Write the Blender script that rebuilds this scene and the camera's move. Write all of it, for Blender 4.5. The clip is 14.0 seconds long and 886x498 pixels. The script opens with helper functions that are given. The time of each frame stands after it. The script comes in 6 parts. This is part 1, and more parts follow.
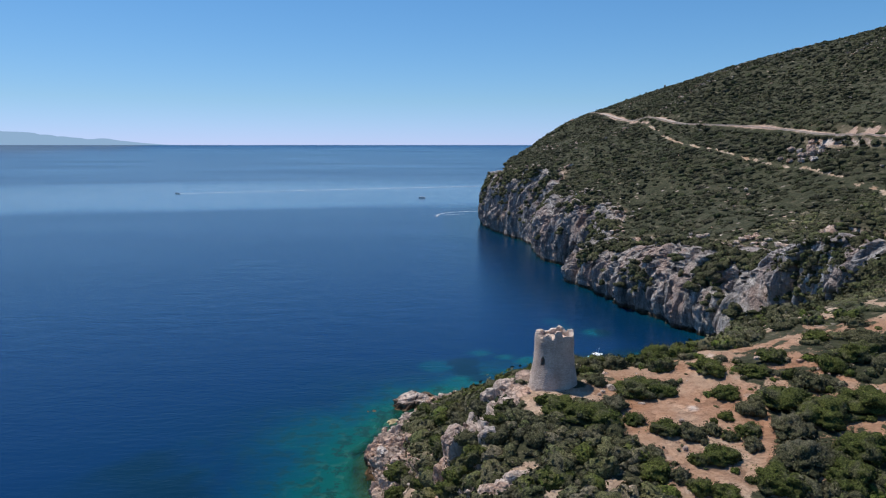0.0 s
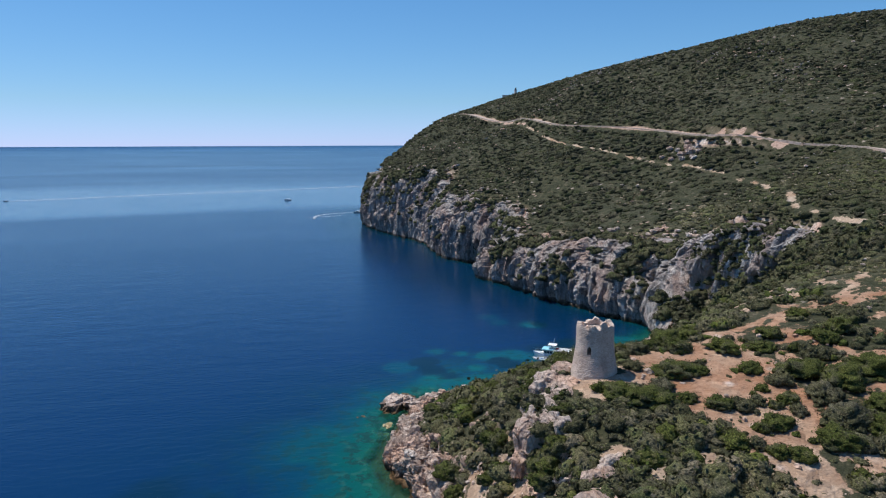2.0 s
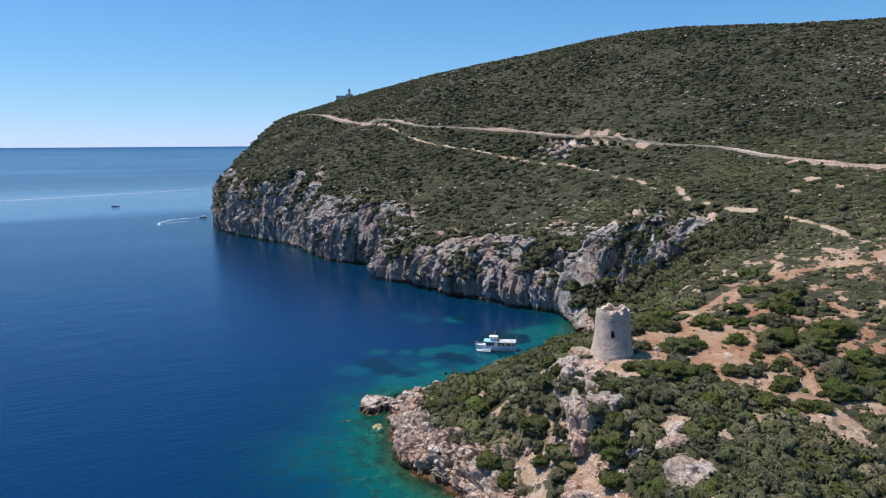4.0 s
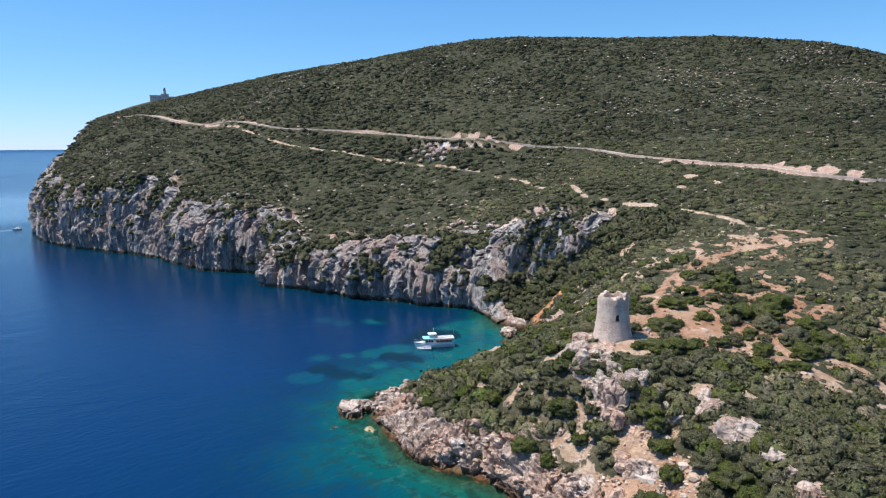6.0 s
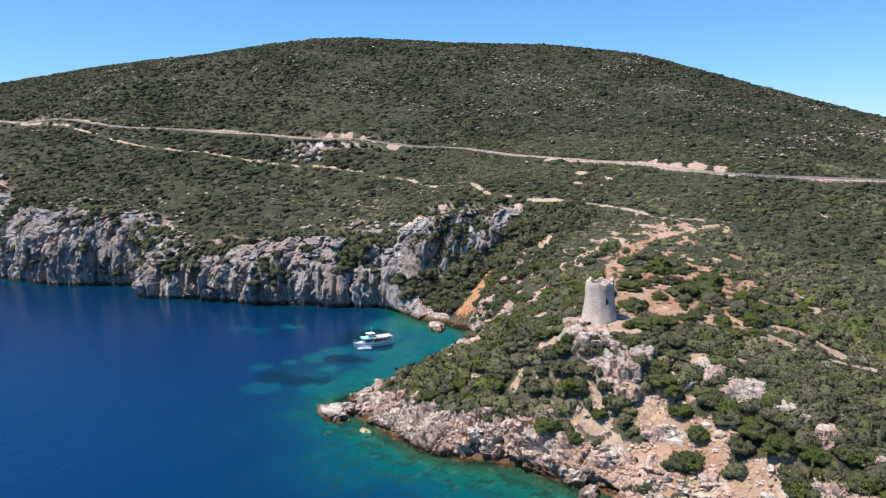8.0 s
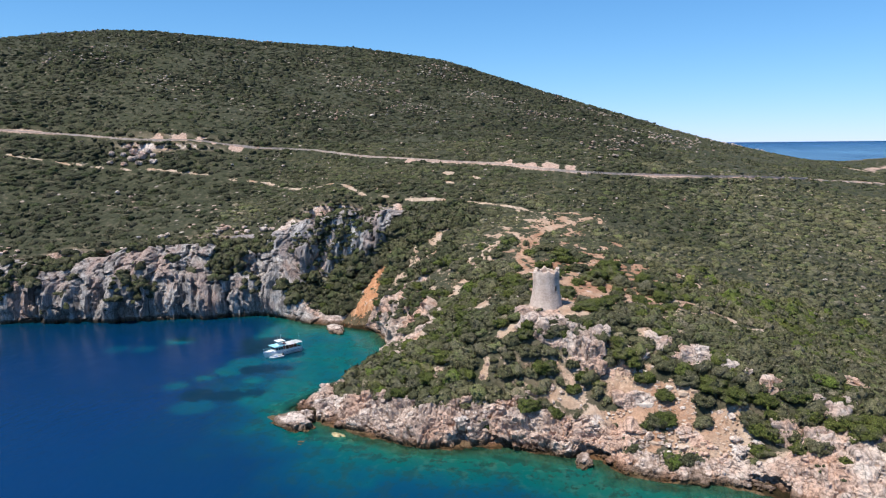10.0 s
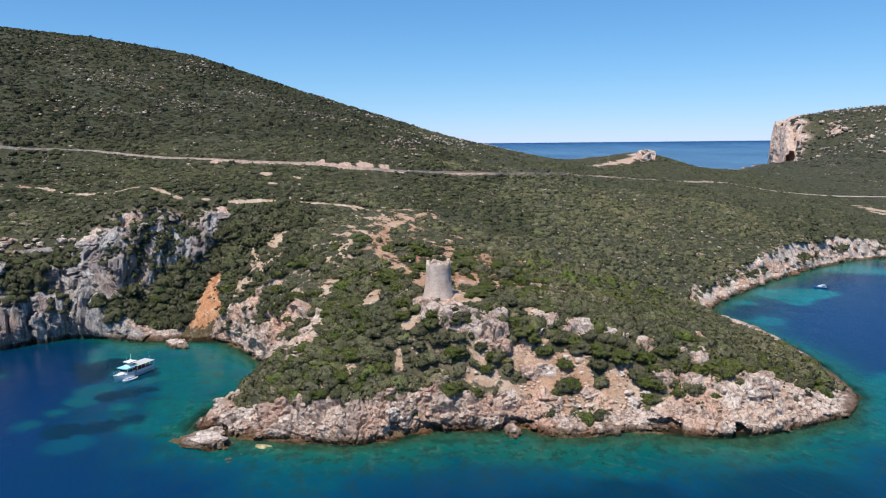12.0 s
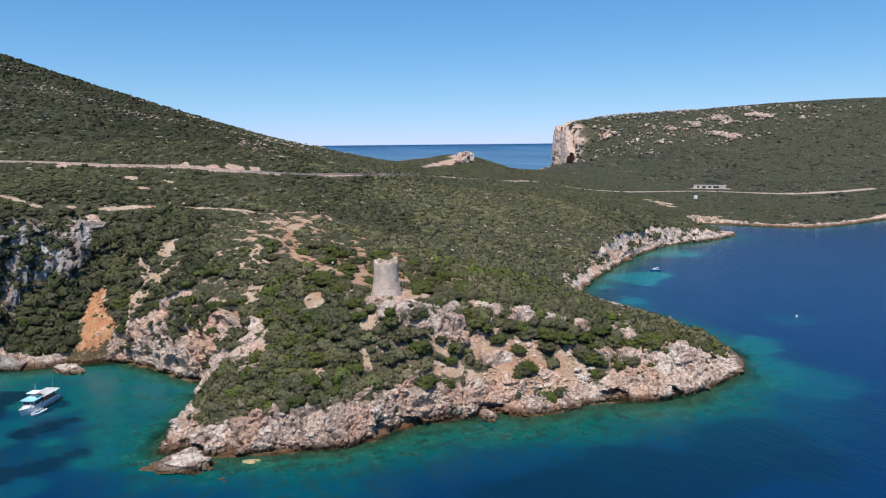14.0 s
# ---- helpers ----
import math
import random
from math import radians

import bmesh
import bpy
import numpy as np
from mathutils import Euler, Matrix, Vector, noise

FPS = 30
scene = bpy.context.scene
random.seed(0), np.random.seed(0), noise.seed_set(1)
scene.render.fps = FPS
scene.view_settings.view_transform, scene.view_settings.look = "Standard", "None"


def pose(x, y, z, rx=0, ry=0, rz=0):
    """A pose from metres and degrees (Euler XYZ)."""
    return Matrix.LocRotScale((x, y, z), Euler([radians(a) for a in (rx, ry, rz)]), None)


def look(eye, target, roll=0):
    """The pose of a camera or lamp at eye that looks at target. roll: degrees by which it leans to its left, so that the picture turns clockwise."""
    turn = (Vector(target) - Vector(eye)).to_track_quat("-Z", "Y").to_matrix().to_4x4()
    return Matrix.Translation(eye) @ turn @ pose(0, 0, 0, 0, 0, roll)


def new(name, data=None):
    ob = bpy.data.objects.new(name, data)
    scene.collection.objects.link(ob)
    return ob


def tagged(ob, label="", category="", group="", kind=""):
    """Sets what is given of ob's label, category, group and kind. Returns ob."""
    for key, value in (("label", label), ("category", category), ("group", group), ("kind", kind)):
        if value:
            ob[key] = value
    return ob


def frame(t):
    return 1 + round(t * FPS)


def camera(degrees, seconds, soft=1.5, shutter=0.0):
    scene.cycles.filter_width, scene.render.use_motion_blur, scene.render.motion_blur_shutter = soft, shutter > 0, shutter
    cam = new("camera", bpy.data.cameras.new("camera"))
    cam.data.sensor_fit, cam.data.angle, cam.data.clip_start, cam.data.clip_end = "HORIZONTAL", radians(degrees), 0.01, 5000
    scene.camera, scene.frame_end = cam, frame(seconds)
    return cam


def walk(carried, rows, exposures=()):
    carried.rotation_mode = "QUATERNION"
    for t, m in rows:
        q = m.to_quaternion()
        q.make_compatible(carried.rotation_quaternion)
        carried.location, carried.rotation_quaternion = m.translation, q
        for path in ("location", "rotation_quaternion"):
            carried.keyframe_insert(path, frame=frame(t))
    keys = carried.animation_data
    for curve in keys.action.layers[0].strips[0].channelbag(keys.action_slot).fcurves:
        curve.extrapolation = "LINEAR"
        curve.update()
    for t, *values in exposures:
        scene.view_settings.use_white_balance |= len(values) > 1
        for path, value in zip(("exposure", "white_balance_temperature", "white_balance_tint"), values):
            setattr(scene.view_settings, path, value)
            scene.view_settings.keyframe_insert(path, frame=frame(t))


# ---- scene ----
cam = camera(64.3, 14.0, soft=1.15)
METRES, EYE, TILT, LEAN, TURN = 290.0, 65.0, -8.4, 0.0, 0.0
ROWS = [
    (0.0, 0.0, 0.0, 0.0, 0.0, 0.0, -0.0),
    (0.5, -0.0267, 0.0, 0.0004, -2.7, -0.01, 0.47),
    (1.0, -0.0569, 0.0011, 0.0009, -6.22, -0.04, 1.05),
    (1.5, -0.0865, 0.0035, 0.0013, -9.51, -0.11, 1.57),
    (2.0, -0.1199, 0.0079, 0.0021, -12.84, -0.2, 2.11),
    (2.5, -0.1514, 0.0137, 0.0032, -15.9, -0.32, 2.58),
    (3.0, -0.1865, 0.0224, 0.0046, -19.77, -0.51, 3.17),
    (3.5, -0.2182, 0.032, 0.0062, -23.78, -0.74, 3.75),
    (6.0, -0.3728, 0.1158, 0.0183, -43.47, -2.19, 6.24),
    (6.5, -0.3996, 0.1389, 0.0215, -47.27, -2.6, 6.62),
    (7.0, -0.4269, 0.1657, 0.0252, -51.43, -3.08, 7.03),
    (7.5, -0.4506, 0.1928, 0.0288, -55.54, -3.58, 7.42),
    (10.0, -0.5426, 0.3571, 0.0531, -78.33, -6.61, 8.74),
    (10.5, -0.5524, 0.3914, 0.0578, -84.68, -7.55, 8.86),
    (11.0, -0.5597, 0.4302, 0.0634, -90.36, -8.4, 8.91),
    (11.5, -0.5628, 0.4655, 0.0685, -95.25, -9.15, 8.88),
    (12.0, -0.5628, 0.5048, 0.0742, -101.07, -10.02, 8.77),
    (12.5, -0.5594, 0.5403, 0.0791, -105.74, -10.71, 8.6),
    (13.0, -0.552, 0.5786, 0.0844, -110.67, -11.39, 8.37),
    (13.5, -0.5424, 0.6126, 0.0893, -114.69, -11.9, 8.19),
    (14.0, -0.5287, 0.6486, 0.0944, -118.85, -12.38, 7.93),
]
walk(cam, [(t, pose(0, 0, EYE, TILT, LEAN, TURN) @ pose(METRES * x, METRES * y, METRES * z, 90 + pitch, roll, yaw)) for t, x, y, z, yaw, pitch, roll in ROWS],
     exposures=[(t, stops, 6250, 10) for t, stops in ((0.0, -0.15), (2.0, -0.08), (3.5, 0.06), (6.0, 0.38), (7.5, 0.46), (10.0, 0.34), (12.0, 0.16), (14.0, 0.07))])

# ---- light ----
SUN_AZ, SUN_EL = radians(136), radians(64)
world = bpy.data.worlds.new("world")
scene.world = world
world.use_nodes = True
wt = world.node_tree
sky = wt.nodes.new("ShaderNodeTexSky")
sky.sky_type, sky.sun_disc = "NISHITA", False
sky.sun_elevation, sky.sun_rotation = SUN_EL, math.pi / 2 - SUN_AZ
sky.air_density, sky.dust_density, sky.ozone_density, sky.altitude = 0.9, 0.0, 1.8, 0.0
back = wt.nodes["Background"]
back.inputs["Strength"].default_value = 0.10
# clear sea air: the blue never falls below the green near the horizon
split, join = wt.nodes.new("ShaderNodeSeparateColor"), wt.nodes.new("ShaderNodeCombineColor")
first = wt.nodes.new("ShaderNodeSeparateColor")
wt.links.new(sky.outputs["Color"], first.inputs[0])
even = wt.nodes.new("ShaderNodeCombineColor")
for channel in range(3):
    # little haze: the horizon is not much paler than the sky above it
    lower, share = wt.nodes.new("ShaderNodeMath"), wt.nodes.new("ShaderNodeMath")
    lower.operation, lower.inputs[1].default_value, lower.inputs[2].default_value = "MULTIPLY_ADD", 0.033, 0.82
    share.operation = "DIVIDE"
    wt.links.new(first.outputs[channel], lower.inputs[0])
    wt.links.new(first.outputs[channel], share.inputs[0])
    wt.links.new(lower.outputs[0], share.inputs[1])
    wt.links.new(share.outputs[0], even.inputs[channel])
wt.links.new(even.outputs[0], split.inputs[0])
for channel, (how, by) in enumerate((("MULTIPLY", 0.58), ("MULTIPLY", 0.88), ("MULTIPLY", 1.20))):
    scaled = wt.nodes.new("ShaderNodeMath")
    scaled.operation, scaled.inputs[1].default_value = how, by
    wt.links.new(split.outputs[channel], scaled.inputs[0])
    if channel == 0:
        # the haze at the horizon is whiter than the sky above
        white = wt.nodes.new("ShaderNodeMath")
        white.operation, white.inputs[1].default_value, white.inputs[2].default_value = "MULTIPLY_ADD", 0.032, 0.43
        wt.links.new(split.outputs[0], white.inputs[0])
        wt.links.new(white.outputs[0], scaled.inputs[1])
    if channel == 2:
        least, top = wt.nodes.new("ShaderNodeMath"), wt.nodes.new("ShaderNodeMath")
        least.operation, least.inputs[1].default_value, top.operation = "MULTIPLY", 1.24, "MAXIMUM"
        wt.links.new(split.outputs[1], least.inputs[0])
        wt.links.new(least.outputs[0], top.inputs[0])
        wt.links.new(scaled.outputs[0], top.inputs[1])
        scaled = top
    wt.links.new(scaled.outputs[0], join.inputs[channel])
wt.links.new(join.outputs[0], back.inputs["Color"])
sun = new("sun", bpy.data.lights.new("sun", "SUN"))
sun.data.energy, sun.data.angle, sun.data.color = 4.9, radians(0.53), (1.0, 0.93, 0.82)
sun_way = Vector((math.cos(SUN_AZ) * math.cos(SUN_EL), math.sin(SUN_AZ) * math.cos(SUN_EL), math.sin(SUN_EL)))
sun.matrix_world = look(sun_way * 400, (0, 0, 0))


# ---- numpy noise ----
def hashed(i, j, k, seed):
    h = (i * 374761393 + j * 668265263 + k * 1274126177 + seed * 974711) & 0xFFFFFFFF
    h = ((h ^ (h >> 13)) * 1103515245) & 0xFFFFFFFF
    h = ((h ^ (h >> 15)) * 2246822519) & 0xFFFFFFFF
    return ((h ^ (h >> 16)) & 0xFFFFFF) / float(0xFFFFFF) * 2 - 1


def vnoise(p, seed=0):
    """Smooth value noise in -1..1 at rows of 3D points."""
    c = np.floor(p).astype(np.int64)
    f = p - c
    f = f * f * f * (f * (f * 6 - 15) + 10)
    out = 0
    for a in (0, 1):
        for b in (0, 1):
            for d in (0, 1):
                wgt = (f[:, 0] if a else 1 - f[:, 0]) * (f[:, 1] if b else 1 - f[:, 1]) * (f[:, 2] if d else 1 - f[:, 2])
                out = out + wgt * hashed(c[:, 0] + a, c[:, 1] + b, c[:, 2] + d, seed)
    return out


def fbm(p, octaves=4, seed=0, gain=0.5):
    out, amp, total = 0, 1.0, 0.0
    for n in range(octaves):
        out, total = out + amp * vnoise(p * 2.03**n + 17.3 * n, seed + n), total + amp
        amp *= gain
    return out / total


def flat(x, y, size, z=0.0):
    return np.stack([np.ravel(x) / size, np.ravel(y) / size, np.full(np.size(x), float(z))], 1)


def smooth(a, b, v):
    u = np.clip((v - a) / (b - a), 0, 1)
    return u * u * (3 - 2 * u)


# ---- the plan: coast, break lines of the land, roads and trails ----
# coast: x, y, width of the rise from the water to the cliff's edge
COAST_TOWER = [(-25, 24, 8), (-28, 36, 11), (-30, 50, 13), (-29, 62, 11), (-25, 71, 6), (-22.5, 78, 5), (-23, 88, 5), (-20, 97, 5), (-14, 102, 5), (-16.5, 108, 6.5), (-13, 120, 8), (-15.5, 132, 9.5),
               (-16, 142, 9.5), (-11, 153, 8), (-9, 160, 7), (-7, 166, 6.5), (-4, 172, 6), (3, 176, 6.5), (13, 172, 6), (26, 164, 5), (43, 158, 9), (53, 166, 12), (66, 172, 12), (77, 179, 4)]
COAST_CLIFF = [(81, 190, 3.5), (83, 204, 6), (95, 226, 12), (89, 241, 15), (82, 262, 16), (77, 280, 16), (71, 303, 15), (63, 333, 14), (76, 362, 12), (64, 385, 14), (58, 405, 16),
               (59, 440, 17), (58, 468, 18), (46, 515, 16), (38, 548, 13), (34, 585, 12), (36, 610, 12), (42, 650, 14), (60, 720, 20), (110, 850, 30), (210, 1090, 40)]
COAST_BACK = [(300, 1200, 50), (420, 1180, 60), (560, 900, 60), (700, 620, 60), (740, 300, 60), (640, 60, 60), (540, -90, 40), (520, -170, 30), (560, -290, 30),
              (700, -440, 30), (780, -540, 20), (845, -606, 10), (890, -634, 6), (928, -640, 7), (1000, -710, 20), (1120, -820, 30), (1150, -1000, 40), (1000, -1250, 60), (700, -1350, 60), (400, -1200, 40)]
COAST_BAY = [(250, -900, 20), (200, -600, 8), (185, -440, 6), (185, -413, 6), (179, -352, 6), (182, -308, 6), (206, -287, 4), (232, -276, 4), (246, -262, 3), (238, -244, 3),
             (210, -222, 4), (184, -224, 4), (176, -205, 4), (172, -183, 4), (169, -142, 5), (142, -88, 5), (126, -62, 5), (110, -40, 6), (96, -20, 6), (82, -6, 6),
             (74, -1, 6), (58, -6, 6), (30, -2, 6), (4, 4, 6), (-14, 12, 5)]
COAST = np.array(COAST_TOWER + COAST_CLIFF + COAST_BACK + COAST_BAY, float)

# break lines: x, y, height
LINES = {
    "tower_spur": [(-20, 40, 5.0), (-18, 58, 6.5), (-14.3, 73.2, 4.3), (-6.6, 66.7, 14.2), (-5.1, 56, 15), (-13.7, 44.4, 10.2), (-10, 18, 3.6), (3, 80, 17.5), (2, 76, 17.5), (8, 91, 19.3), (18.6, 114.4, 25.4), (22, 110, 25.3), (12.5, 117, 23.9), (25, 120, 25.2), (29, 124, 25.2), (39, 121, 26.8), (46, 122, 28.2), (33, 131, 22.3), (31, 141, 19.8), (44, 141, 17.8), (50, 146.4, 20.3), (61.5, 158.5, 17.5), (75.2, 144.5, 30.3), (33.7, 131.2, 22.2), (10.2, 98.6, 22.4)],
    "shore_slope": [(-4.5, 93, 9.6), (-11, 88, 6.6), (-9, 104, 5.5), (1.5, 103, 15.5), (6, 108, 20), (4, 124, 16), (-2.5, 111.5, 11.2), (-4.3, 92.8, 10), (0, 98, 13), (5.5, 102, 21.5), (6.2, 87, 19.6), (0.4, 72.7, 16.7), (-3, 122, 9), (-1, 139.5, 8.4), (12, 146, 13), (2.7, 159, 6), (18, 156, 9), (-10, 140, 5.5), (-8, 120, 6)],
    "terrace": [(32, 110, 24.6), (21, 101, 23.8), (30, 92, 23.2), (35, 90, 22.8), (42, 77, 20.4), (48, 123, 29), (52, 117, 27.4), (63, 81, 24.8), (82, 127, 33.8), (75, 64, 22.6), (96, 80, 30), (28, 55, 14), (0, 30, 8), (60, 25, 9)],
    "saddle": [(100, 112, 37.6), (108, 120, 39.7), (107, 99, 38.3), (116, 8, 19.6), (138, 23, 29), (119, -29, 10), (131, -56, 10.4), (163, -51, 24.5), (168, 23, 35.4), (185, -12, 34), (170, -170, 8), (80, 4, 5), (96, -16, 6)],
    "upper_road": [(148, 722, 95), (155, 636, 88), (157, 560, 84.5), (158, 501, 81.5), (169, 449, 77.3), (184, 396, 73.6), (185, 338, 69.6), (189, 312, 69.5), (196, 287, 65.5), (203, 246, 63.2), (185, 203, 59.5), (171, 172, 57.8),
                   (169, 147, 56.8), (157, 118, 54), (166, 92, 52), (184, 62, 50.5), (206, 34, 49.2), (243, -5, 46.4)],
    "road_on": [(300, -42, 47), (345, -66, 47.5), (337, -120, 36.5), (399, -247, 23.5), (375, -327, 16.4), (325, -352, 19), (457, -165, 55), (438, -140, 46), (480, -205, 47), (420, -170, 43), (242, -300, 4), (310, -200, 22)],
    "lower_trail": [(153, 575, 82), (145, 447, 67.5), (151, 388, 62.3), (159, 347, 56.2), (171, 333, 59.7), (152, 233, 46.5), (125, 195, 42.6), (123, 178, 43), (108, 181, 26.8), (97, 180.5, 18.5), (91, 180, 14), (72, 168, 14)],
    "cliff_edge": [(62, 650, 51), (62, 564, 46), (76, 544, 55.5), (91, 457, 45.6), (80, 440, 38), (87, 359, 29.5), (84, 335, 24), (92, 264, 24), (92, 300, 24), (106, 243, 27), (119, 233, 33.6), (114, 207, 35), (80, 400, 36), (60, 610, 47), (106, 207, 16), (118, 201, 41), (120, 190, 42.4), (109, 187, 22), (116, 215, 39), (101, 218, 14), (104, 238, 25)],
    "hill": [(191, 648, 105), (203, 531, 112), (205, 499, 98.5), (272, 449, 126), (324, 402, 134), (280, 340, 104.5), (304, 268, 95), (364, 324, 121), (424, 242, 123.5), (317, 218, 89.5), (442, 188, 111), (208, 120, 67), (230, 70, 57.4)],
    "crest": [(244, 641, 129), (312, 644, 146), (320, 590, 147.5), (363, 610, 157), (430, 490, 168), (473, 420, 163.5), (517, 339, 160), (519, 236, 143.5), (501, 111, 101.5), (430, -4, 64), (528, 28, 77), (540, 76, 92), (510, -68, 52), (486, -104, 50), (640, 300, 130), (560, 560, 160), (300, 820, 138), (336, 1105, 139), (200, 900, 109), (92, 715, 64), (102, 748, 70), (118, 705, 84), (234, 1028, 112), (165, 843, 97)],
    "far_head": [(886, -652, 101), (908, -668, 102), (850, -622, 58), (800, -590, 36), (760, -560, 30), (772, -793, 113), (632, -908, 112), (518, -981, 114), (400, -1100, 116), (560, -440, 42), (400, -500, 26), (700, -600, 60), (800, -668, 84), (300, -620, 30), (480, -640, 45), (1000, -900, 120), (640, -760, 84)],
}


def spline(pts, step):
    """A smooth line through rows of numbers, at about even steps in the plan."""
    p = np.array(pts, float)
    p = np.vstack([2 * p[0] - p[1], p, 2 * p[-1] - p[-2]])
    out = []
    for a, b, c, d in zip(p, p[1:], p[2:], p[3:]):
        n = max(1, int(np.hypot(*(c - b)[:2]) / step))
        u = (np.arange(n) / n)[:, None]
        out.append(0.5 * (2 * b + (c - a) * u + (2 * a - 5 * b + 4 * c - d) * u**2 + (3 * b - a - 3 * c + d) * u**3))
    return np.vstack([*out, p[-2:-1]])


def segments(x, y, line, closed=False):
    """Distance to a line, and along it the nearest segment and the share of it."""
    a = line[:, :2]
    b = np.roll(a, -1, 0)
    if not closed:
        a, b = a[:-1], b[:-1]
    best, seg, part_of = np.full(x.shape, 1e9), np.zeros(x.shape, int), np.zeros(x.shape)
    for n, (p, q) in enumerate(zip(a, b)):
        e = q - p
        u = np.clip(((x - p[0]) * e[0] + (y - p[1]) * e[1]) / (e @ e + 1e-9), 0, 1)
        d = np.hypot(x - p[0] - u * e[0], y - p[1] - u * e[1])
        near = d < best
        best[near], seg[near], part_of[near] = d[near], n, u[near]
    return best, seg, part_of


def inside(x, y, line):
    hit = np.zeros(x.shape, bool)
    for (ax, ay), (bx, by) in zip(line[:, :2], np.roll(line[:, :2], -1, 0)):
        if ay != by:
            hit ^= ((ay > y) != (by > y)) & (x < (bx - ax) * (y - ay) / (by - ay) + ax)
    return hit


KNOTS = np.array([p for line in LINES.values() for p in line], float)
UNIT = 100.0


def bend(r2):
    return 0.5 * r2 * np.log(r2 + 1e-9)


def fit_land():
    k = KNOTS[:, :2] / UNIT
    n = len(k)
    a = np.zeros((n + 3, n + 3))
    a[:n, :n] = bend(((k[:, None] - k[None]) ** 2).sum(-1)) + 0.004 * np.eye(n)
    a[:n, n:] = np.c_[np.ones(n), k]
    a[n:, :n] = a[:n, n:].T
    return np.linalg.solve(a, np.r_[KNOTS[:, 2], 0, 0, 0])


BENT = fit_land()


def land(x, y):
    """The height of the land with no coast, road or rock in it."""
    out = BENT[-3] + BENT[-2] * x / UNIT + BENT[-1] * y / UNIT
    for (kx, ky, _), b in zip(KNOTS, BENT):
        out = out + b * bend(((x - kx) ** 2 + (y - ky) ** 2) / UNIT**2)
    return out


ROAD = spline([(162, 800), (157, 758)] + [p[:2] for p in LINES["upper_road"]], 4.0)
# high earth cuts along the road: x, y, radius
CUTS = [(190, 334, 5), (191, 322, 5.5), (192, 310, 5), (192, 299, 5), (193, 288, 4.5), (171, 187, 3.5), (168, 162, 4), (167, 152, 4), (165, 142, 4), (166, 130, 4), (166, 121, 4.5), (165, 113, 4), (155, 106, 2.8), (150, 164, 3), (145, 152, 2.5), (137, 162, 2.5), (172, 440, 3.5), (184, 390, 3.5)]
ROAD_ON = spline([(243, -5), (265, -40), (300, -90), (337, -122), (380, -190), (399, -247), (375, -327), (325, -352), (285, -420), (262, -520)], 6.0)
TRAILS = [spline(t, 3.0) for t in (
    [(153, 600), (152, 575), (147, 500), (145, 447), (147, 415), (151, 388), (155, 365), (159, 347), (162, 325), (163, 300), (162, 279), (161, 259), (152, 238)],
    [(152, 238), (151, 234), (143, 224), (134, 210), (127, 198), (125, 186)],
    [(124, 178), (123, 165), (119, 150), (114, 134), (109, 122), (109, 112), (110, 100)],
    [(22, 108), (33, 113), (45, 119), (58, 121), (72, 125), (84, 126), (94, 118), (100, 112), (107, 116)],
    [(36, 112), (35, 102), (31, 98), (35, 89), (47, 77), (42, 68)],
    [(380, -84), (400, -92), (426, -103), (440, -118), (446, -131), (444, -150)],
    [(44, 118), (54, 123), (65, 126), (77, 126), (88, 120), (99, 111), (108, 102)],
    [(37, 106), (39, 102), (38, 95), (31, 81), (32, 73), (34, 68), (40, 58)],
    [(48, 106), (56, 100), (60, 90), (58, 80), (66, 70)])]
# bare red earth: x, y, radius
SLIDE_EARTH = [(-10, 84, 5), (-12, 78, 4), (-12, 92, 4.5), (-9, 99, 4), (-6, 92, 7), (-2, 98, 4.0), (-6, 84, 4), (-4, 106, 2.4), (-11, 73, 3.0), (-14.2, 74, 2.4), (-19, 67.2, 2.0), (-7.9, 102.2, 2.4)]
COVE_EARTH = [(62, 150, 3), (70, 160, 4), (78, 165, 4), (66, 142, 4), (58, 152, 6), (68, 152, 5), (80, 146, 4), (54, 146, 5), (84, 172, 5), (94, 168, 4), (76, 150, 3), (50, 148, 2.5), (86, 158, 3), (100, 160, 3), (88.6, 159, 1.8), (75.5, 165, 2), (98.4, 167.5, 2), (26, 145.4, 2), (51.4, 141.4, 2.6), (9.5, 124, 1.9), (33.7, 131, 3.2), (29.6, 130.8, 2.6), (23.5, 148, 2.8), (41, 147.5, 2.8), (31.7, 149, 3.4), (27, 153, 3.0), (36, 147, 2.8), (1.6, 140.6, 2.0), (-0.6, 144.4, 1.6)]
TERRACE_EARTH = [(36, 108, 9), (46, 108, 7), (36, 92, 7), (27, 107, 6), (38, 114, 7), (46, 117, 6), (42, 100, 9), (17.5, 108, 4), (31, 118.5, 4), (44, 89, 4), (31, 81.6, 2.6), (34, 77, 3.4), (33.6, 72.5, 2.6), (42, 66, 2.0), (40.4, 56.4, 1.4), (43, 78, 1.4), (11, 90.7, 1.5), (13.4, 84, 1.5), (0.2, 49.5, 3), (21, 84, 2)]
UPPER_EARTH = [(77, 112.7, 4), (62.7, 119.4, 5.5), (76, 141.8, 3.6), (56.8, 92.3, 5), (57.7, 102.5, 2), (75.8, 133.7, 5), (65.7, 127.4, 5.5), (72, 137.2, 4), (71.5, 124, 4), (82, 124, 7), (94, 122, 6), (104, 124, 5), (62, 116, 6), (52, 96, 6), (60, 92, 6), (66, 100, 5), (70, 88, 6), (88, 134, 5), (110, 119, 4), (104, 100, 4), (169, 142, 6), (158, 110, 5), (136, 73, 3), (100, 113, 4)]
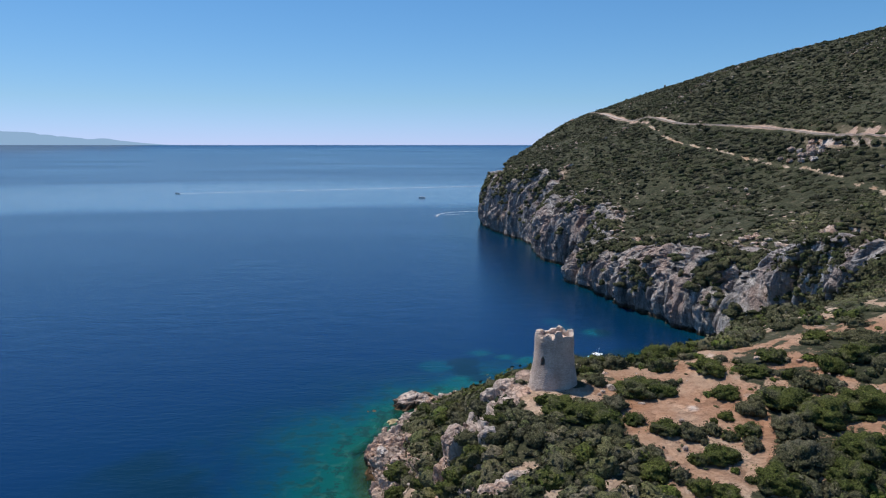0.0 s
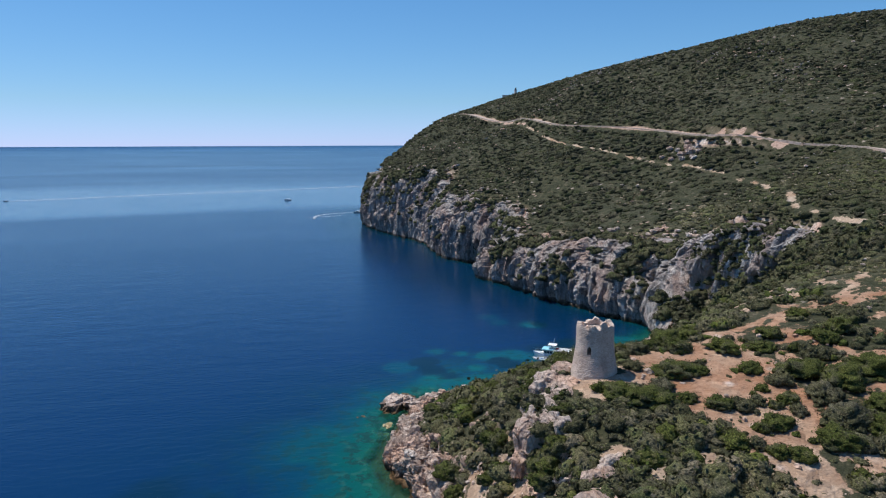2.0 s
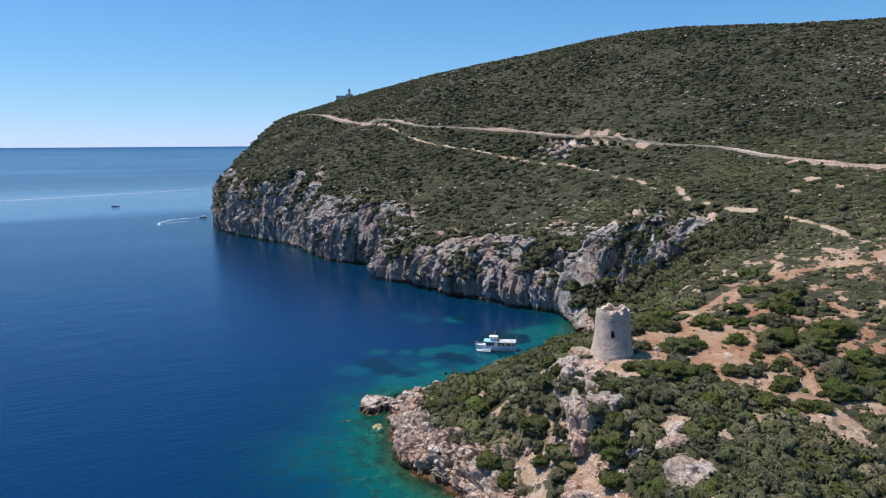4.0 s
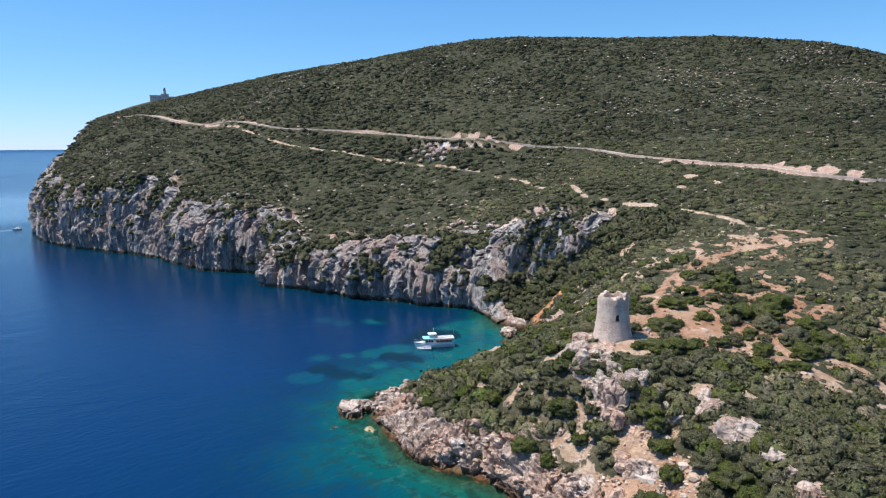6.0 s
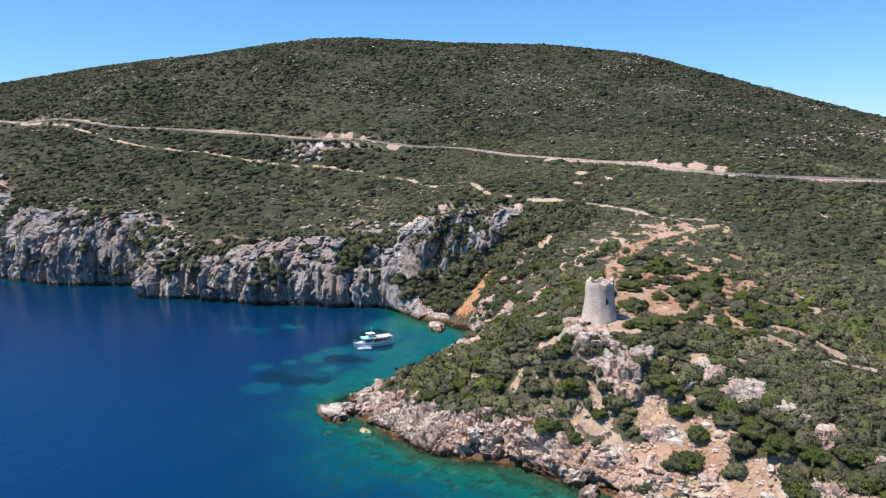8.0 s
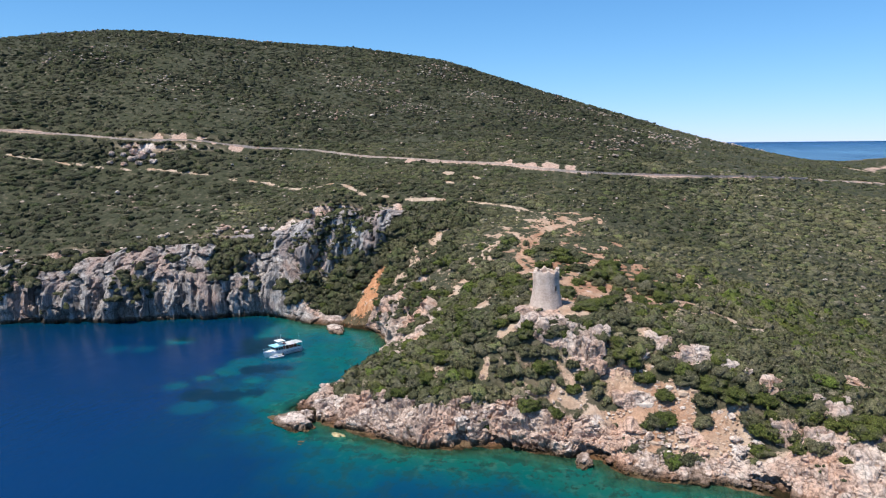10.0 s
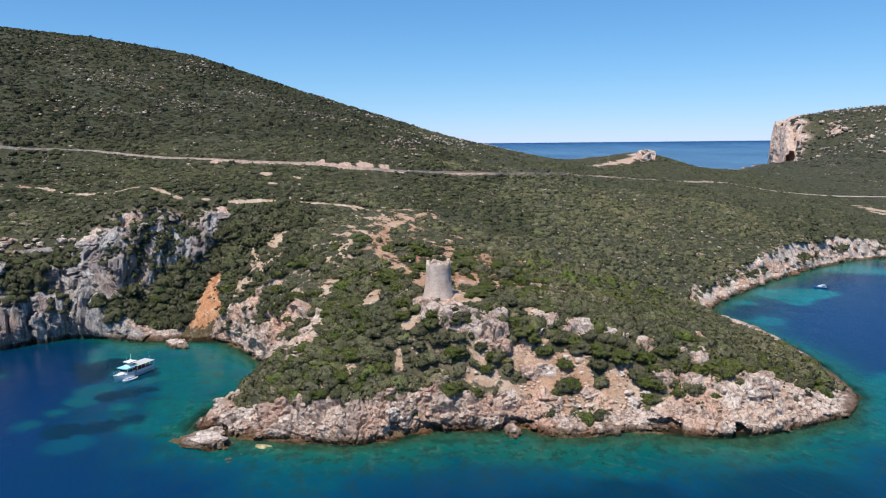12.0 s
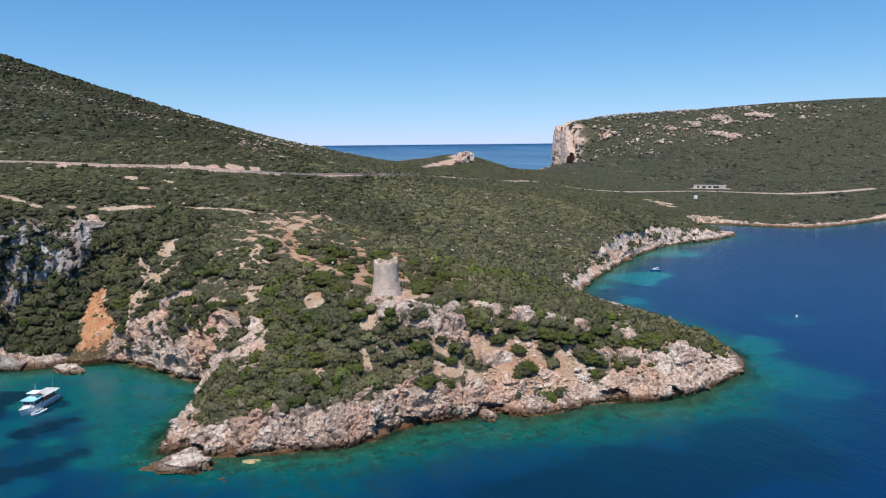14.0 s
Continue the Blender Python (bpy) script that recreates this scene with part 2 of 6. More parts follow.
FAR_EARTH = [(346, -62, 6), (352, -70, 6), (358, -86, 6), (372, -80, 5), (390, -90, 6), (410, -97, 6), (430, -108, 6), (444, -126, 6), (446, -140, 6), (300, -275, 8), (309, -279, 7), (290, -271, 6), (321, -279, 6), (338, -377, 8), (348, -370, 5), (328, -388, 5), (230, -285, 6), (214, -294, 6), (198, -313, 6), (242, -280, 6), (222, -289, 6)]
BARE = SLIDE_EARTH + COVE_EARTH + TERRACE_EARTH + UPPER_EARTH + FAR_EARTH
# the orange landslip above the cove
SCAR = [(81, 190, 3.4), (80, 187, 4.2), (77.5, 184, 4.4), (80, 184, 5.4), (84, 183.8, 6.2), (88, 183.6, 6.2), (92, 183, 5.4), (96.5, 182, 4.0), (100, 182, 2.4)]
# open limestone: x, y, radius
CRAGS = [(-22, 62, 4), (-23, 52, 5), (-24, 41, 5), (-18, 26, 4), (112, 203, 5), (113, 192, 4), (115, 215, 4), (113, 228, 5), (107, 212, 4), (107, 197, 4), (119, 181, 3), (100, 250, 4), (457, -160, 12), (3, 105, 3.6), (8, 111, 4), (12, 114, 4), (1, 100, 3.4), (7, 87, 2.6), (4, 80, 3), (1, 74, 2.4), (-4, 66, 2.4), (-16, 58, 3), (-18, 46, 4),
         (15, 118, 4), (-8, 88, 1.6), (-11, 95, 1.6), (-13, 82, 1.6), (50, 160, 4), (57, 162, 4.5), (64, 166, 4), (71, 171, 4), (90, 196, 4), (93, 206, 4)]
CRAGS = CRAGS + [(51, 154, 3), (23.4, 152, 4), (37, 146, 3.5), (46, 149, 3.5), (16, 152, 3), (30, 149, 3.5)]


def lay(x, y):
    """Height and kinds of ground at points of the plan: z, distance to the coast (inland plus), rise width, rock, soil, road."""
    x, y = np.asarray(x, float), np.asarray(y, float)
    wob = flat(x, y, 11.0)
    wx, wy = x + 1.6 * fbm(wob, 3, 5), y + 1.6 * fbm(wob, 3, 9)
    d, seg, u = segments(wx, wy, COAST, True)
    ins = inside(wx, wy, COAST)
    nxt = (seg + 1) % len(COAST)
    width = COAST[seg, 2] * (1 - u) + COAST[nxt, 2] * u
    d = np.where(ins, d, -d)
    h = land(x, y)
    soil, road = np.zeros(x.shape), np.zeros(x.shape)
    # roads are cut into the slope
    for line, half in ((ROAD, 3.2), (ROAD_ON, 3.0)):
        r, s, v = segments(x, y, line)
        at = line[s, :2] * (1 - v[:, None]) + line[np.minimum(s + 1, len(line) - 1), :2] * v[:, None]
        near = r < 16
        if near.any():
            level = land(at[near, 0], at[near, 1])
            blend = smooth(half, 9.0, r[near])
            above = h[near] > level
            cut = 1 - smooth(half - 0.2, np.maximum(half + 0.6, 5.4 + 6.5 * fbm(flat(x[near], y[near], 34.0), 3, 31)), r[near])
            soil[near] = np.maximum(soil[near], np.where(above, cut * 1.0, cut * 0.75))
            road[near] = np.maximum(road[near], 1 - smooth(half - 0.4, half + 0.2, r[near]))
            h[near] = level * (1 - blend) + h[near] * blend
    for k, line in enumerate(TRAILS):
        r = segments(x, y, line)[0] / (1.05 if k < 3 else 3.0 if k == 5 else 1.0 if k < 6 else 1.3)
        soil = np.maximum(soil, 1 - smooth(0.0, 1.15, r + 1.1 * fbm(flat(x, y, 5.0), 3, 41)))
    rag = fbm(flat(x, y, 5.0), 3, 51)
    vein = 1 - smooth(0.08, 0.20, np.abs(fbm(flat(x, y, 6.5), 2, 53)))
    for bx, by, br in CUTS:
        soil = np.maximum(soil, 1 - smooth(0.55, 1.0, np.hypot(x - bx, y - by) / br - 0.7 * rag))
    for bx, by, br in BARE:
        open_soil = 1 - smooth(0.55, 1.0, np.hypot(x - bx, y - by) / (br + 0.9) - 0.8 * rag)
        soil = np.maximum(soil, open_soil * (0.3 + 0.7 * vein) if 48 < bx < 290 else open_soil)
    terrace = np.exp(-(((x - 58) / 32) ** 2 + ((y - 95) / 32) ** 2))
    soil = np.maximum(soil, smooth(0.30, 0.55, terrace) * smooth(0.18, 0.30, fbm(flat(x, y, 4.5), 3, 57)))
    # thin bare streaks between the bushes of the slopes round the cove
    streak = 1 - smooth(0.05, 0.13, np.abs(fbm(flat(x, y, 9.0), 3, 59)))
    soil = np.maximum(soil, 0.9 * streak * smooth(-12, -4, x) * (1 - smooth(104, 120, x)) * smooth(100, 114, y) * (1 - smooth(168, 180, y)) * smooth(-0.15, 0.15, fbm(flat(x, y, 24.0), 2, 63)))
    core = np.maximum(np.exp(-(((x - 38) / 12) ** 4 + ((y - 103) / 15) ** 4)), np.exp(-(((x - 33.5) / 5) ** 4 + ((y - 86) / 11) ** 4)))
    soil = np.maximum(soil, smooth(0.25, 0.6, core + 0.3 * rag))
    for bx, by, br in SCAR:
        soil = np.maximum(soil, 1 - smooth(0.7, 1.0, np.hypot(x - bx, y - by) / br - 0.5 * rag))
    crag = np.zeros(x.shape)
    for bx, by, br in CRAGS:
        crag = np.maximum(crag, 1 - smooth(0.45, 1.05, np.hypot(x - bx, y - by) / br - 0.6 * rag))
    # the coast's rise
    width = width * (1 + 0.35 * fbm(flat(x, y, 22.0), 3, 67))
    set_back = np.where(width > 3.4, 0.14, 0.0) * width
    rise = np.clip((d - set_back) / width, 0, 1)
    rise = rise ** 0.75 * (1 - 0.15 * np.sin(rise * math.pi))
    top = np.maximum(h, 1.6)
    z = np.where(d > 0, top * rise, 0.0)
    # the sea's floor
    out = np.maximum(-d, 0)
    z = np.where(d > 0, z, -0.25 - out * (0.16 + 0.10 * fbm(flat(x, y, 14.0), 3, 61)) - 1.2 * smooth(0, 3, out))
    shore = (1 - smooth(0.9, 1.5, d / width)) * (d > -30)
    rock = np.maximum(crag, shore)
    return z, d, width, rock, soil * (1 - 0.7 * (rock > 0.99)), road, crag


def height(x, y):
    return lay(np.atleast_1d(x), np.atleast_1d(y))[0]


# ---- building ----
def mesh_of(name, verts, faces, material=None, smooth_shade=False):
    """A mesh from arrays; faces all of one length."""
    me = bpy.data.meshes.new(name)
    verts, faces = np.ascontiguousarray(verts, np.float32), np.ascontiguousarray(faces, np.int32)
    k = faces.shape[1]
    me.vertices.add(len(verts))
    me.vertices.foreach_set("co", verts.ravel())
    me.loops.add(faces.size)
    me.loops.foreach_set("vertex_index", faces.ravel())
    me.polygons.add(len(faces))
    me.polygons.foreach_set("loop_start", np.arange(0, faces.size, k, dtype=np.int32))
    me.polygons.foreach_set("loop_total", np.full(len(faces), k, np.int32))
    me.polygons.foreach_set("use_smooth", np.full(len(faces), smooth_shade, bool))
    me.update(calc_edges=True)
    if material:
        me.materials.append(material)
    return me


def give(me, name, values):
    a = me.attributes.new(name, "FLOAT", "POINT")
    a.data.foreach_set("value", np.ascontiguousarray(values, np.float32).ravel())


def part(name, bm, material, parent=None, label="", shade=False):
    me = bpy.data.meshes.new(name)
    for f in bm.faces:
        f.smooth = shade
    bm.to_mesh(me)
    bm.free()
    me.materials.append(material)
    ob = new(name, me)
    ob.parent = parent
    return tagged(ob, label) if label else ob


# ---- materials ----
def material(name, rough=0.9, spec=0.25):
    m = bpy.data.materials.new(name)
    m.use_nodes = True
    t = m.node_tree
    b = t.nodes["Principled BSDF"]
    b.inputs["Roughness"].default_value = rough
    b.inputs["Specular IOR Level"].default_value = spec
    return m, t, b


def node(t, kind, **inputs):
    n = t.nodes.new(kind)
    for key, value in inputs.items():
        n.inputs[key.replace("_", " ")].default_value = value
    return n


def coords(t):
    return t.nodes.new("ShaderNodeNewGeometry").outputs["Position"]


def noise_tex(t, at, scale, detail=4.0, rough=0.55, distort=0.0):
    n = node(t, "ShaderNodeTexNoise", Scale=scale, Detail=detail, Roughness=rough, Distortion=distort)
    t.links.new(at, n.inputs["Vector"])
    return n.outputs["Fac"]


def ramp(t, fac, stops):
    n = t.nodes.new("ShaderNodeValToRGB")
    while len(n.color_ramp.elements) < len(stops):
        n.color_ramp.elements.new(0.5)
    for e, (pos, col) in zip(n.color_ramp.elements, stops):
        e.position, e.color = pos, (*col, 1)
    t.links.new(fac, n.inputs["Fac"])
    return n.outputs["Color"]


def mix(t, fac, a, b, how="MIX"):
    n = t.nodes.new("ShaderNodeMix")
    n.data_type, n.blend_type = "RGBA", how
    for sock, v in ((n.inputs[0], fac), (n.inputs[6], a), (n.inputs[7], b)):
        if isinstance(v, bpy.types.NodeSocket):
            t.links.new(v, sock)
        else:
            sock.default_value = v if isinstance(v, float) else (*v, 1)
    return n.outputs[2]


def maths(t, how, a, b=0.0, c=0.0, clamp=False):
    n = t.nodes.new("ShaderNodeMath")
    n.operation, n.use_clamp = how, clamp
    for sock, v in zip(n.inputs, (a, b, c)):
        if isinstance(v, bpy.types.NodeSocket):
            t.links.new(v, sock)
        else:
            sock.default_value = v
    return n.outputs[0]


def attr(t, name):
    n = t.nodes.new("ShaderNodeAttribute")
    n.attribute_name = name
    return n.outputs["Fac"]


def bump(t, b, height_socket, strength, distance):
    n = node(t, "ShaderNodeBump", Strength=strength, Distance=distance)
    t.links.new(height_socket, n.inputs["Height"])
    t.links.new(n.outputs["Normal"], b.inputs["Normal"])


def stretched(t, at, sx, sy, sz):
    n = t.nodes.new("ShaderNodeMapping")
    n.inputs["Scale"].default_value = (sx, sy, sz)
    t.links.new(at, n.inputs["Vector"])
    return n.outputs["Vector"]


def node_colour(t, at, scale):
    """Noise in three channels, in metres about the place itself: it bends straight joints."""
    n = node(t, "ShaderNodeTexNoise", Scale=scale, Detail=3.0)
    t.links.new(at, n.inputs["Vector"])
    shift = t.nodes.new("ShaderNodeVectorMath")
    shift.operation = "MULTIPLY_ADD"
    t.links.new(n.outputs["Color"], shift.inputs[0])
    shift.inputs[1].default_value = (3, 3, 3)
    t.links.new(at, shift.inputs[2])
    return shift.outputs[0]


def limestone(t, at, tone=1.0, grey=False):
    """Pale grey limestone with rust-red and dark streaks: colour and relief."""
    ribs = noise_tex(t, stretched(t, at, 1, 1, 0.10 if grey else 0.22), 0.34 if grey else 0.26, 6, 0.62, 0.5)
    fine = noise_tex(t, at, 1.3, 6, 0.62)
    col = ramp(t, ribs, [(p, tuple(tone * c for c in rgb)) for p, rgb in ((0.30, (0.16, 0.12, 0.105)), (0.40, (0.42, 0.335, 0.285)), (0.50, (0.64, 0.525, 0.455)), (0.70, (0.78, 0.69, 0.615)))])
    if grey:
        col = ramp(t, ribs, [(p, tuple(tone * c for c in rgb)) for p, rgb in ((0.32, (0.12, 0.117, 0.12)), (0.42, (0.34, 0.325, 0.322)), (0.50, (0.63, 0.60, 0.58)), (0.60, (0.88, 0.84, 0.81)))])
        stain = noise_tex(t, stretched(t, at, 1, 1, 0.07), 0.17, 4, 0.6)
        col = mix(t, ramp(t, stain, [(0.53, (0, 0, 0)), (0.64, (0.75, 0.75, 0.75))]), col, (0.15 * tone, 0.15 * tone, 0.16 * tone))
    rust = noise_tex(t, stretched(t, at, 1, 1, 0.35), 0.10, 4, 0.6)
    col = mix(t, ramp(t, rust, [(0.48, (0, 0, 0)), (0.62, (0.75, 0.75, 0.75))] if grey else [(0.46, (0, 0, 0)), (0.62, (0.75, 0.75, 0.75))]), col, (0.66 * tone, 0.475 * tone, 0.40 * tone) if grey else (0.62 * tone, 0.385 * tone, 0.275 * tone))
    # crack lines are darkened in the colour for the shade inside crevices
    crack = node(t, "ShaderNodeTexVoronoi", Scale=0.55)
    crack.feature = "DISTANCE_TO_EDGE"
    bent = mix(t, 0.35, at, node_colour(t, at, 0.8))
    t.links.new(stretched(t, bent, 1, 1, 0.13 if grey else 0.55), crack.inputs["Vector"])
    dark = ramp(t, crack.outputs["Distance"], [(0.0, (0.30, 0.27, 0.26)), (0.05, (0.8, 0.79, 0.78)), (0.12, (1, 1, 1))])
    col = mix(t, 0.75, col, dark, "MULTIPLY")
    col = mix(t, 0.55, col, ramp(t, fine, [(0.34, (0.40, 0.38, 0.37)), (0.54, (1, 1, 1))]), "MULTIPLY")
    return col, maths(t, "ADD", maths(t, "MULTIPLY", ribs, 2.0), fine)


def earth(t, at):
    big = noise_tex(t, at, 0.12, 4, 0.6)
    fine = noise_tex(t, at, 2.2, 6, 0.7)
    red = ramp(t, big, [(0.3, (0.35, 0.175, 0.10)), (0.5, (0.43, 0.25, 0.16)), (0.7, (0.51, 0.355, 0.25))])
    pale = ramp(t, big, [(0.3, (0.42, 0.26, 0.16)), (0.5, (0.50, 0.375, 0.275)), (0.7, (0.58, 0.47, 0.37))])
    col = mix(t, attr(t, "red"), pale, red)
    col = mix(t, attr(t, "scar"), col, ramp(t, noise_tex(t, stretched(t, at, 0.4, 1.6, 0.6), 0.5, 5, 0.65), [(0.3, (0.40, 0.17, 0.08)), (0.5, (0.53, 0.26, 0.13)), (0.7, (0.58, 0.37, 0.23))]))
    rubble = t.nodes.new("ShaderNodeTexVoronoi")
    rubble.inputs["Scale"].default_value = 0.9
    t.links.new(at, rubble.inputs["Vector"])
    loose = ramp(t, noise_tex(t, at, 0.25, 3, 0.6), [(0.42, (0, 0, 0)), (0.60, (0.8, 0.8, 0.8))])
    col = mix(t, loose, col, mix(t, 1.0, col, ramp(t, rubble.outputs["Color"], [(0.1, (0.55, 0.53, 0.52)), (0.5, (1.0, 1.0, 1.0)), (0.9, (1.35, 1.38, 1.40))]), "MULTIPLY"))
    return mix(t, 0.5, col, ramp(t, fine, [(0.3, (0.5, 0.45, 0.4)), (0.65, (1, 1, 1))]), "MULTIPLY")


def scrub(t, at):
    """Low scrub and dry litter between the bushes."""
    a = noise_tex(t, at, 0.35, 5, 0.7)
    b = noise_tex(t, at, 0.02, 3, 0.5)
    col = ramp(t, a, [(0.30, (0.030, 0.034, 0.020)), (0.46, (0.050, 0.053, 0.031)), (0.58, (0.076, 0.073, 0.046)), (0.72, (0.17, 0.14, 0.10))])
    return mix(t, 0.5, col, ramp(t, b, [(0.35, (0.75, 0.8, 0.6)), (0.65, (1, 1, 1))]), "MULTIPLY"), a


def ground_material():
    m, t, b = material("land", 0.95, 0.15)
    at = coords(t)
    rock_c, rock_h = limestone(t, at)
    earth_c = earth(t, at)
    scrub_c, scrub_h = scrub(t, at)
    rag = noise_tex(t, at, 0.9, 5, 0.65)
    bare = maths(t, "MULTIPLY_ADD", maths(t, "ADD", attr(t, "soil"), maths(t, "MULTIPLY_ADD", rag, 1.7, -0.85)), 5.0, -2.0, True)
    col = mix(t, bare, scrub_c, earth_c)
    dust = mix(t, 1.0, (0.53, 0.375, 0.30), ramp(t, rag, [(0.3, (0.55, 0.5, 0.46)), (0.6, (1, 1, 1))]), "MULTIPLY")
    col = mix(t, maths(t, "MULTIPLY_ADD", maths(t, "ADD", attr(t, "cut"), maths(t, "MULTIPLY_ADD", rag, 0.9, -0.45)), 5.0, -2.0, True), col, dust)
    # pale stones lie about on the slopes
    stones = t.nodes.new("ShaderNodeTexVoronoi")
    stones.inputs["Scale"].default_value = 0.22
    t.links.new(at, stones.inputs["Vector"])
    fleck = maths(t, "MULTIPLY", ramp(t, stones.outputs["Distance"], [(0.10, (1, 1, 1)), (0.26, (0, 0, 0))]), ramp(t, noise_tex(t, at, 0.018, 5, 0.65), [(0.50, (0, 0, 0)), (0.60, (1, 1, 1))]))
    col = mix(t, maths(t, "MULTIPLY", fleck, 0.9), col, rock_c)
    # wet dark foot at the water, algae below it
    open_rock = maths(t, "MULTIPLY_ADD", maths(t, "ADD", attr(t, "rock"), maths(t, "MULTIPLY_ADD", noise_tex(t, at, 0.45, 5, 0.7), 1.3, -0.65)), 4.0, -1.4, True)
    col = mix(t, attr(t, "rock"), col, earth_c)
    col = mix(t, open_rock, col, rock_c)
    z = t.nodes.new("ShaderNodeSeparateXYZ")
    t.links.new(at, z.inputs[0])
    wet = maths(t, "ADD", z.outputs["Z"], maths(t, "MULTIPLY", noise_tex(t, at, 0.5, 3), -1.6))
    foot = ramp(t, maths(t, "MULTIPLY_ADD", wet, 0.5, 0.5, True), [(0.30, (0.24, 0.19, 0.12)), (0.52, (0.30, 0.24, 0.19)), (0.75, (1, 1, 1))])
    col = mix(t, 1.0, col, foot, "MULTIPLY")
    t.links.new(col, b.inputs["Base Color"])
    bump(t, b, maths(t, "ADD", rock_h, scrub_h), 0.9, 0.7)
    return m


def rock_material(name, tone, grey=False):
    m, t, b = material(name, 0.93, 0.2)
    info = t.nodes.new("ShaderNodeNewGeometry")
    at = info.outputs["Position"]
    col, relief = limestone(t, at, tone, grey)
    col = mix(t, maths(t, "MULTIPLY", attr(t, "tone"), 0.45), col, (0.325 * tone, 0.275 * tone, 0.26 * tone) if grey else (0.34 * tone, 0.26 * tone, 0.22 * tone))
    col = mix(t, 1.0, col, ramp(t, info.outputs["Random Per Island"], [(0.0, (0.90, 0.86, 0.82)), (0.5, (0.98, 0.95, 0.92)), (1.0, (1, 1, 1))]), "MULTIPLY")
    z = t.nodes.new("ShaderNodeSeparateXYZ")
    t.links.new(at, z.inputs[0])
    wet = maths(t, "ADD", z.outputs["Z"], maths(t, "MULTIPLY", noise_tex(t, at, 0.5, 3), -1.6))
    foot = ramp(t, maths(t, "MULTIPLY_ADD", wet, 0.5, 0.5, True), [(0.30, (0.22, 0.18, 0.11)), (0.55, (0.30, 0.26, 0.22)), (0.88, (0.55, 0.5, 0.46)), (1.0, (1, 1, 1))])
    t.links.new(mix(t, 1.0, col, foot, "MULTIPLY"), b.inputs["Base Color"])
    bump(t, b, maths(t, "ADD", relief, maths(t, "MULTIPLY", noise_tex(t, at, 4.5, 4, 0.6), 0.4)), 1.0, 0.8)
    return m


LAND_MAT = ground_material()
ROCK_MAT = rock_material("limestone", 1.18)
CLIFF_MAT = rock_material("grey_limestone", 0.80, True)


def rubble_material():
    m, t, b = material("tan_rubble", 0.95, 0.15)
    info = t.nodes.new("ShaderNodeNewGeometry")
    col = ramp(t, info.outputs["Random Per Island"], [(0.0, (0.36, 0.25, 0.18)), (0.4, (0.52, 0.39, 0.295)), (0.8, (0.62, 0.50, 0.41)), (1.0, (0.72, 0.64, 0.57))])
    fine = noise_tex(t, info.outputs["Position"], 3.0, 5, 0.65)
    t.links.new(mix(t, 0.5, col, ramp(t, fine, [(0.3, (0.5, 0.46, 0.42)), (0.65, (1, 1, 1))]), "MULTIPLY"), b.inputs["Base Color"])
    bump(t, b, fine, 0.8, 0.2)
    return m


RUBBLE_MAT = rubble_material()


def sea_material():
    m, t, b = material("sea_water", 0.12, 0.5)
    at = coords(t)
    depth = attr(t, "depth")
    body = ramp(t, maths(t, "MULTIPLY", depth, 1 / 20.0, 0, True), [(0.0, (0.020, 0.108, 0.072)), (0.12, (0.006, 0.098, 0.070)), (0.24, (0.001, 0.078, 0.074)), (0.42, (0.001, 0.044, 0.084)), (0.66, (0.001, 0.026, 0.077)), (1.0, (0.001, 0.024, 0.086))])
    # sunken rocks near the shore, pale sand, dark seagrass meadows and painted-in shade
    sunk = maths(t, "MULTIPLY", ramp(t, noise_tex(t, at, 0.30, 5, 0.7), [(0.50, (0, 0, 0)), (0.57, (0.85, 0.85, 0.85))]), maths(t, "MULTIPLY_ADD", depth, -0.065, 1.0, True))
    body = mix(t, sunk, body, (0.010, 0.036, 0.026))
    pale = maths(t, "MULTIPLY", ramp(t, noise_tex(t, at, 0.42, 4, 0.6), [(0.55, (0, 0, 0)), (0.63, (0.7, 0.7, 0.7))]), maths(t, "MULTIPLY_ADD", depth, -0.13, 1.0, True))
    body = mix(t, pale, body, (0.045, 0.135, 0.098))
    body = mix(t, attr(t, "sand"), body, (0.004, 0.165, 0.185))
    body = mix(t, attr(t, "weed_shade"), body, (0.001, 0.020, 0.038))
    t.links.new(body, b.inputs["Base Color"])
    b.inputs["IOR"].default_value = 1.33
    calm = noise_tex(t, stretched(t, at, 0.35, 1.0, 1), 0.004, 4, 0.55)
    t.links.new(maths(t, "MULTIPLY_ADD", attr(t, "slick"), -0.10, maths(t, "MULTIPLY_ADD", calm, 0.14, 0.13)), b.inputs["Roughness"])
    waves = maths(t, "ADD", noise_tex(t, stretched(t, at, 0.6, 1.3, 1), 0.5, 5, 0.6), maths(t, "MULTIPLY", noise_tex(t, stretched(t, at, 0.7, 1.5, 1), 0.08, 3, 0.5), 1.5))
    bump(t, b, waves, 0.22, 0.5)
    slick = attr(t, "slick")
    t.links.new(maths(t, "MULTIPLY_ADD", slick, 1.2, 0.22), b.inputs["Specular IOR Level"])
    clear = node(t, "ShaderNodeBsdfTransparent", Color=(0.55, 0.92, 0.90, 1))
    thick = ramp(t, maths(t, "MULTIPLY", depth, 1 / 6.0, 0, True), [(0.0, (0.10, 0.10, 0.10)), (0.2, (0.45, 0.45, 0.45)), (0.42, (0.88, 0.88, 0.88)), (1.0, (1, 1, 1))])
    both = t.nodes.new("ShaderNodeMixShader")
    t.links.new(thick, both.inputs[0])
    t.links.new(clear.outputs[0], both.inputs[1])
    t.links.new(b.outputs[0], both.inputs[2])
    t.links.new(both.outputs[0], t.nodes["Material Output"].inputs["Surface"])
    return m


SEA_MAT = sea_material()


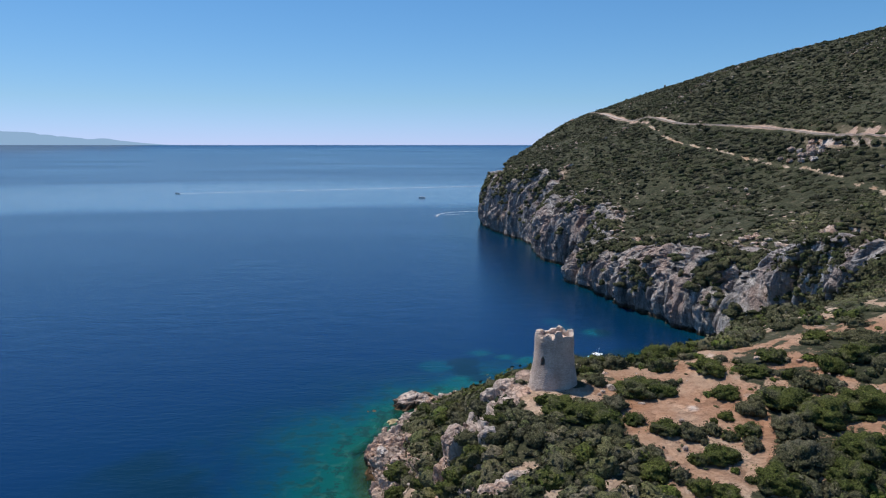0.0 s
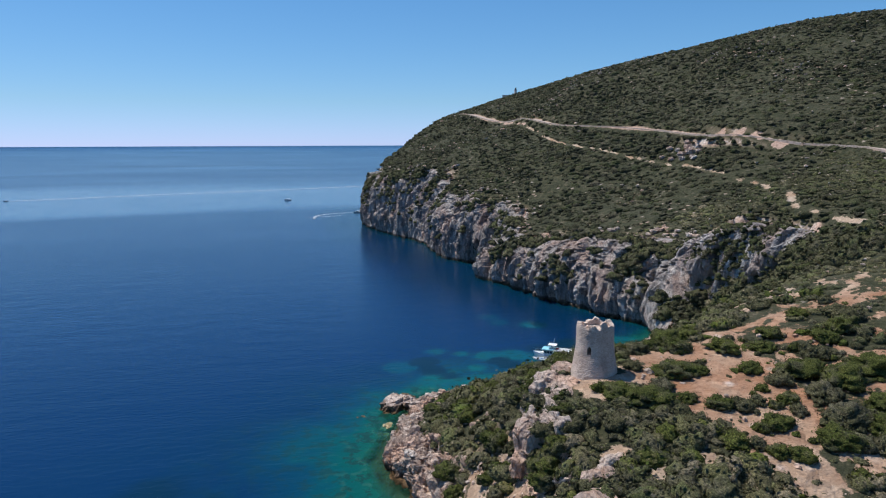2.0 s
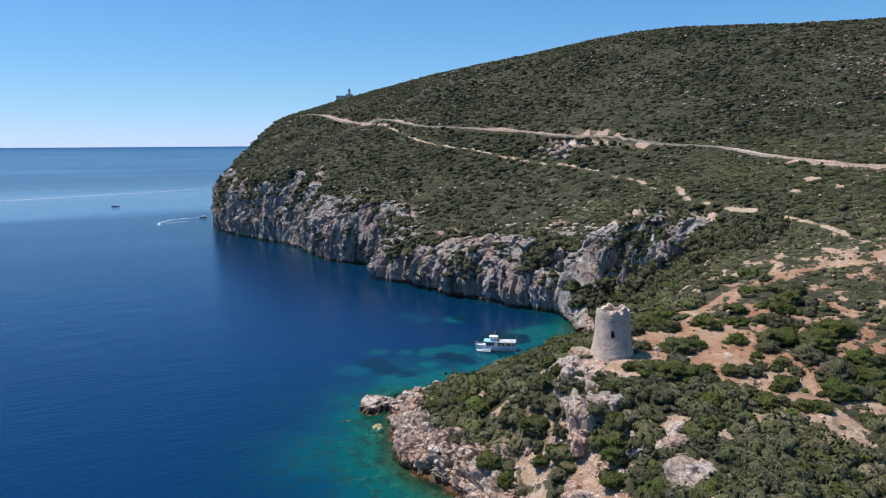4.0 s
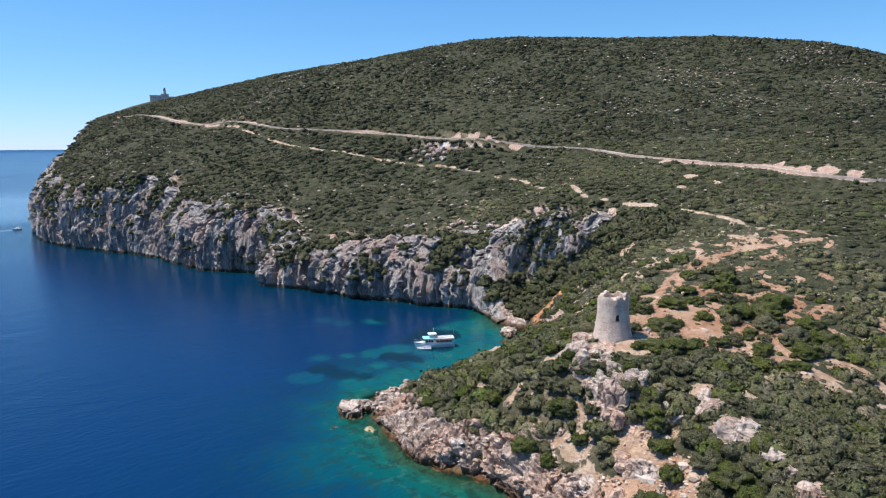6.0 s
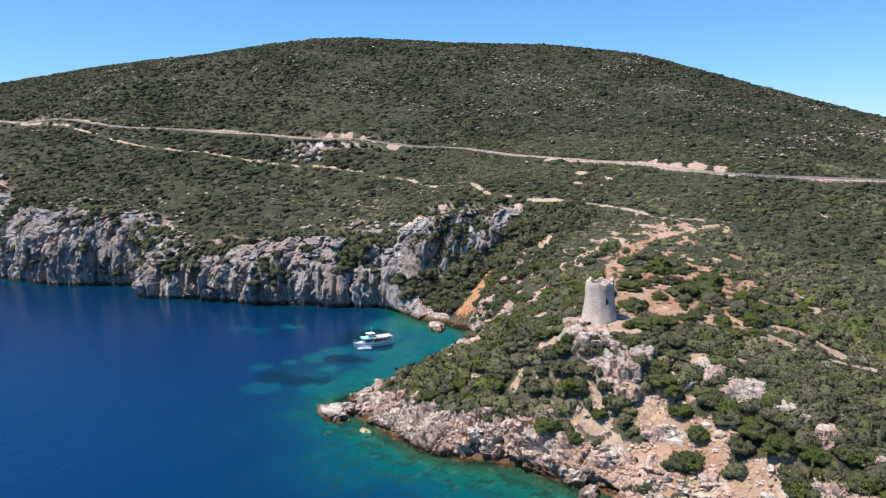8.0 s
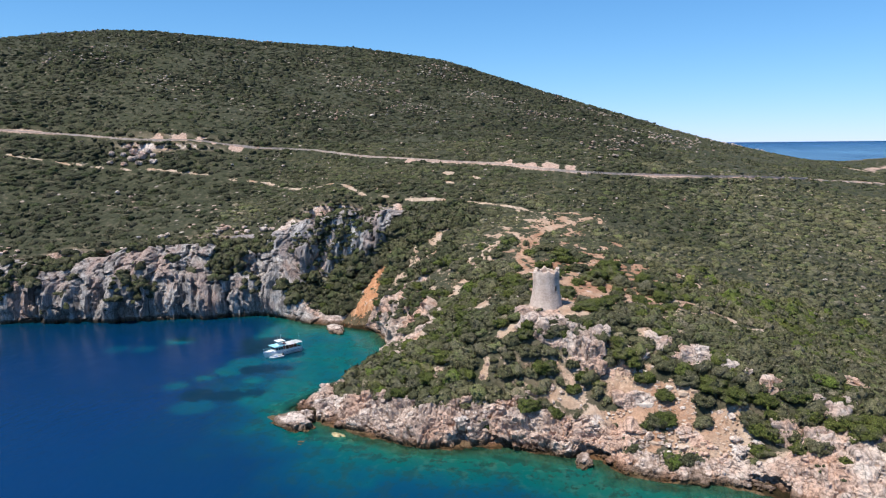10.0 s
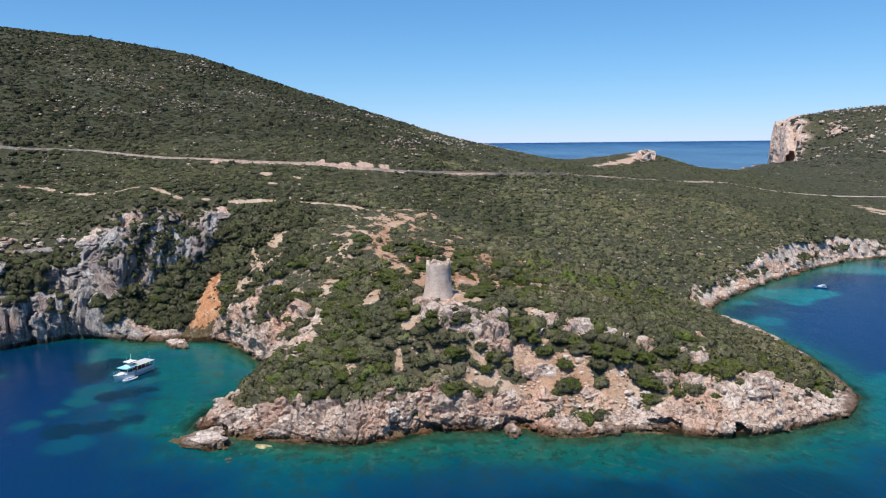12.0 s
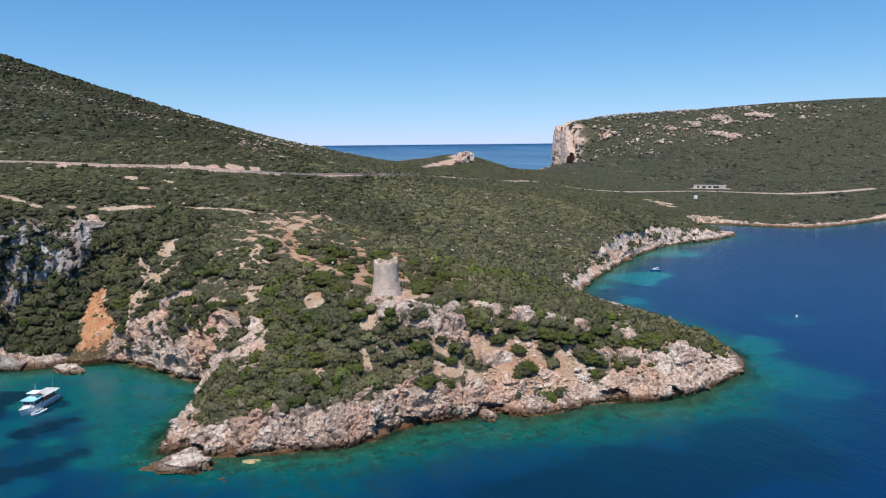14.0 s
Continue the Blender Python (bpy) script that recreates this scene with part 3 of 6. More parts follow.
def leaf_material(name, dark, light, dry, grain=2.4):
    m, t, b = material(name, 0.85, 0.08)
    info = t.nodes.new("ShaderNodeNewGeometry")
    at = info.outputs["Position"]
    fresh = (0.95 * light[0], 1.10 * light[1], 0.85 * light[2])
    col = ramp(t, info.outputs["Random Per Island"], [(0.0, dark), (0.5, light), (0.72, fresh), (0.88, light), (1.0, dry)])
    patch = noise_tex(t, at, 0.05, 3, 0.6)
    col = mix(t, 0.7, col, ramp(t, patch, [(0.35, (0.62, 0.66, 0.55)), (0.65, (1.25, 1.15, 0.95))]), "MULTIPLY")
    grey = sum(light) / 3
    twig = noise_tex(t, at, 0.28, 4, 0.65)
    col = mix(t, ramp(t, twig, [(0.50, (0, 0, 0)), (0.62, (0.6, 0.6, 0.6))]), col, (1.22 * grey, 1.12 * grey, 0.84 * grey))
    sprig = noise_tex(t, at, grain, 5, 0.75)
    col = mix(t, 0.9, col, ramp(t, sprig, [(0.36, (0.25, 0.26, 0.22)), (0.5, (0.85, 0.85, 0.80)), (0.64, (1.9, 1.8, 1.65))]), "MULTIPLY")
    t.links.new(col, b.inputs["Base Color"])
    bump(t, b, sprig, 1.0, 1.4 / grain)
    return m


# LEAF and LEAF_FAR hold some extra blue, painted haze of the slopes
LEAF = leaf_material("shrub_leaves", (0.064, 0.067, 0.043), (0.138, 0.136, 0.088), (0.25, 0.22, 0.18), 4.0)
LEAF_FAR = leaf_material("hill_scrub_leaves", (0.037, 0.042, 0.029), (0.067, 0.071, 0.049), (0.105, 0.099, 0.080), 1.6)
LEAF_MID = leaf_material("slope_scrub_leaves", (0.048, 0.052, 0.034), (0.094, 0.098, 0.062), (0.16, 0.15, 0.115), 3.0)
# far scrub: the distance haze is mixed into its grey-blue leaf colour
LEAF_HAZED = leaf_material("hazed_scrub_leaves", (0.058, 0.064, 0.060), (0.098, 0.101, 0.092), (0.155, 0.148, 0.138), 0.5)
LEAF_GREEN = leaf_material("lentisk_leaves", (0.054, 0.064, 0.024), (0.116, 0.138, 0.044), (0.18, 0.17, 0.09), 4.0)


# ---- land: one sheet, finer where the camera passes near ----
def steps(*spans):
    out = [np.arange(a, b, s) for a, b, s in spans]
    return np.concatenate([*out, [spans[-1][1]]])


def build_land():
    xs = steps((-60, -34, 2.0), (-34, 125, 1.0), (125, 215, 2.0), (215, 540, 5.0), (540, 1220, 14.0))
    ys = steps((-1400, -440, 16.0), (-440, -70, 4.0), (-70, 10, 2.0), (10, 250, 1.0), (250, 390, 1.4), (390, 660, 2.2), (660, 820, 6.0), (820, 1260, 12.0))
    gx, gy = np.meshgrid(xs, ys)
    shape = gx.shape
    x, y = gx.ravel(), gy.ravel()
    z, d, width, rock, soil, road, crag = lay(x, y)
    cut = np.zeros(x.shape)
    for line in (ROAD, ROAD_ON, TRAILS[5]):
        near = np.flatnonzero((x > line[:, 0].min() - 14) & (x < line[:, 0].max() + 14) & (y > line[:, 1].min() - 14) & (y < line[:, 1].max() + 14))
        cut[near] = np.maximum(cut[near], (1 - smooth(7.0, 13.0, segments(x[near], y[near], line)[0])) * soil[near])
    p = np.stack([x, y, z], 1)
    gz = z.reshape(shape)
    sy, sx = np.gradient(gz, ys, xs)
    slope = np.hypot(sx, sy).ravel()
    steep = smooth(0.75, 1.5, slope) * (d > -6)
    rock = np.clip(np.maximum(rock * smooth(0.15, 0.6, slope + 0.8 * crag), steep), 0, 1)
    rock = rock * (1 - 0.9 * road)
    slip = np.max([1 - smooth(0.9, 1.5, np.hypot(x - bx, y - by) / br) for bx, by, br in SCAR], 0)
    rock = rock * (1 - 0.9 * slip)
    # relief: ribs and ledges on the cliffs, knobs on the open rock, soft humps elsewhere
    nx, ny = -sx.ravel() / (slope + 1e-6), -sy.ravel() / (slope + 1e-6)
    q = p / np.array([7.0, 7.0, 16.0])
    ribs = 1 - 2 * np.abs(fbm(q, 4, 71)) * 1.6
    big = smooth(6, 25, land(x, y)) * (y > 190)
    amp = steep * (0.8 + 2.6 * big)
    out = amp * (ribs * 0.5 + 0.5 * fbm(p / 3.0, 3, 81)) - amp * 0.8
    p[:, 0] += nx * out
    p[:, 1] += ny * out
    ledge = fbm(p / np.array([4.0, 4.0, 2.0]), 4, 91)
    p[:, 2] += np.where(d > 0, rock * 1.1 * ledge + crag * 1.3 * np.abs(fbm(p / 5.0, 3, 95)) + soil * (x < 4) * 0.9 * fbm(flat(x, y, 3.2), 3, 97) + (1 - rock) * (1 - road) * 0.35 * fbm(flat(x, y, 7.0), 3, 99), 0.5 * ledge)
    p[:, 2] = np.where((d > 1.5) & (p[:, 2] < 0.3), 0.3, p[:, 2])
    rows, cols = shape
    i = np.arange(rows * cols).reshape(shape)
    faces = np.stack([i[:-1, :-1], i[:-1, 1:], i[1:, 1:], i[1:, :-1]], -1).reshape(-1, 4)
    keep = (d[faces] > -70).any(1)
    faces = faces[keep]
    used = np.unique(faces)
    index = np.full(len(p), -1)
    index[used] = np.arange(len(used))
    me = mesh_of("ground", p[used], index[faces], LAND_MAT, True)
    for key, v in (("rock", rock), ("soil", soil), ("cut", cut), ("scar", slip), ("red", np.maximum(0.85 * np.exp(-(((x + 8) / 9) ** 2 + ((y - 88) / 16) ** 2)) + np.exp(-(((x - 62) / 46) ** 2 + ((y - 104) / 32) ** 2) ** 2), 1.2 * np.exp(-(((x - 88) / 9) ** 2 + ((y - 181) / 9) ** 2))))):
        give(me, key, v[used])
    tagged(new("ground", me), "scrub-covered limestone coast with cliffs and red earth", "ground", kind="structure")


build_land()

# ---- sea: flat near by, lifted gently far out so that its rim stands at the horizon ----
# pale sand under the water: x, y, radius, strength
SHOALS = [(-34, 14, 16, 0.55), (56, 186, 26, 0.95), (68, 206, 15, 0.9), (32, 182, 14, 0.8), (43, 246, 4.5, 0.55), (53.3, 239.7, 6.5, 0.9), (41, 255, 4, 0.5), (19, 211, 4.5, 0.65), (12, 215, 5, 0.6), (26, 207, 5.5, 0.7), (35, 206, 6, 0.75), (-2, 202, 6, 0.5), (20, 196, 5, 0.7), (8, 188, 8, 0.6), (18, 182, 12, 0.6)]
BAY_SHOALS = [(97, -50, 17, 1.0), (104, -66, 14, 1.0), (92, -25, 7, 0.9), (66, 5, 6, 0.7), (54, 2, 5, 0.7), (28, 2, 5, 0.55), (7, -44, 10, 0.35), (-8, -2, 11, 0.85), (-24, 14, 14, 0.75), (150, -130, 20, 0.8), (195, -340, 20, 0.7), (62, -16, 6, 0.45), (-36, 92, 9, 0.3), (-36, 70, 9, 0.25)]
# dark seagrass and the excursion boat's painted shadow: x, y, radius, strength
WEED_SHADE = [(8, 197, 5.5, 1.0), (7.5, 206, 5.5, 1.0), (11, 191, 4, 0.9), (30, 196, 4.5, 1.0), (28.5, 201, 3.5, 1.0), (32, 191.5, 3.5, 1.0), (55, 224, 11, 1.0), (63, 239, 10, 0.9), (47, 212, 6.5, 1.0), (36, 224, 9, 1.0),
        (24, 222, 6, 0.9), (46, 198, 4.5, 0.8), (58, 208, 6, 0.9), (42, 232, 9, 1.0), (20, 232, 8, 0.9), (-62, 120, 18, 0.8), (-60, 60, 18, 0.6), (112, -112, 9, 0.9), (82, -68, 7, 0.8), (75, -8, 9, 0.9), (80, -22, 7, 0.8), (-19, 25, 1.6, 0.9), (-60, 96, 16, 0.7)]


def sea_depth(x, y):
    d = -lay(x, y)[1]
    rag = fbm(flat(x, y, 16.0), 4, 111)
    depth = 24 * (1 - np.exp(-np.maximum(d, 0) / (31.0 + 12.0 * (x < 12) * smooth(98, 116, y) * (1 - smooth(150, 190, y)) + 16.0 * (1 - smooth(98, 116, y)) * (y > 15) + 17.0 * (x > 10) * smooth(170, 200, y) - 14.0 * smooth(20, -10, y) * (x < 60))))
    # added depth under the cliffs darkens the water like their shade and reflection
    cliffs = smooth(205, 240, y)
    depth = depth * (1 + 1.2 * cliffs) + 6 * cliffs * smooth(-0.5, 1.5, d)
    depth = np.where(d > 0, np.minimum(depth, 24), 0.0)
    sand, weed_shade = np.zeros(x.shape), np.zeros(x.shape)
    for sx, sy, r, s in SHOALS + BAY_SHOALS:
        edge = 0.55 if sy > 8 else 0.72
        sand = np.maximum(sand, s * (1 - smooth(edge, 1.08 if sy > 8 else 1.0, np.hypot(x - sx, y - sy) / r - (0.5 if sy > 8 else 0.85) * rag)))
    for sx, sy, r, s in WEED_SHADE:
        weed_shade = np.maximum(weed_shade, s * (1 - smooth(0.8, 1.0, np.hypot(x - sx, y - sy) / r - 0.7 * rag)))
    depth = depth * (1 - sand) + np.minimum(depth, np.where((y < 5) & (x > 40), 2.6, 5.6) + 2.6 * rag) * sand
    depth = depth + 2.6 * fbm(flat(x, y, 7.0), 3, 115) * smooth(1, 6, d) * (1 - smooth(14, 22, depth))
    depth = np.maximum(depth, weed_shade * 9 * smooth(3, 8, d))
    weed_shaded = weed_shade * smooth(2, 7, d) * (1 - smooth(0, 6, depth - 14))
    # the cliffs' dark reflection is painted on along their foot
    weed_shaded = np.maximum(weed_shaded, 0.6 * cliffs * (x > 0) * (1 - smooth(10, 70, d + 14 * rag)) * (1 - sand))
    return np.maximum(depth + 1.2 * rag * smooth(0, 8, depth), 0), weed_shaded, sand * np.where((y < 5) & (x > 40), 0.9, np.where(y > 160, 0.28, np.where(y < 30, 0.34, 0.12)) * (x > -50)) * (1 - weed_shade) * smooth(1, 6, d)


def build_sea():
    xs = steps((-4700, -900, 250.0), (-900, -300, 30.0), (-300, -120, 15.0), (-120, -40, 6.0), (-40, 78, 3.2), (78, 174, 1.8), (174, 280, 3.6), (280, 400, 8.0), (400, 1300, 50.0), (1300, 4700, 240.0))
    ys = steps((-4700, -900, 250.0), (-900, -520, 40.0), (-520, -220, 8.0), (-220, 76, 3.2), (76, 174, 1.8), (174, 240, 3.2), (240, 720, 8.0), (720, 1300, 20.0), (1300, 4700, 240.0))
    gx, gy = np.meshgrid(xs, ys)
    x, y = gx.ravel(), gy.ravel()
    # the square's far cells are drawn in to a round rim
    r = np.hypot(x, y)
    edge = np.maximum(np.abs(x), np.abs(y)) / np.maximum(r, 1e-6)
    pull = 1 - (1 - edge) * smooth(1400, 3000, r * edge)
    x, y, r = x * pull, y * pull, r * pull
    near = np.hypot(x - 90, y + 90) < 1300
    depth = np.full(x.shape, 24.0)
    weed_shade, sand = np.zeros(x.shape), np.zeros(x.shape)
    depth[near], weed_shade[near], sand[near] = sea_depth(x[near] - 90, y[near] + 90)
    far = 1500.0
    share = np.clip((r - far) / 3200.0, 0, 0.9969)
    true = np.where(r > far, far - 3200.0 * np.log(1 - share), r)
    z = 65.0 * (1 - r / np.maximum(true, 1.0)) * (r > far)
    z = z * (1.28 + 0.18 * smooth(0.3, 1.0, (0.9 * x - 0.42 * y) / np.maximum(r, 1.0)))
    x, y = x - 90, y + 90
    rows, cols = gx.shape
    i = np.arange(rows * cols).reshape(gx.shape)
    faces = np.stack([i[:-1, :-1], i[:-1, 1:], i[1:, 1:], i[1:, :-1]], -1).reshape(-1, 4)
    me = mesh_of("sea", np.stack([x, y, z], 1), faces, SEA_MAT, True)
    give(me, "depth", depth)
    give(me, "weed_shade", 0.93 * weed_shade)
    give(me, "sand", sand)
    lx, ly = x + 90, y - 90
    away = np.hypot(lx, ly) + 160 * fbm(flat(x * 0.4 + y * 0.3, y - x * 0.5, 420.0), 3, 151)
    slick = smooth(640, 720, away) * (1 - smooth(900, 1250, away)) * smooth(-0.35, 0.0, (0.95 * ly - 0.3 * lx) / np.maximum(np.hypot(lx, ly), 1) - 0.45)
    give(me, "slick", slick)
    ob = tagged(new("sea", me), "calm deep blue sea, turquoise over sand", "sea", kind="structure")
    ob["category"] = "water"


build_sea()


# ---- rock faces: finely cut sheets that follow the coast ----
def blocky(p, seed):
    """Cells of broken rock: nearness to a joint (0 at it), and a chance number for each block."""
    base = np.floor(p).astype(np.int64)
    one, two, pick = np.full(len(p), 9.0), np.full(len(p), 9.0), np.zeros(len(p))
    for a in (-1, 0, 1):
        for b in (-1, 0, 1):
            for c in (-1, 0, 1):
                i, j, k = base[:, 0] + a, base[:, 1] + b, base[:, 2] + c
                at = np.stack([i, j, k], 1) + 0.5 + 0.45 * np.stack([hashed(i, j, k, seed + s) for s in range(3)], 1)
                d = np.linalg.norm(p - at, axis=1)
                near = d < one
                two = np.where(near, one, np.minimum(two, d))
                pick = np.where(near, 0.5 + 0.5 * hashed(i, j, k, seed + 5), pick)
                one = np.where(near, d, one)
    return np.clip(two - one, 0, 1), pick


# sea caves and overhangs at the waterline: x, y, half width
HOLLOWS = [(-25, 71, 4.2), (-14, 102, 3.4), (-13, 122, 2.8), (-4, 172, 5.0), (-29.5, 55, 2.4), (-15, 130, 2.0)]


def rock_face(name, coast, step, levels, amp, label, lean=1.0, grain=1.0, inland_foot=False, chip=0.10, stone=None, tall=1.0, caves=0.0, high=True):
    line = spline(coast, step)
    tan = np.gradient(line[:, :2], axis=0)
    soft = np.ones(9) / 9
    if len(line) > 20:
        tan = np.stack([np.convolve(np.pad(tan[:, k], 4, "edge"), soft, "valid") for k in (0, 1)], 1)
    tan /= np.linalg.norm(tan, axis=1)[:, None] + 1e-9
    inland = np.stack([-tan[:, 1], tan[:, 0]], 1) * (1 if inland_foot else -1)
    w = line[:, 2] * lean * (1 + 0.25 * fbm(flat(line[:, 0], line[:, 1], 18.0), 3, 121))
    edge = line[:, :2] + inland * (w * 1.12)[:, None]
    foot = land(line[:, 0], line[:, 1]) * (1.0 if inland_foot else 0.0)
    # the landslip has buried the rocks at its foot
    fan = np.exp(-((np.hypot(line[:, 0] - 80, line[:, 1] - 188) / 6.5) ** 4)) if name == "cove_rocks" else 0.0
    top = (1 - 0.97 * fan) * np.maximum(tall * (land(edge[:, 0], edge[:, 1]) - foot), 1.8) * (1 + 0.10 * fbm(flat(line[:, 0], line[:, 1], 12.0), 3, 123))
    v = np.linspace(-0.14, 1.16, levels)
    into = np.clip(v, 0, 1.16)
    into = 0.28 * into + 0.72 * into**4 if high else into**1.5
    over = np.clip(v - 1.0, 0, 1)
    pos = line[:, None, :2] + inland[:, None] * (into[None, :, None] * w[:, None, None])
    z = top[:, None] * np.minimum(v, 1.0)[None] - over[None] * (2.5 + 0.1 * top[:, None]) * 1.6
    z = np.where(v[None] < 0, v[None] * 18, z)
    p = np.concatenate([pos, (z + foot[:, None])[..., None]], -1)
    q = p.reshape(-1, 3)
    size = np.minimum(1.0, 0.30 + top / 24.0).repeat(levels) * amp
    if name == "shore_rocks":
        size = size * (0.5 + 0.5 * smooth(66, 104, q[:, 1]))
    fade = (1 - 0.9 * smooth(0.98, 1.16, np.tile(v, len(line)))) * np.tile(np.where(v < 0, 0.6, 1.0) if levels <= 38 else 0.5 + 0.5 * smooth(-0.05, 0.30, v), len(line))
    ridge = 2.6 * np.abs(fbm(q / np.array([8.0, 8.0, 45.0]) / grain, 3, 131)) ** 0.8 - 0.55 + 1.0 * np.abs(fbm(q / np.array([3.2, 3.2, 30.0 if high else 14.0]) / grain, 3, 132))
    strata = q[:, 2] / (5.0 * grain) + 1.2 * fbm(q / 14.0, 2, 136)
    ridge = ridge + (0.05 if high else 0.14) * (1 - 2 * (strata - np.floor(strata))) * np.minimum(1, top.repeat(levels) / 12)
    warp = q + 1.5 * np.stack([vnoise(q / 4.0 + 31 * k, 139) for k in range(3)], 1)
    cell = np.floor(warp / np.array([4.0, 4.0, 28.0]) / grain).astype(np.int64)
    blocks = 0.5 + 0.5 * hashed(cell[:, 0], cell[:, 1], cell[:, 2], 133)
    cell = np.floor(warp / np.array([1.3, 1.3, 5.0 if high else 1.5]) / grain + 0.37).astype(np.int64)
    chips = hashed(cell[:, 0], cell[:, 1], cell[:, 2], 134)
    fine = fbm(q / np.array([1.1, 1.1, 4.0 if high else 1.1]) / grain, 3, 135)
    joint, pick = blocky(warp / np.array([8.0, 8.0, 55.0] if high else [7.0, 7.0, 4.2]) / grain, 141)
    joint_b, pick_b = blocky(warp / np.array([3.0, 3.0, 24.0] if high else [2.6, 2.6, 1.8]) / grain, 147)
    cracks = 1.35 * pick + 0.7 * smooth(0.0, 0.09, joint) + 0.55 * pick_b + 0.34 * smooth(0.0, 0.12, joint_b) - (1.45 if high else 1.85)
    if caves:
        slab = warp @ np.array([[1.0, 0.0, 0.5], [0.0, 1.0, 0.6], [0.3, 0.5, 1.0]])
        joint_d, pick_d = blocky(slab / np.array([1.5, 1.5, 0.75]), 151)
        cracks = cracks + 0.30 * pick_d + 0.26 * smooth(0.0, 0.16, joint_d) - 0.38
    if high:
        butt, pick_c = blocky(warp / np.array([21.0, 21.0, 60.0]) / grain, 143)
        cracks = cracks + 1.4 * (pick_c - 0.5) + 0.5 * smooth(0.0, 0.06, butt)
    out = (size * ((0.62 if high else 0.55) * ridge + 0.2 * blocks + 0.25 * chip * chips + 0.10 * fine + (1.0 if high else 1.05) * cracks)) * fade
    if caves:
        # hollows that the sea has cut at the waterline
        low = np.tile(np.exp(-(((v - 0.10) / 0.14) ** 2)), len(line))
        bed = 3.4 + 1.5 * fbm(flat(q[:, 0], q[:, 1], 13.0), 2, 153)
        split = smooth(-0.15, 0.15, fbm(flat(q[:, 0], q[:, 1], 16.0), 2, 157))
        out = out + split * (0.55 * np.exp(-(((q[:, 2] - bed + 1.3) / 0.9) ** 2)) - 1.0 * np.exp(-(((q[:, 2] - bed) / 0.42) ** 2)))
        out = out - 1.1 * (1 - smooth(0.25, 1.0, q[:, 2]))
        out = out - 0.6 * caves * low * smooth(0.12, 0.34, fbm(flat(q[:, 0], q[:, 1], 7.0), 2, 149))
    steepness = 1.0 if high else (top / np.hypot(top, w)).repeat(levels)
    q[:, :2] -= inland.repeat(levels, 0) * (out * steepness)[:, None]
    if not high:
        q[:, 2] += out * np.sqrt(1 - steepness**2) * smooth(0.0, 0.15, np.tile(v, len(line)))
    q[:, 2] += fade * size * (0.15 if high else 0.28) * fbm(q / np.array([3.0, 3.0, 1.6]) / grain, 3, 137) * (np.tile(v, len(line)) > 0.05)
    if caves:
        for hx, hy, wide in HOLLOWS:
            along = np.hypot(line[:, 0] - hx, line[:, 1] - hy).repeat(levels)
            cut = 5.0 * (1 - smooth(0.55, 1.0, along / wide)) * (1 - smooth(1.9, 2.7, q[:, 2] + 0.6 * fine + 0.35 * along / wide))
            q[:, :2] += inland.repeat(levels, 0) * cut[:, None]
    i = np.arange(len(q)).reshape(len(line), levels)
    faces = np.stack([i[:-1, :-1], i[1:, :-1], i[1:, 1:], i[:-1, 1:]], -1).reshape(-1, 4)
    me = mesh_of(name, q, faces, stone or CLIFF_MAT)
    weathered = smooth(98, 113, q[:, 1]) if name == "shore_rocks" else 0.85 if name == "inland_crag" else 0.5
    give(me, "tone", (0.6 * pick + 0.4 * pick_b) * (0.25 + 1.2 * weathered) + 0.6 * np.maximum(weathered - 0.5, 0))
    tagged(new(name, me), label, "rock face", kind="structure")
    return q.reshape(len(line), levels, 3)


FACES = [
    rock_face("shore_rocks", COAST_TOWER[:19], 0.30, 52, 2.3, "pinkish grey limestone shore rocks below the watchtower", 1.15, 0.95, chip=0.35, stone=ROCK_MAT, caves=3.0, high=False),
    rock_face("cove_rocks", COAST_TOWER[18:] + COAST_CLIFF[:3], 0.36, 46, 1.7, "pale broken limestone round the small cove", 1.0, 0.9, chip=0.3, stone=ROCK_MAT, caves=2.5, high=False),
    rock_face("sea_cliff", COAST_CLIFF[1:17], 0.75, 60, 2.8, "tall grey limestone sea cliff with rusty streaks"),
    rock_face("headland_cliff", COAST_CLIFF[16:20], 1.8, 40, 3.0, "grey limestone cliff at the headland's end", tall=0.82),
    rock_face("bay_rocks", COAST_BAY[10:25] + COAST_TOWER[:1], 0.9, 20, 1.5, "white limestone shore rocks along the bay", 0.9, 1.2, stone=ROCK_MAT, tall=0.55, high=False),
    rock_face("bay_shore", COAST_BAY[2:11], 1.6, 14, 1.2, "low pale rocks on the far shore of the bay", stone=ROCK_MAT, high=False),
]
rock_face("far_cliff", COAST_BACK[11:16], 3.0, 40, 4.0, "high white limestone cliff of the far headland", 0.8, 3.0, stone=ROCK_MAT)
FACES.append(rock_face("inland_crag", [(99, 246, 10), (101, 232, 12), (103, 220, 12), (105, 209, 11), (107, 198, 11), (109, 188, 10), (112, 180, 7), (114, 174, 4), (115, 170, 1.5)], 0.6, 44, 2.2, "grey white limestone crag above the cove", 1.0, 0.9, True))
FACES.append(rock_face("tower_crag", [(14, 121, 4), (8, 117, 5), (4.5, 111, 6), (2, 104, 6), (0.5, 98, 6), (2, 92, 5), (4, 89, 3)], 0.4, 24, 2.4, "white limestone crag below the watchtower", 1.0, 0.6, True, 0.3, ROCK_MAT, high=False))


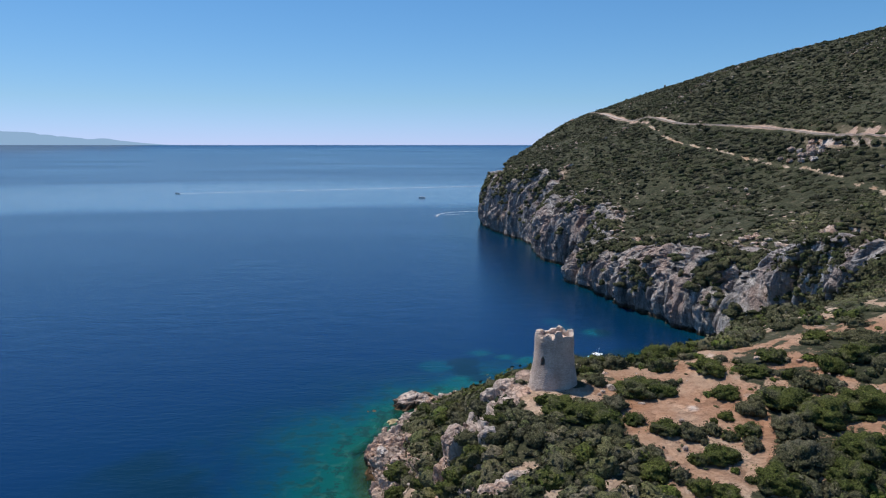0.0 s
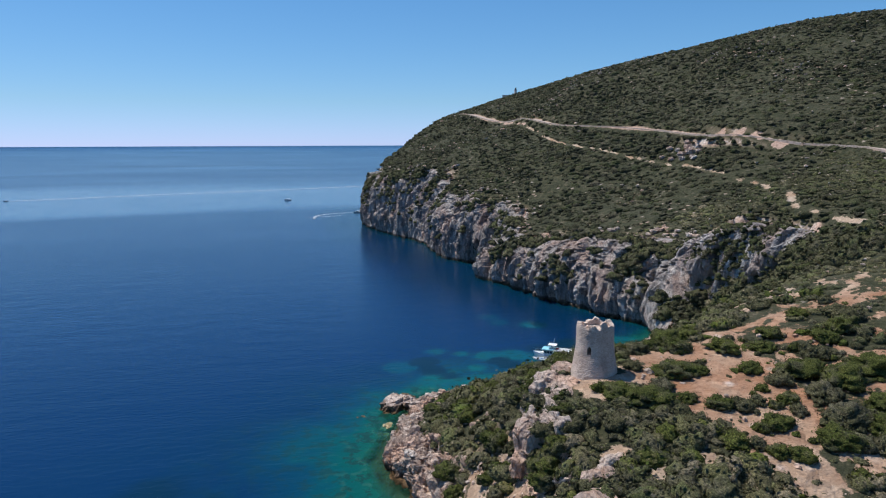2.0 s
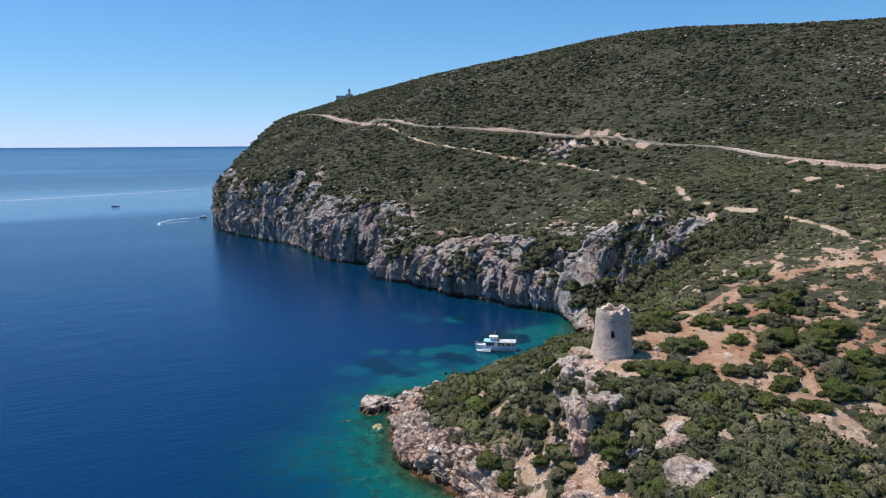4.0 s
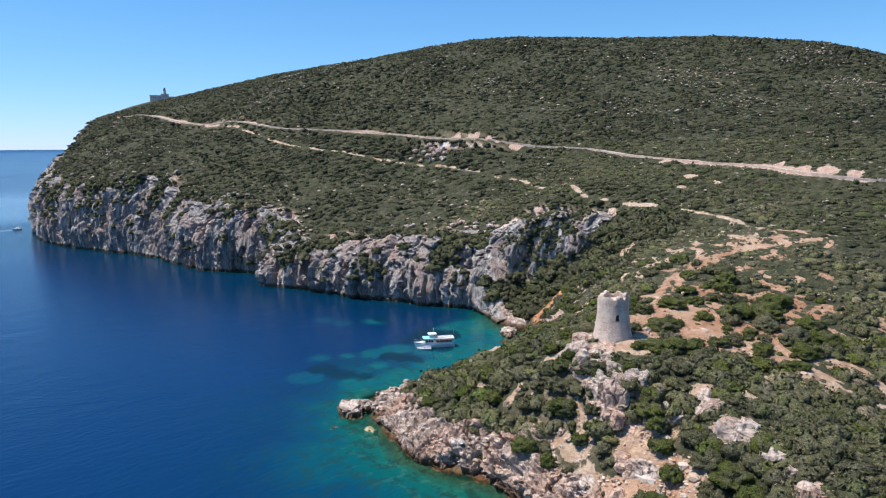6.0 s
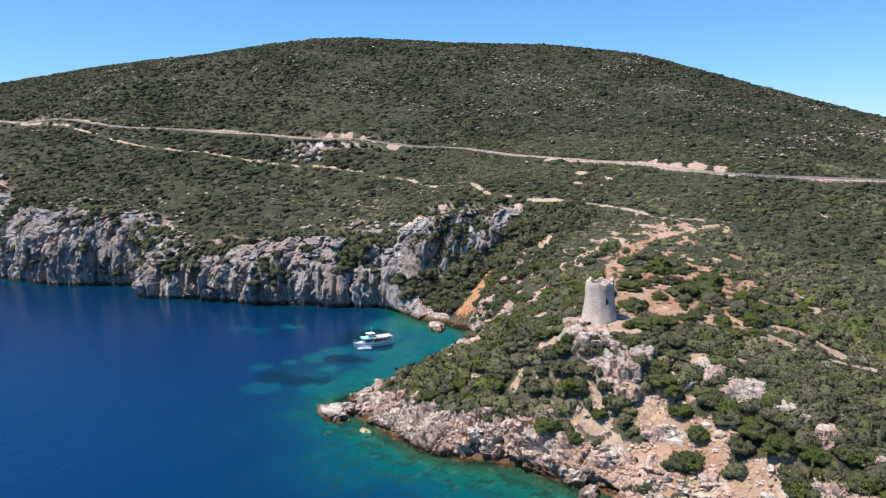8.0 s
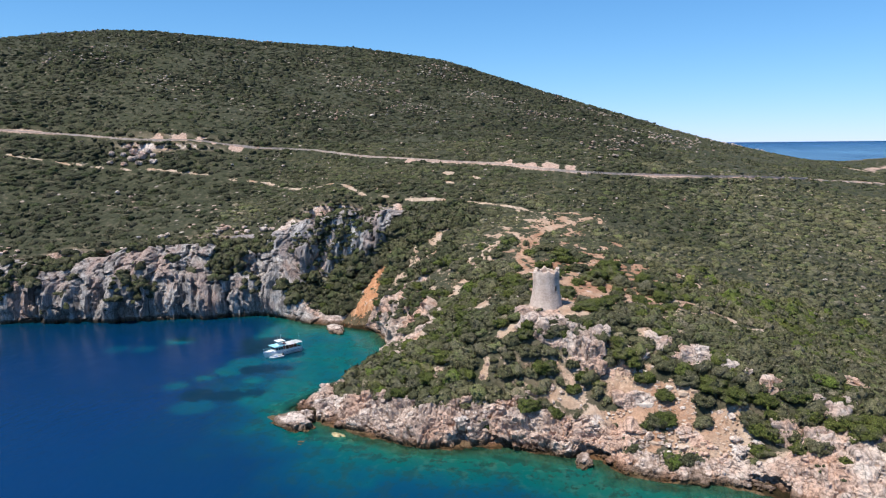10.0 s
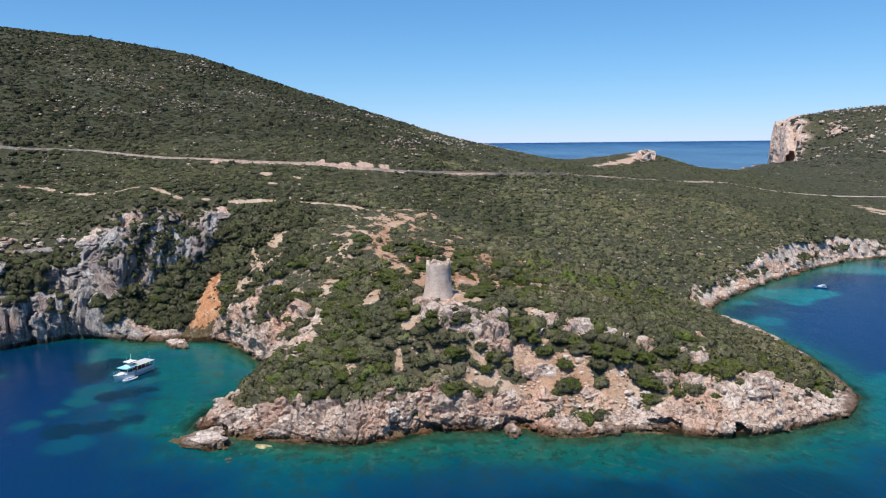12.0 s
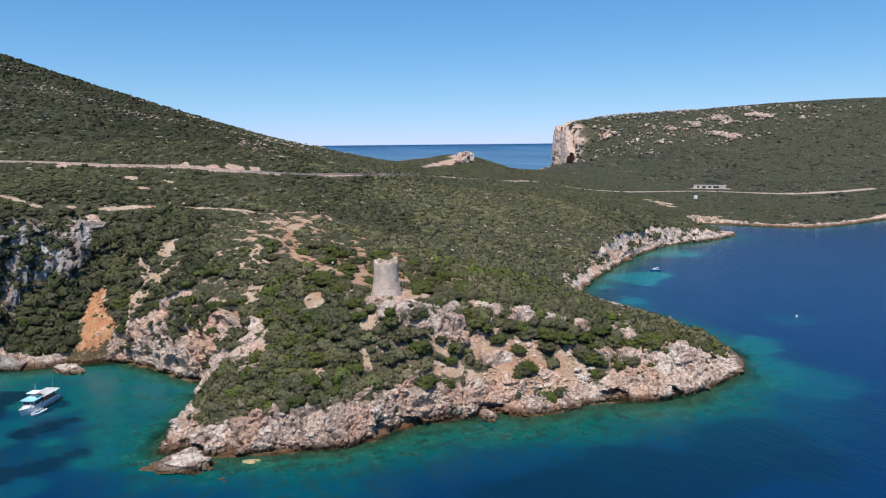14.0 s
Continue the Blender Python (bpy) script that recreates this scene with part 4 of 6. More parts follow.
# ---- growth and loose stone ----
def ball(level, cut):
    bm = bmesh.new()
    bmesh.ops.create_icosphere(bm, subdivisions=level, radius=1)
    v = np.array([x.co for x in bm.verts])
    f = np.array([[x.index for x in g.verts] for g in bm.faces])
    bm.free()
    f = f[(v[f][:, :, 2] > cut).any(1)]
    used = np.unique(f)
    index = np.full(len(v), -1)
    index[used] = np.arange(len(used))
    return v[used], index[f]


def clumped(v, seeds, deep):
    """Radius of a crown that is heaped up of rounded clumps, with creases between them."""
    d = np.linalg.norm(v[:, None] - seeds[None], axis=2).min(1)
    return deep * (1 - np.clip(d / (1.9 / math.sqrt(len(seeds))), 0, 1.3) ** 2)


def bush_shape(seed, level, leaves, leaf=0.22, clumps=9):
    """A low cushion of clumps with leaf sprays close on it; radius about 1, base at z = 0."""
    rng = np.random.default_rng(seed)
    v, f = ball(level, -0.25)
    off = rng.uniform(0, 50, 3)
    seeds = rng.normal(size=(clumps, 3))
    seeds[:, 2] = np.abs(seeds[:, 2]) * 0.9 - 0.1
    seeds /= np.linalg.norm(seeds, axis=1)[:, None]

    def crown(n):
        return 0.90 + 0.46 * fbm(n * 1.5 + off, 2, seed) + clumped(n, seeds, 0.20) + 0.22 * vnoise(n * 4.6 + off, seed + 3)

    v = v * crown(v)[:, None] * (1, 1, 0.78)
    v[:, 2] += 0.14
    if leaves:
        n = rng.normal(size=(leaves, 3))
        n[:, 2] = np.abs(n[:, 2]) * 0.9 + 0.02
        n /= np.linalg.norm(n, axis=1)[:, None]
        c = n * (crown(n) * rng.uniform(0.95, 1.22, leaves))[:, None] * (1, 1, 0.78) + (0, 0, 0.14)
        a = np.cross(n, rng.normal(size=(leaves, 3)))
        a /= np.linalg.norm(a, axis=1)[:, None] + 1e-9
        b = np.cross(n + rng.normal(size=(leaves, 3)) * 0.7, a)
        b /= np.linalg.norm(b, axis=1)[:, None] + 1e-9
        s = (leaf * rng.uniform(0.6, 1.3, leaves))[:, None]
        quad = np.stack([c - a * s, c + b * s * 0.8, c + a * s, c - b * s * 0.8], 1).reshape(-1, 3)
        k = len(v) + 4 * np.arange(leaves)[:, None]
        f = np.vstack([f, k + np.array([0, 1, 2]), k + np.array([0, 2, 3])])
        v = np.vstack([v, quad])
    return v, f


def stone_shape(seed, level):
    rng = np.random.default_rng(seed)
    v, f = ball(level, -0.6)
    off = rng.uniform(0, 50, 3)
    n = np.round(v * 1.6 + rng.uniform(-0.4, 0.4, 3)) / 1.6
    v = v * 0.4 + n * 0.6 + 0.24 * np.stack([vnoise(v * 1.8 + off + 9 * k, seed) for k in range(3)], 1)
    return v * (1, 1, 0.75), f


def scatter(name, shapes, places, sizes, tall, material_of, label, category, seed, as_mesh=False):
    """One mesh of many small things at places."""
    rng = np.random.default_rng(seed)
    kind = rng.integers(len(shapes), size=len(places))
    vs, fs, base = [], [], 0
    for n, (v, f) in enumerate(shapes):
        at = np.flatnonzero(kind == n)
        if not len(at):
            continue
        a = rng.uniform(0, 2 * math.pi, len(at))
        c, s = np.cos(a)[:, None], np.sin(a)[:, None]
        r = sizes[at][:, None]
        sq = rng.uniform(0.66, 1.5, (len(at), 1))
        x, y, z = v[:, 0] * sq, v[:, 1] / sq, v[:, 2] * (tall * rng.uniform(0.65, 1.3, (len(at), 1)))
        p = np.stack([(x * c - y * s) * r, (x * s + y * c) * r, z * r], -1) + places[at][:, None]
        vs.append(p.reshape(-1, 3))
        fs.append((f[None] + base + (np.arange(len(at)) * len(v))[:, None, None]).reshape(-1, 3))
        base += len(at) * len(v)
    me = mesh_of(name, np.vstack(vs), np.vstack(fs), material_of, material_of not in (ROCK_MAT, CLIFF_MAT, RUBBLE_MAT))
    return tagged(new(name, me), label, category, kind="stuff")


def sown(x0, x1, y0, y1, gap, seed):
    rng = np.random.default_rng(seed)
    gx, gy = np.meshgrid(np.arange(x0, x1, gap), np.arange(y0, y1, gap))
    x = gx.ravel() + rng.uniform(-0.5, 0.5, gx.size) * gap
    y = gy.ravel() + rng.uniform(-0.5, 0.5, gx.size) * gap
    return x, y, rng


# bushes on the open red terrace behind the watchtower: x, y, radius
TERRACE_SHRUBS = [(26, 113.8, 1.9), (31.6, 110.6, 3.6), (35.4, 110.0, 2.6), (37.7, 111.8, 1.1), (18.2, 103.6, 3.2), (22.4, 101.2, 4.4), (26.4, 105.4, 2.5), (28.6, 100.4, 1.7), (32.4, 97.6, 2.4), (35.2, 96.4, 2.3),
                  (44.7, 106.8, 2.3), (42.4, 100.2, 1.3), (38.9, 96.7, 1.5), (40.9, 95.0, 1.2), (43.7, 95.8, 1.8), (43.0, 92.4, 1.5), (34.3, 89.8, 1.3), (37.4, 90.2, 2.4), (30.8, 86.1, 1.5), (32.6, 84.0, 1.8), (35.4, 82.4, 2.0), (25.8, 93.4, 2.3), (27.8, 87.2, 2.6),
                  (45, 115.2, 3.2), (66, 133, 2.5), (66.8, 122.4, 2.3), (56.8, 117.6, 2.8), (72.6, 117.9, 3.4), (51.8, 112.8, 2.4), (31, 89, 0.6), (49, 103, 0.7), (40, 106, 0.5)]
SPUR_SHRUBS = [(31, 124, 2.2), (39, 124, 2.0), (57.4, 106.5, 2.8), (51.9, 102.3, 3.8), (55.1, 97, 4.4), (49.2, 94.8, 3.2), (61.6, 98.6, 3.8), (55.8, 87.9, 3.4), (47.4, 87.8, 4.4), (51, 83.7, 3.2), (42.7, 84.1, 3.3), (72.8, 115, 3.0),
               (68.6, 112.4, 3.2), (63.2, 110.9, 2.4), (46.3, 101.2, 2.2), (7.5, 118.5, 2.6), (12.1, 125.2, 2.2), (13.5, 96.5, 2.1), (16, 106.5, 1.4), (8.5, 104, 1.8), (24, 127, 3.0), (28, 124, 2.6), (17, 124, 2.4), (3, 131, 2.6), (6.5, 138, 3.0), (13, 134, 2.8), (27, 122, 2.0), (35, 123.5, 2.2), (43, 125, 2.3)]
GULLY_SHRUBS = [(33, 140, 2.6), (36.5, 138, 2.4), (29.5, 143, 2.8), (31.5, 137, 2.8), (38.5, 141, 2.6), (28, 138, 2.6), (23, 139, 2.6)]
# big shrubs in a belt under the white rim, down to the earth slide
BELT_SHRUBS = [(1, 86, 2.6), (1.5, 93.6, 2.4), (4.5, 97, 2.0), (-2.5, 82, 3.2), (-4, 77.5, 3.4), (-6.5, 73.5, 3.6), (-9.6, 89.5, 2.5), (-10.4, 91, 1.6), (-1.2, 105, 1.9), (8, 100, 2.4), (9.5, 108, 1.3), (6, 111, 1.6), (-12.5, 68.5, 2.2), (-8, 68, 2.8), (-8, 62, 2.8),
               (-12.5, 60.5, 2.2), (-9, 55, 2.2), (-14.5, 50, 2.6), (-14, 46, 2.2), (-18, 61, 1.6), (-18, 54.5, 1.5), (-20, 50, 1.3), (-17, 45, 1.5), (-19, 40, 1.2), (-9, 45, 2.0), (-11, 33, 1.7), (-22, 57, 1.2), (-10.5, 71.5, 2.6), (-14.3, 67, 1.9), (-13.8, 56.5, 2.4), (-16.5, 34.5, 1.4), (-4.8, 87.5, 2.2)]
# taller shrubs that stand out of the scrub on the seaward slope
slope_rng = random.Random(31)
SLOPE_SHRUBS = [(x + slope_rng.uniform(-2.2, 2.2), y + slope_rng.uniform(-2.2, 2.2), slope_rng.uniform(1.6, 2.9)) for y in range(106, 164, 5) for x in range(-8, 15, 5) if slope_rng.random() < 0.34 and x > 0.42 * abs(y - 122) - 14 and (x < 9 or y > 122)]
COVE_SHRUBS = [(78, 176.2, 2.4), (83, 176, 2.8), (88, 175.8, 3.0), (93, 176, 2.8), (67.1, 161.5, 2.4), (49.8, 155.3, 1.6), (54.5, 152.6, 2.6), (40, 146.7, 2.8), (75.7, 166.5, 2.4), (50.6, 147.7, 2.2), (22.7, 145.3, 2.0), (57.4, 158.4, 1.6), (18.1, 153.2, 1.1), (26.5, 140.1, 2.3), (64.6, 158.4, 2.3),
               (97, 189.4, 2.9), (95.6, 193.3, 2.5), (103.6, 197, 2.9), (100.6, 202.3, 2.5), (105.2, 190.7, 3.0), (93.8, 203.7, 1.8), (101.9, 211.6, 2.5), (46.3, 133.3, 3.2), (21.3, 135.7, 2.8), (39, 124.6, 3.6), (31, 121.6, 2.8), (37.7, 118.1, 2.2), (24.8, 119.2, 1.5)]
END_SHRUBS = [(-1, 75.5, 2.2), (-12, 39, 2.0), (-15.5, 29, 1.6), (4.6, 101.4, 2.6), (2.5, 96, 2.8), (-0.9, 91.2, 2.4), (-6.4, 80, 2.8), (-9.6, 87.6, 2.6), (0.5, 113.8, 3.0), (3.5, 117.2, 3.0), (6, 109.5, 1.9), (-12.9, 69, 3.0), (-7.6, 62.2, 2.4), (-11.8, 60.7, 2.5), (-17, 63.1, 2.2), (-18.6, 60.3, 2.4), (-14.6, 53.5, 2.4), (-14.2, 48.2, 3.0), (-14.8, 44.1, 2.6), (-15.3, 38, 2.3), (-17.4, 52.4, 2.6), (-17, 30.7, 2.1), (-7.5, 28.1, 2.1), (-12.5, 23.5, 1.8)]
LONE = np.array(TERRACE_SHRUBS + COVE_SHRUBS + END_SHRUBS + GULLY_SHRUBS + SPUR_SHRUBS + BELT_SHRUBS + SLOPE_SHRUBS)


def surface(x, y):
    """Height of the land or of the rock face that lies on it."""
    z = height(x, y)
    for face in (FACES[0], FACES[1], FACES[7]):
        p = face[:, 4:].reshape(-1, 3)
        for n in range(len(z)):
            near = p[np.hypot(p[:, 0] - x[n], p[:, 1] - y[n]) < 0.9]
            if len(near) > 3:
                z[n] = max(z[n], near[:, 2].mean())
    return z


def single_shrubs():
    shapes = []
    for n in range(9):
        v, f = bush_shape(300 + n, 4, (300, 500, 800)[n // 3], (0.11, 0.07, 0.045)[n // 3], (12, 26, 60)[n // 3])
        crown = mesh_of("crown", v, f, LEAF_GREEN if n % 3 else LEAF, True)
        bm = bmesh.new()
        rng = random.Random(n)
        for k in range(5):
            a, b = rng.uniform(0, 6.28), rng.uniform(0.15, 0.5)
            m = Matrix.Translation((0.12 * math.cos(a), 0.12 * math.sin(a), 0.12)) @ Euler((b * math.sin(a), -b * math.cos(a), 0)).to_matrix().to_4x4()
            bmesh.ops.create_cone(bm, cap_ends=True, segments=5, radius1=0.035, radius2=0.015, depth=0.75, matrix=m)
        stems = bpy.data.meshes.new("stems")
        bm.to_mesh(stems)
        bm.free()
        stems.materials.append(BARK)
        shapes.append((crown, stems))
    z = surface(LONE[:, 0], LONE[:, 1])
    for n, ((x, y, r), h) in enumerate(zip(LONE, z)):
        crown, stems = shapes[n % 3 + (0 if r < 1.7 else 3 if r < 3.1 else 6)]
        ob = tagged(new("shrub"), "rounded dark green lentisk shrub on red earth" if n < 32 else "dense green maquis shrub among limestone", "shrub", "shrubs round the watchtower")
        ob.location, ob.rotation_euler = (x, y, h - 0.1), (0, 0, n * 2.4)
        ob.scale = (0.86 * r * (1 + 0.15 * math.sin(n * 3.1)), 0.86 * r * (1 - 0.12 * math.sin(n * 3.1)), min(r * 0.95, 1.0 + 0.30 * r) if n < 32 else min(r, 1.3 + 0.36 * r))
        for nm, me in (("crown", crown), ("stems", stems)):
            new(nm, me).parent = ob


BARK = material("bark", 0.9)[0]
BARK.node_tree.nodes["Principled BSDF"].inputs["Base Color"].default_value = (0.09, 0.07, 0.05, 1)
single_shrubs()


# open rock on the far headland: x, y, radius
HEAD_ROCKS = [(834, -662, 26), (800, -663, 20), (692, -626, 16), (640, -614, 20), (756, -707, 14), (702, -716, 18), (700, -750, 20), (712, -815, 24), (667, -801, 18), (677, -872, 16), (652, -872, 12), (625, -871, 16), (598, -873, 14), (635, -718, 22), (600, -723, 18), (771, -600, 18)]


def head_rock(x, y):
    return np.max([1 - smooth(0.5, 1.35, np.hypot(x - bx, y - by) / br) for bx, by, br in HEAD_ROCKS], 0)


def growth():
    near_shapes = [bush_shape(10 + n, 3 if n % 4 == 3 else 2, 58, 0.17, 7 + n) for n in range(8)]
    mid_shapes = [bush_shape(40 + n, 2 if n % 5 < 3 else 1, 6, 0.26, 4 + n % 3) for n in range(10)]
    far_shapes = [bush_shape(60 + n, 1, 2, 0.40, 3) for n in range(6)]
    for name, box, gap, lo, hi, shapes, tall, mat, label in (
            ("maquis", (-30, 76, 6, 178), 1.4, 0.50, 1.8, near_shapes, 1.05, LEAF, "dense mixed maquis scrub on the spur"),
            ("green_maquis", (-30, 76, 6, 178), 3.2, 0.9, 2.3, near_shapes, 1.0, LEAF_GREEN, "fresh green lentisk scrub on the spur"),
            ("saddle_maquis", (20, 216, -100, 262), 1.55, 0.5, 1.7, mid_shapes, 0.80, LEAF, "olive green maquis over the saddle"),
            ("cove_maquis", (74, 128, 148, 242), 1.5, 0.8, 2.5, near_shapes, 0.95, LEAF_MID, "dense dark maquis under the crag above the cove"),
            ("upper_maquis", (84, 216, -100, 262), 1.65, 0.5, 1.7, mid_shapes, 0.75, LEAF_MID, "dark olive maquis at the foot of the hill"),
            ("hill_maquis", (56, 560, -300, 900), 2.95, 1.1, 2.5, far_shapes, 0.70, LEAF_FAR, "dark olive maquis covering the hill"),
            ("isthmus_maquis", (150, 560, -300, 110), 2.9, 1.1, 2.5, far_shapes, 0.70, LEAF_MID, "olive maquis over the isthmus"),
            ("far_maquis", (180, 1150, -1150, -290), 10.0, 2.8, 5.0, far_shapes, 0.6, LEAF_HAZED, "dark scrub on the far headland")):
        x, y, rng = sown(*box, gap, len(name))
        if name == "saddle_maquis":
            keep = ~((x < 72) & (y > 8)) & ((x + 60 * fbm(flat(x, y, 40.0), 3, 221) < 118) | (y + 60 * fbm(flat(x, y, 40.0), 3, 223) < 50))
            x, y = x[keep], y[keep]
        if name == "upper_maquis":
            keep = (x + 60 * fbm(flat(x, y, 40.0), 3, 221) >= 118) & (y + 60 * fbm(flat(x, y, 40.0), 3, 223) >= 50)
            x, y = x[keep], y[keep]
        if name in ("hill_maquis", "isthmus_maquis"):
            side = (y + 60 * fbm(flat(x, y, 40.0), 3, 223) < 50) == (name == "isthmus_maquis")
            x, y = x[side], y[side]
            keep = ~((x < 214) & (y < 258) & (y > -98)) & (y < 0.9 * (560 - x) + np.where(x < 330, 560, 360)) & ((y > -98) | (x > 150)) & ((y > -1.0 * (x - 60) - 40) | (x > 165))
            x, y = x[keep], y[keep]
        z, d, width, rock, soil, road, crag = lay(x, y)
        e = 0.8
        slope = np.hypot(height(x + e, y) - z, height(x, y + e) - z) / e
        patch = fbm(flat(x, y, 28.0), 3, 201)
        chance = rng.uniform(0, 1, x.shape)
        thin = np.where(name == "green_maquis", smooth(-0.3, 0.25, fbm(flat(x, y, 20.0), 2, 211)), (0.96 if name == "maquis" else 0.84) + 0.45 * patch)
        ok = ((d > width * np.where(y < 0, 0.75, 1.02) + 0.4) | ((y > 15) & (y < 70) & (x < 0) & (d > 0.55 * width) & (chance < 0.25))) & ((soil < 0.12) | ((chance < 0.42) & (soil > 0.3) & (x > 48) & (x < 130)) | ((chance < 0.06) & (soil > 0.3) & (x > 20) & (x <= 48))) & (road < 0.05) & (chance < thin) & (slope < 1.7) & (z > 1.5) & (chance > 0.86 * crag)
        if name == "cove_maquis":
            slip = np.min([np.hypot(x - bx, y - by) / br for bx, by, br in SCAR], 0)
            ok = (d > 0.7 * width) & (slip > 1.0) & (soil < 0.6) & (slope < 2.6) & (z > 3) & (chance < 0.75 + 0.5 * patch) & (x + 0.25 * (y - 150) < 122)
        if name == "far_maquis":
            ok &= chance > 0.92 * head_rock(x, y)
        ok &= np.hypot(x - 18.6, y - 114.4) > 6.5
        for line, room in ((ROAD, 4.3), (ROAD_ON, 3.8), *((t, 5.0 if k == 5 else 1.75 if k < 3 else 1.3 if k < 6 else 2.0) for k, t in enumerate(TRAILS))):
            ok[ok] &= (segments(x[ok], y[ok], line)[0] > room * (1.0 + 0.5 * patch[ok])) | ((room < 3) & (chance[ok] < 0.05))
        open_ground = np.exp(-(((x - 58) / 34) ** 2 + ((y - 98) / 30) ** 2))
        ok &= chance < 1 - np.where(x > 50, 0.40, 0.72) * open_ground
        ok &= chance < 1 - 0.985 * np.exp(-(((x - 37) / 12) ** 4 + ((y - 103) / 15) ** 4))
        ok &= chance < 1 - 0.93 * np.exp(-(((x - 34) / 6) ** 4 + ((y - 86) / 11) ** 4))
        if name in ("maquis", "green_maquis"):
            clear = np.min(np.hypot(x[:, None] - LONE[None, :, 0], y[:, None] - LONE[None, :, 1]) - 0.8 * LONE[None, :, 2], 1)
            ok &= clear > 0.3
        x, y, z = x[ok], y[ok], z[ok]
        size = (lo + (1.3 * hi - lo) * rng.uniform(0, 1, len(x)) ** (2.3 if shapes is mid_shapes else 1.6)) * (1 + 0.35 * patch[ok]) * (1 + 0.35 * np.exp(-(((x - 2) / 10) ** 2 + ((y - 122) / 24) ** 2)))
        size = size * (1 - 0.38 * open_ground[ok]) * np.where(soil[ok] > 0.2, 0.55, 1.0) * np.where((x > 225) & (y < 50) & (y > -400), 0.62, 1.0)
        scatter(name, shapes, np.stack([x, y, z - (0.15 if shapes is near_shapes else 0.28) * size], 1), size, tall, mat, label, "scrub", 7)


growth()


def ledge_growth():
    """Scrub that holds on the ledges of the rock faces."""
    rng = np.random.default_rng(5)
    places, sizes = [], []
    for face, share, lo, hi in ((FACES[0], 0.010, 0.4, 0.9), (FACES[1], 0.10, 0.6, 1.5), (FACES[2], 0.16, 0.9, 2.3), (FACES[3], 0.12, 1.0, 2.4), (FACES[4], 0.22, 0.7, 1.5), (FACES[6], 0.20, 0.6, 1.6), (FACES[7], 0.09, 0.5, 1.4)):
        a = np.cross(face[1:, :-1] - face[:-1, :-1], face[:-1, 1:] - face[:-1, :-1])
        up = np.abs(a[..., 2]) / (np.linalg.norm(a, axis=-1) + 1e-9)
        lush = fbm(face[:-1, :-1].reshape(-1, 3) / 9.0, 3, 221).reshape(up.shape)
        hit = (face[:-1, :-1, 2] > 4.0) & (up > 0.34) & (rng.uniform(0, 1, up.shape) < share * (0.08 + 3.2 * np.linspace(0, 1, up.shape[1]) ** 3 if face is not FACES[6] else 1.5 - np.linspace(0, 1, up.shape[1]))[None] * 1.8 * smooth(-0.05, 0.22, lush))
        p = face[:-1, :-1][hit]
        places.append(p)
        sizes.append(rng.uniform(lo, hi, len(p)))
    p, s = np.vstack(places), np.concatenate(sizes)
    scatter("ledge_scrub", [bush_shape(80 + n, 1, 6, 0.34, 5) for n in range(6)], p - (0, 0, 0.2), s, 0.9, LEAF_MID, "green scrub on the ledges of the cliffs", "scrub", 9)


ledge_growth()


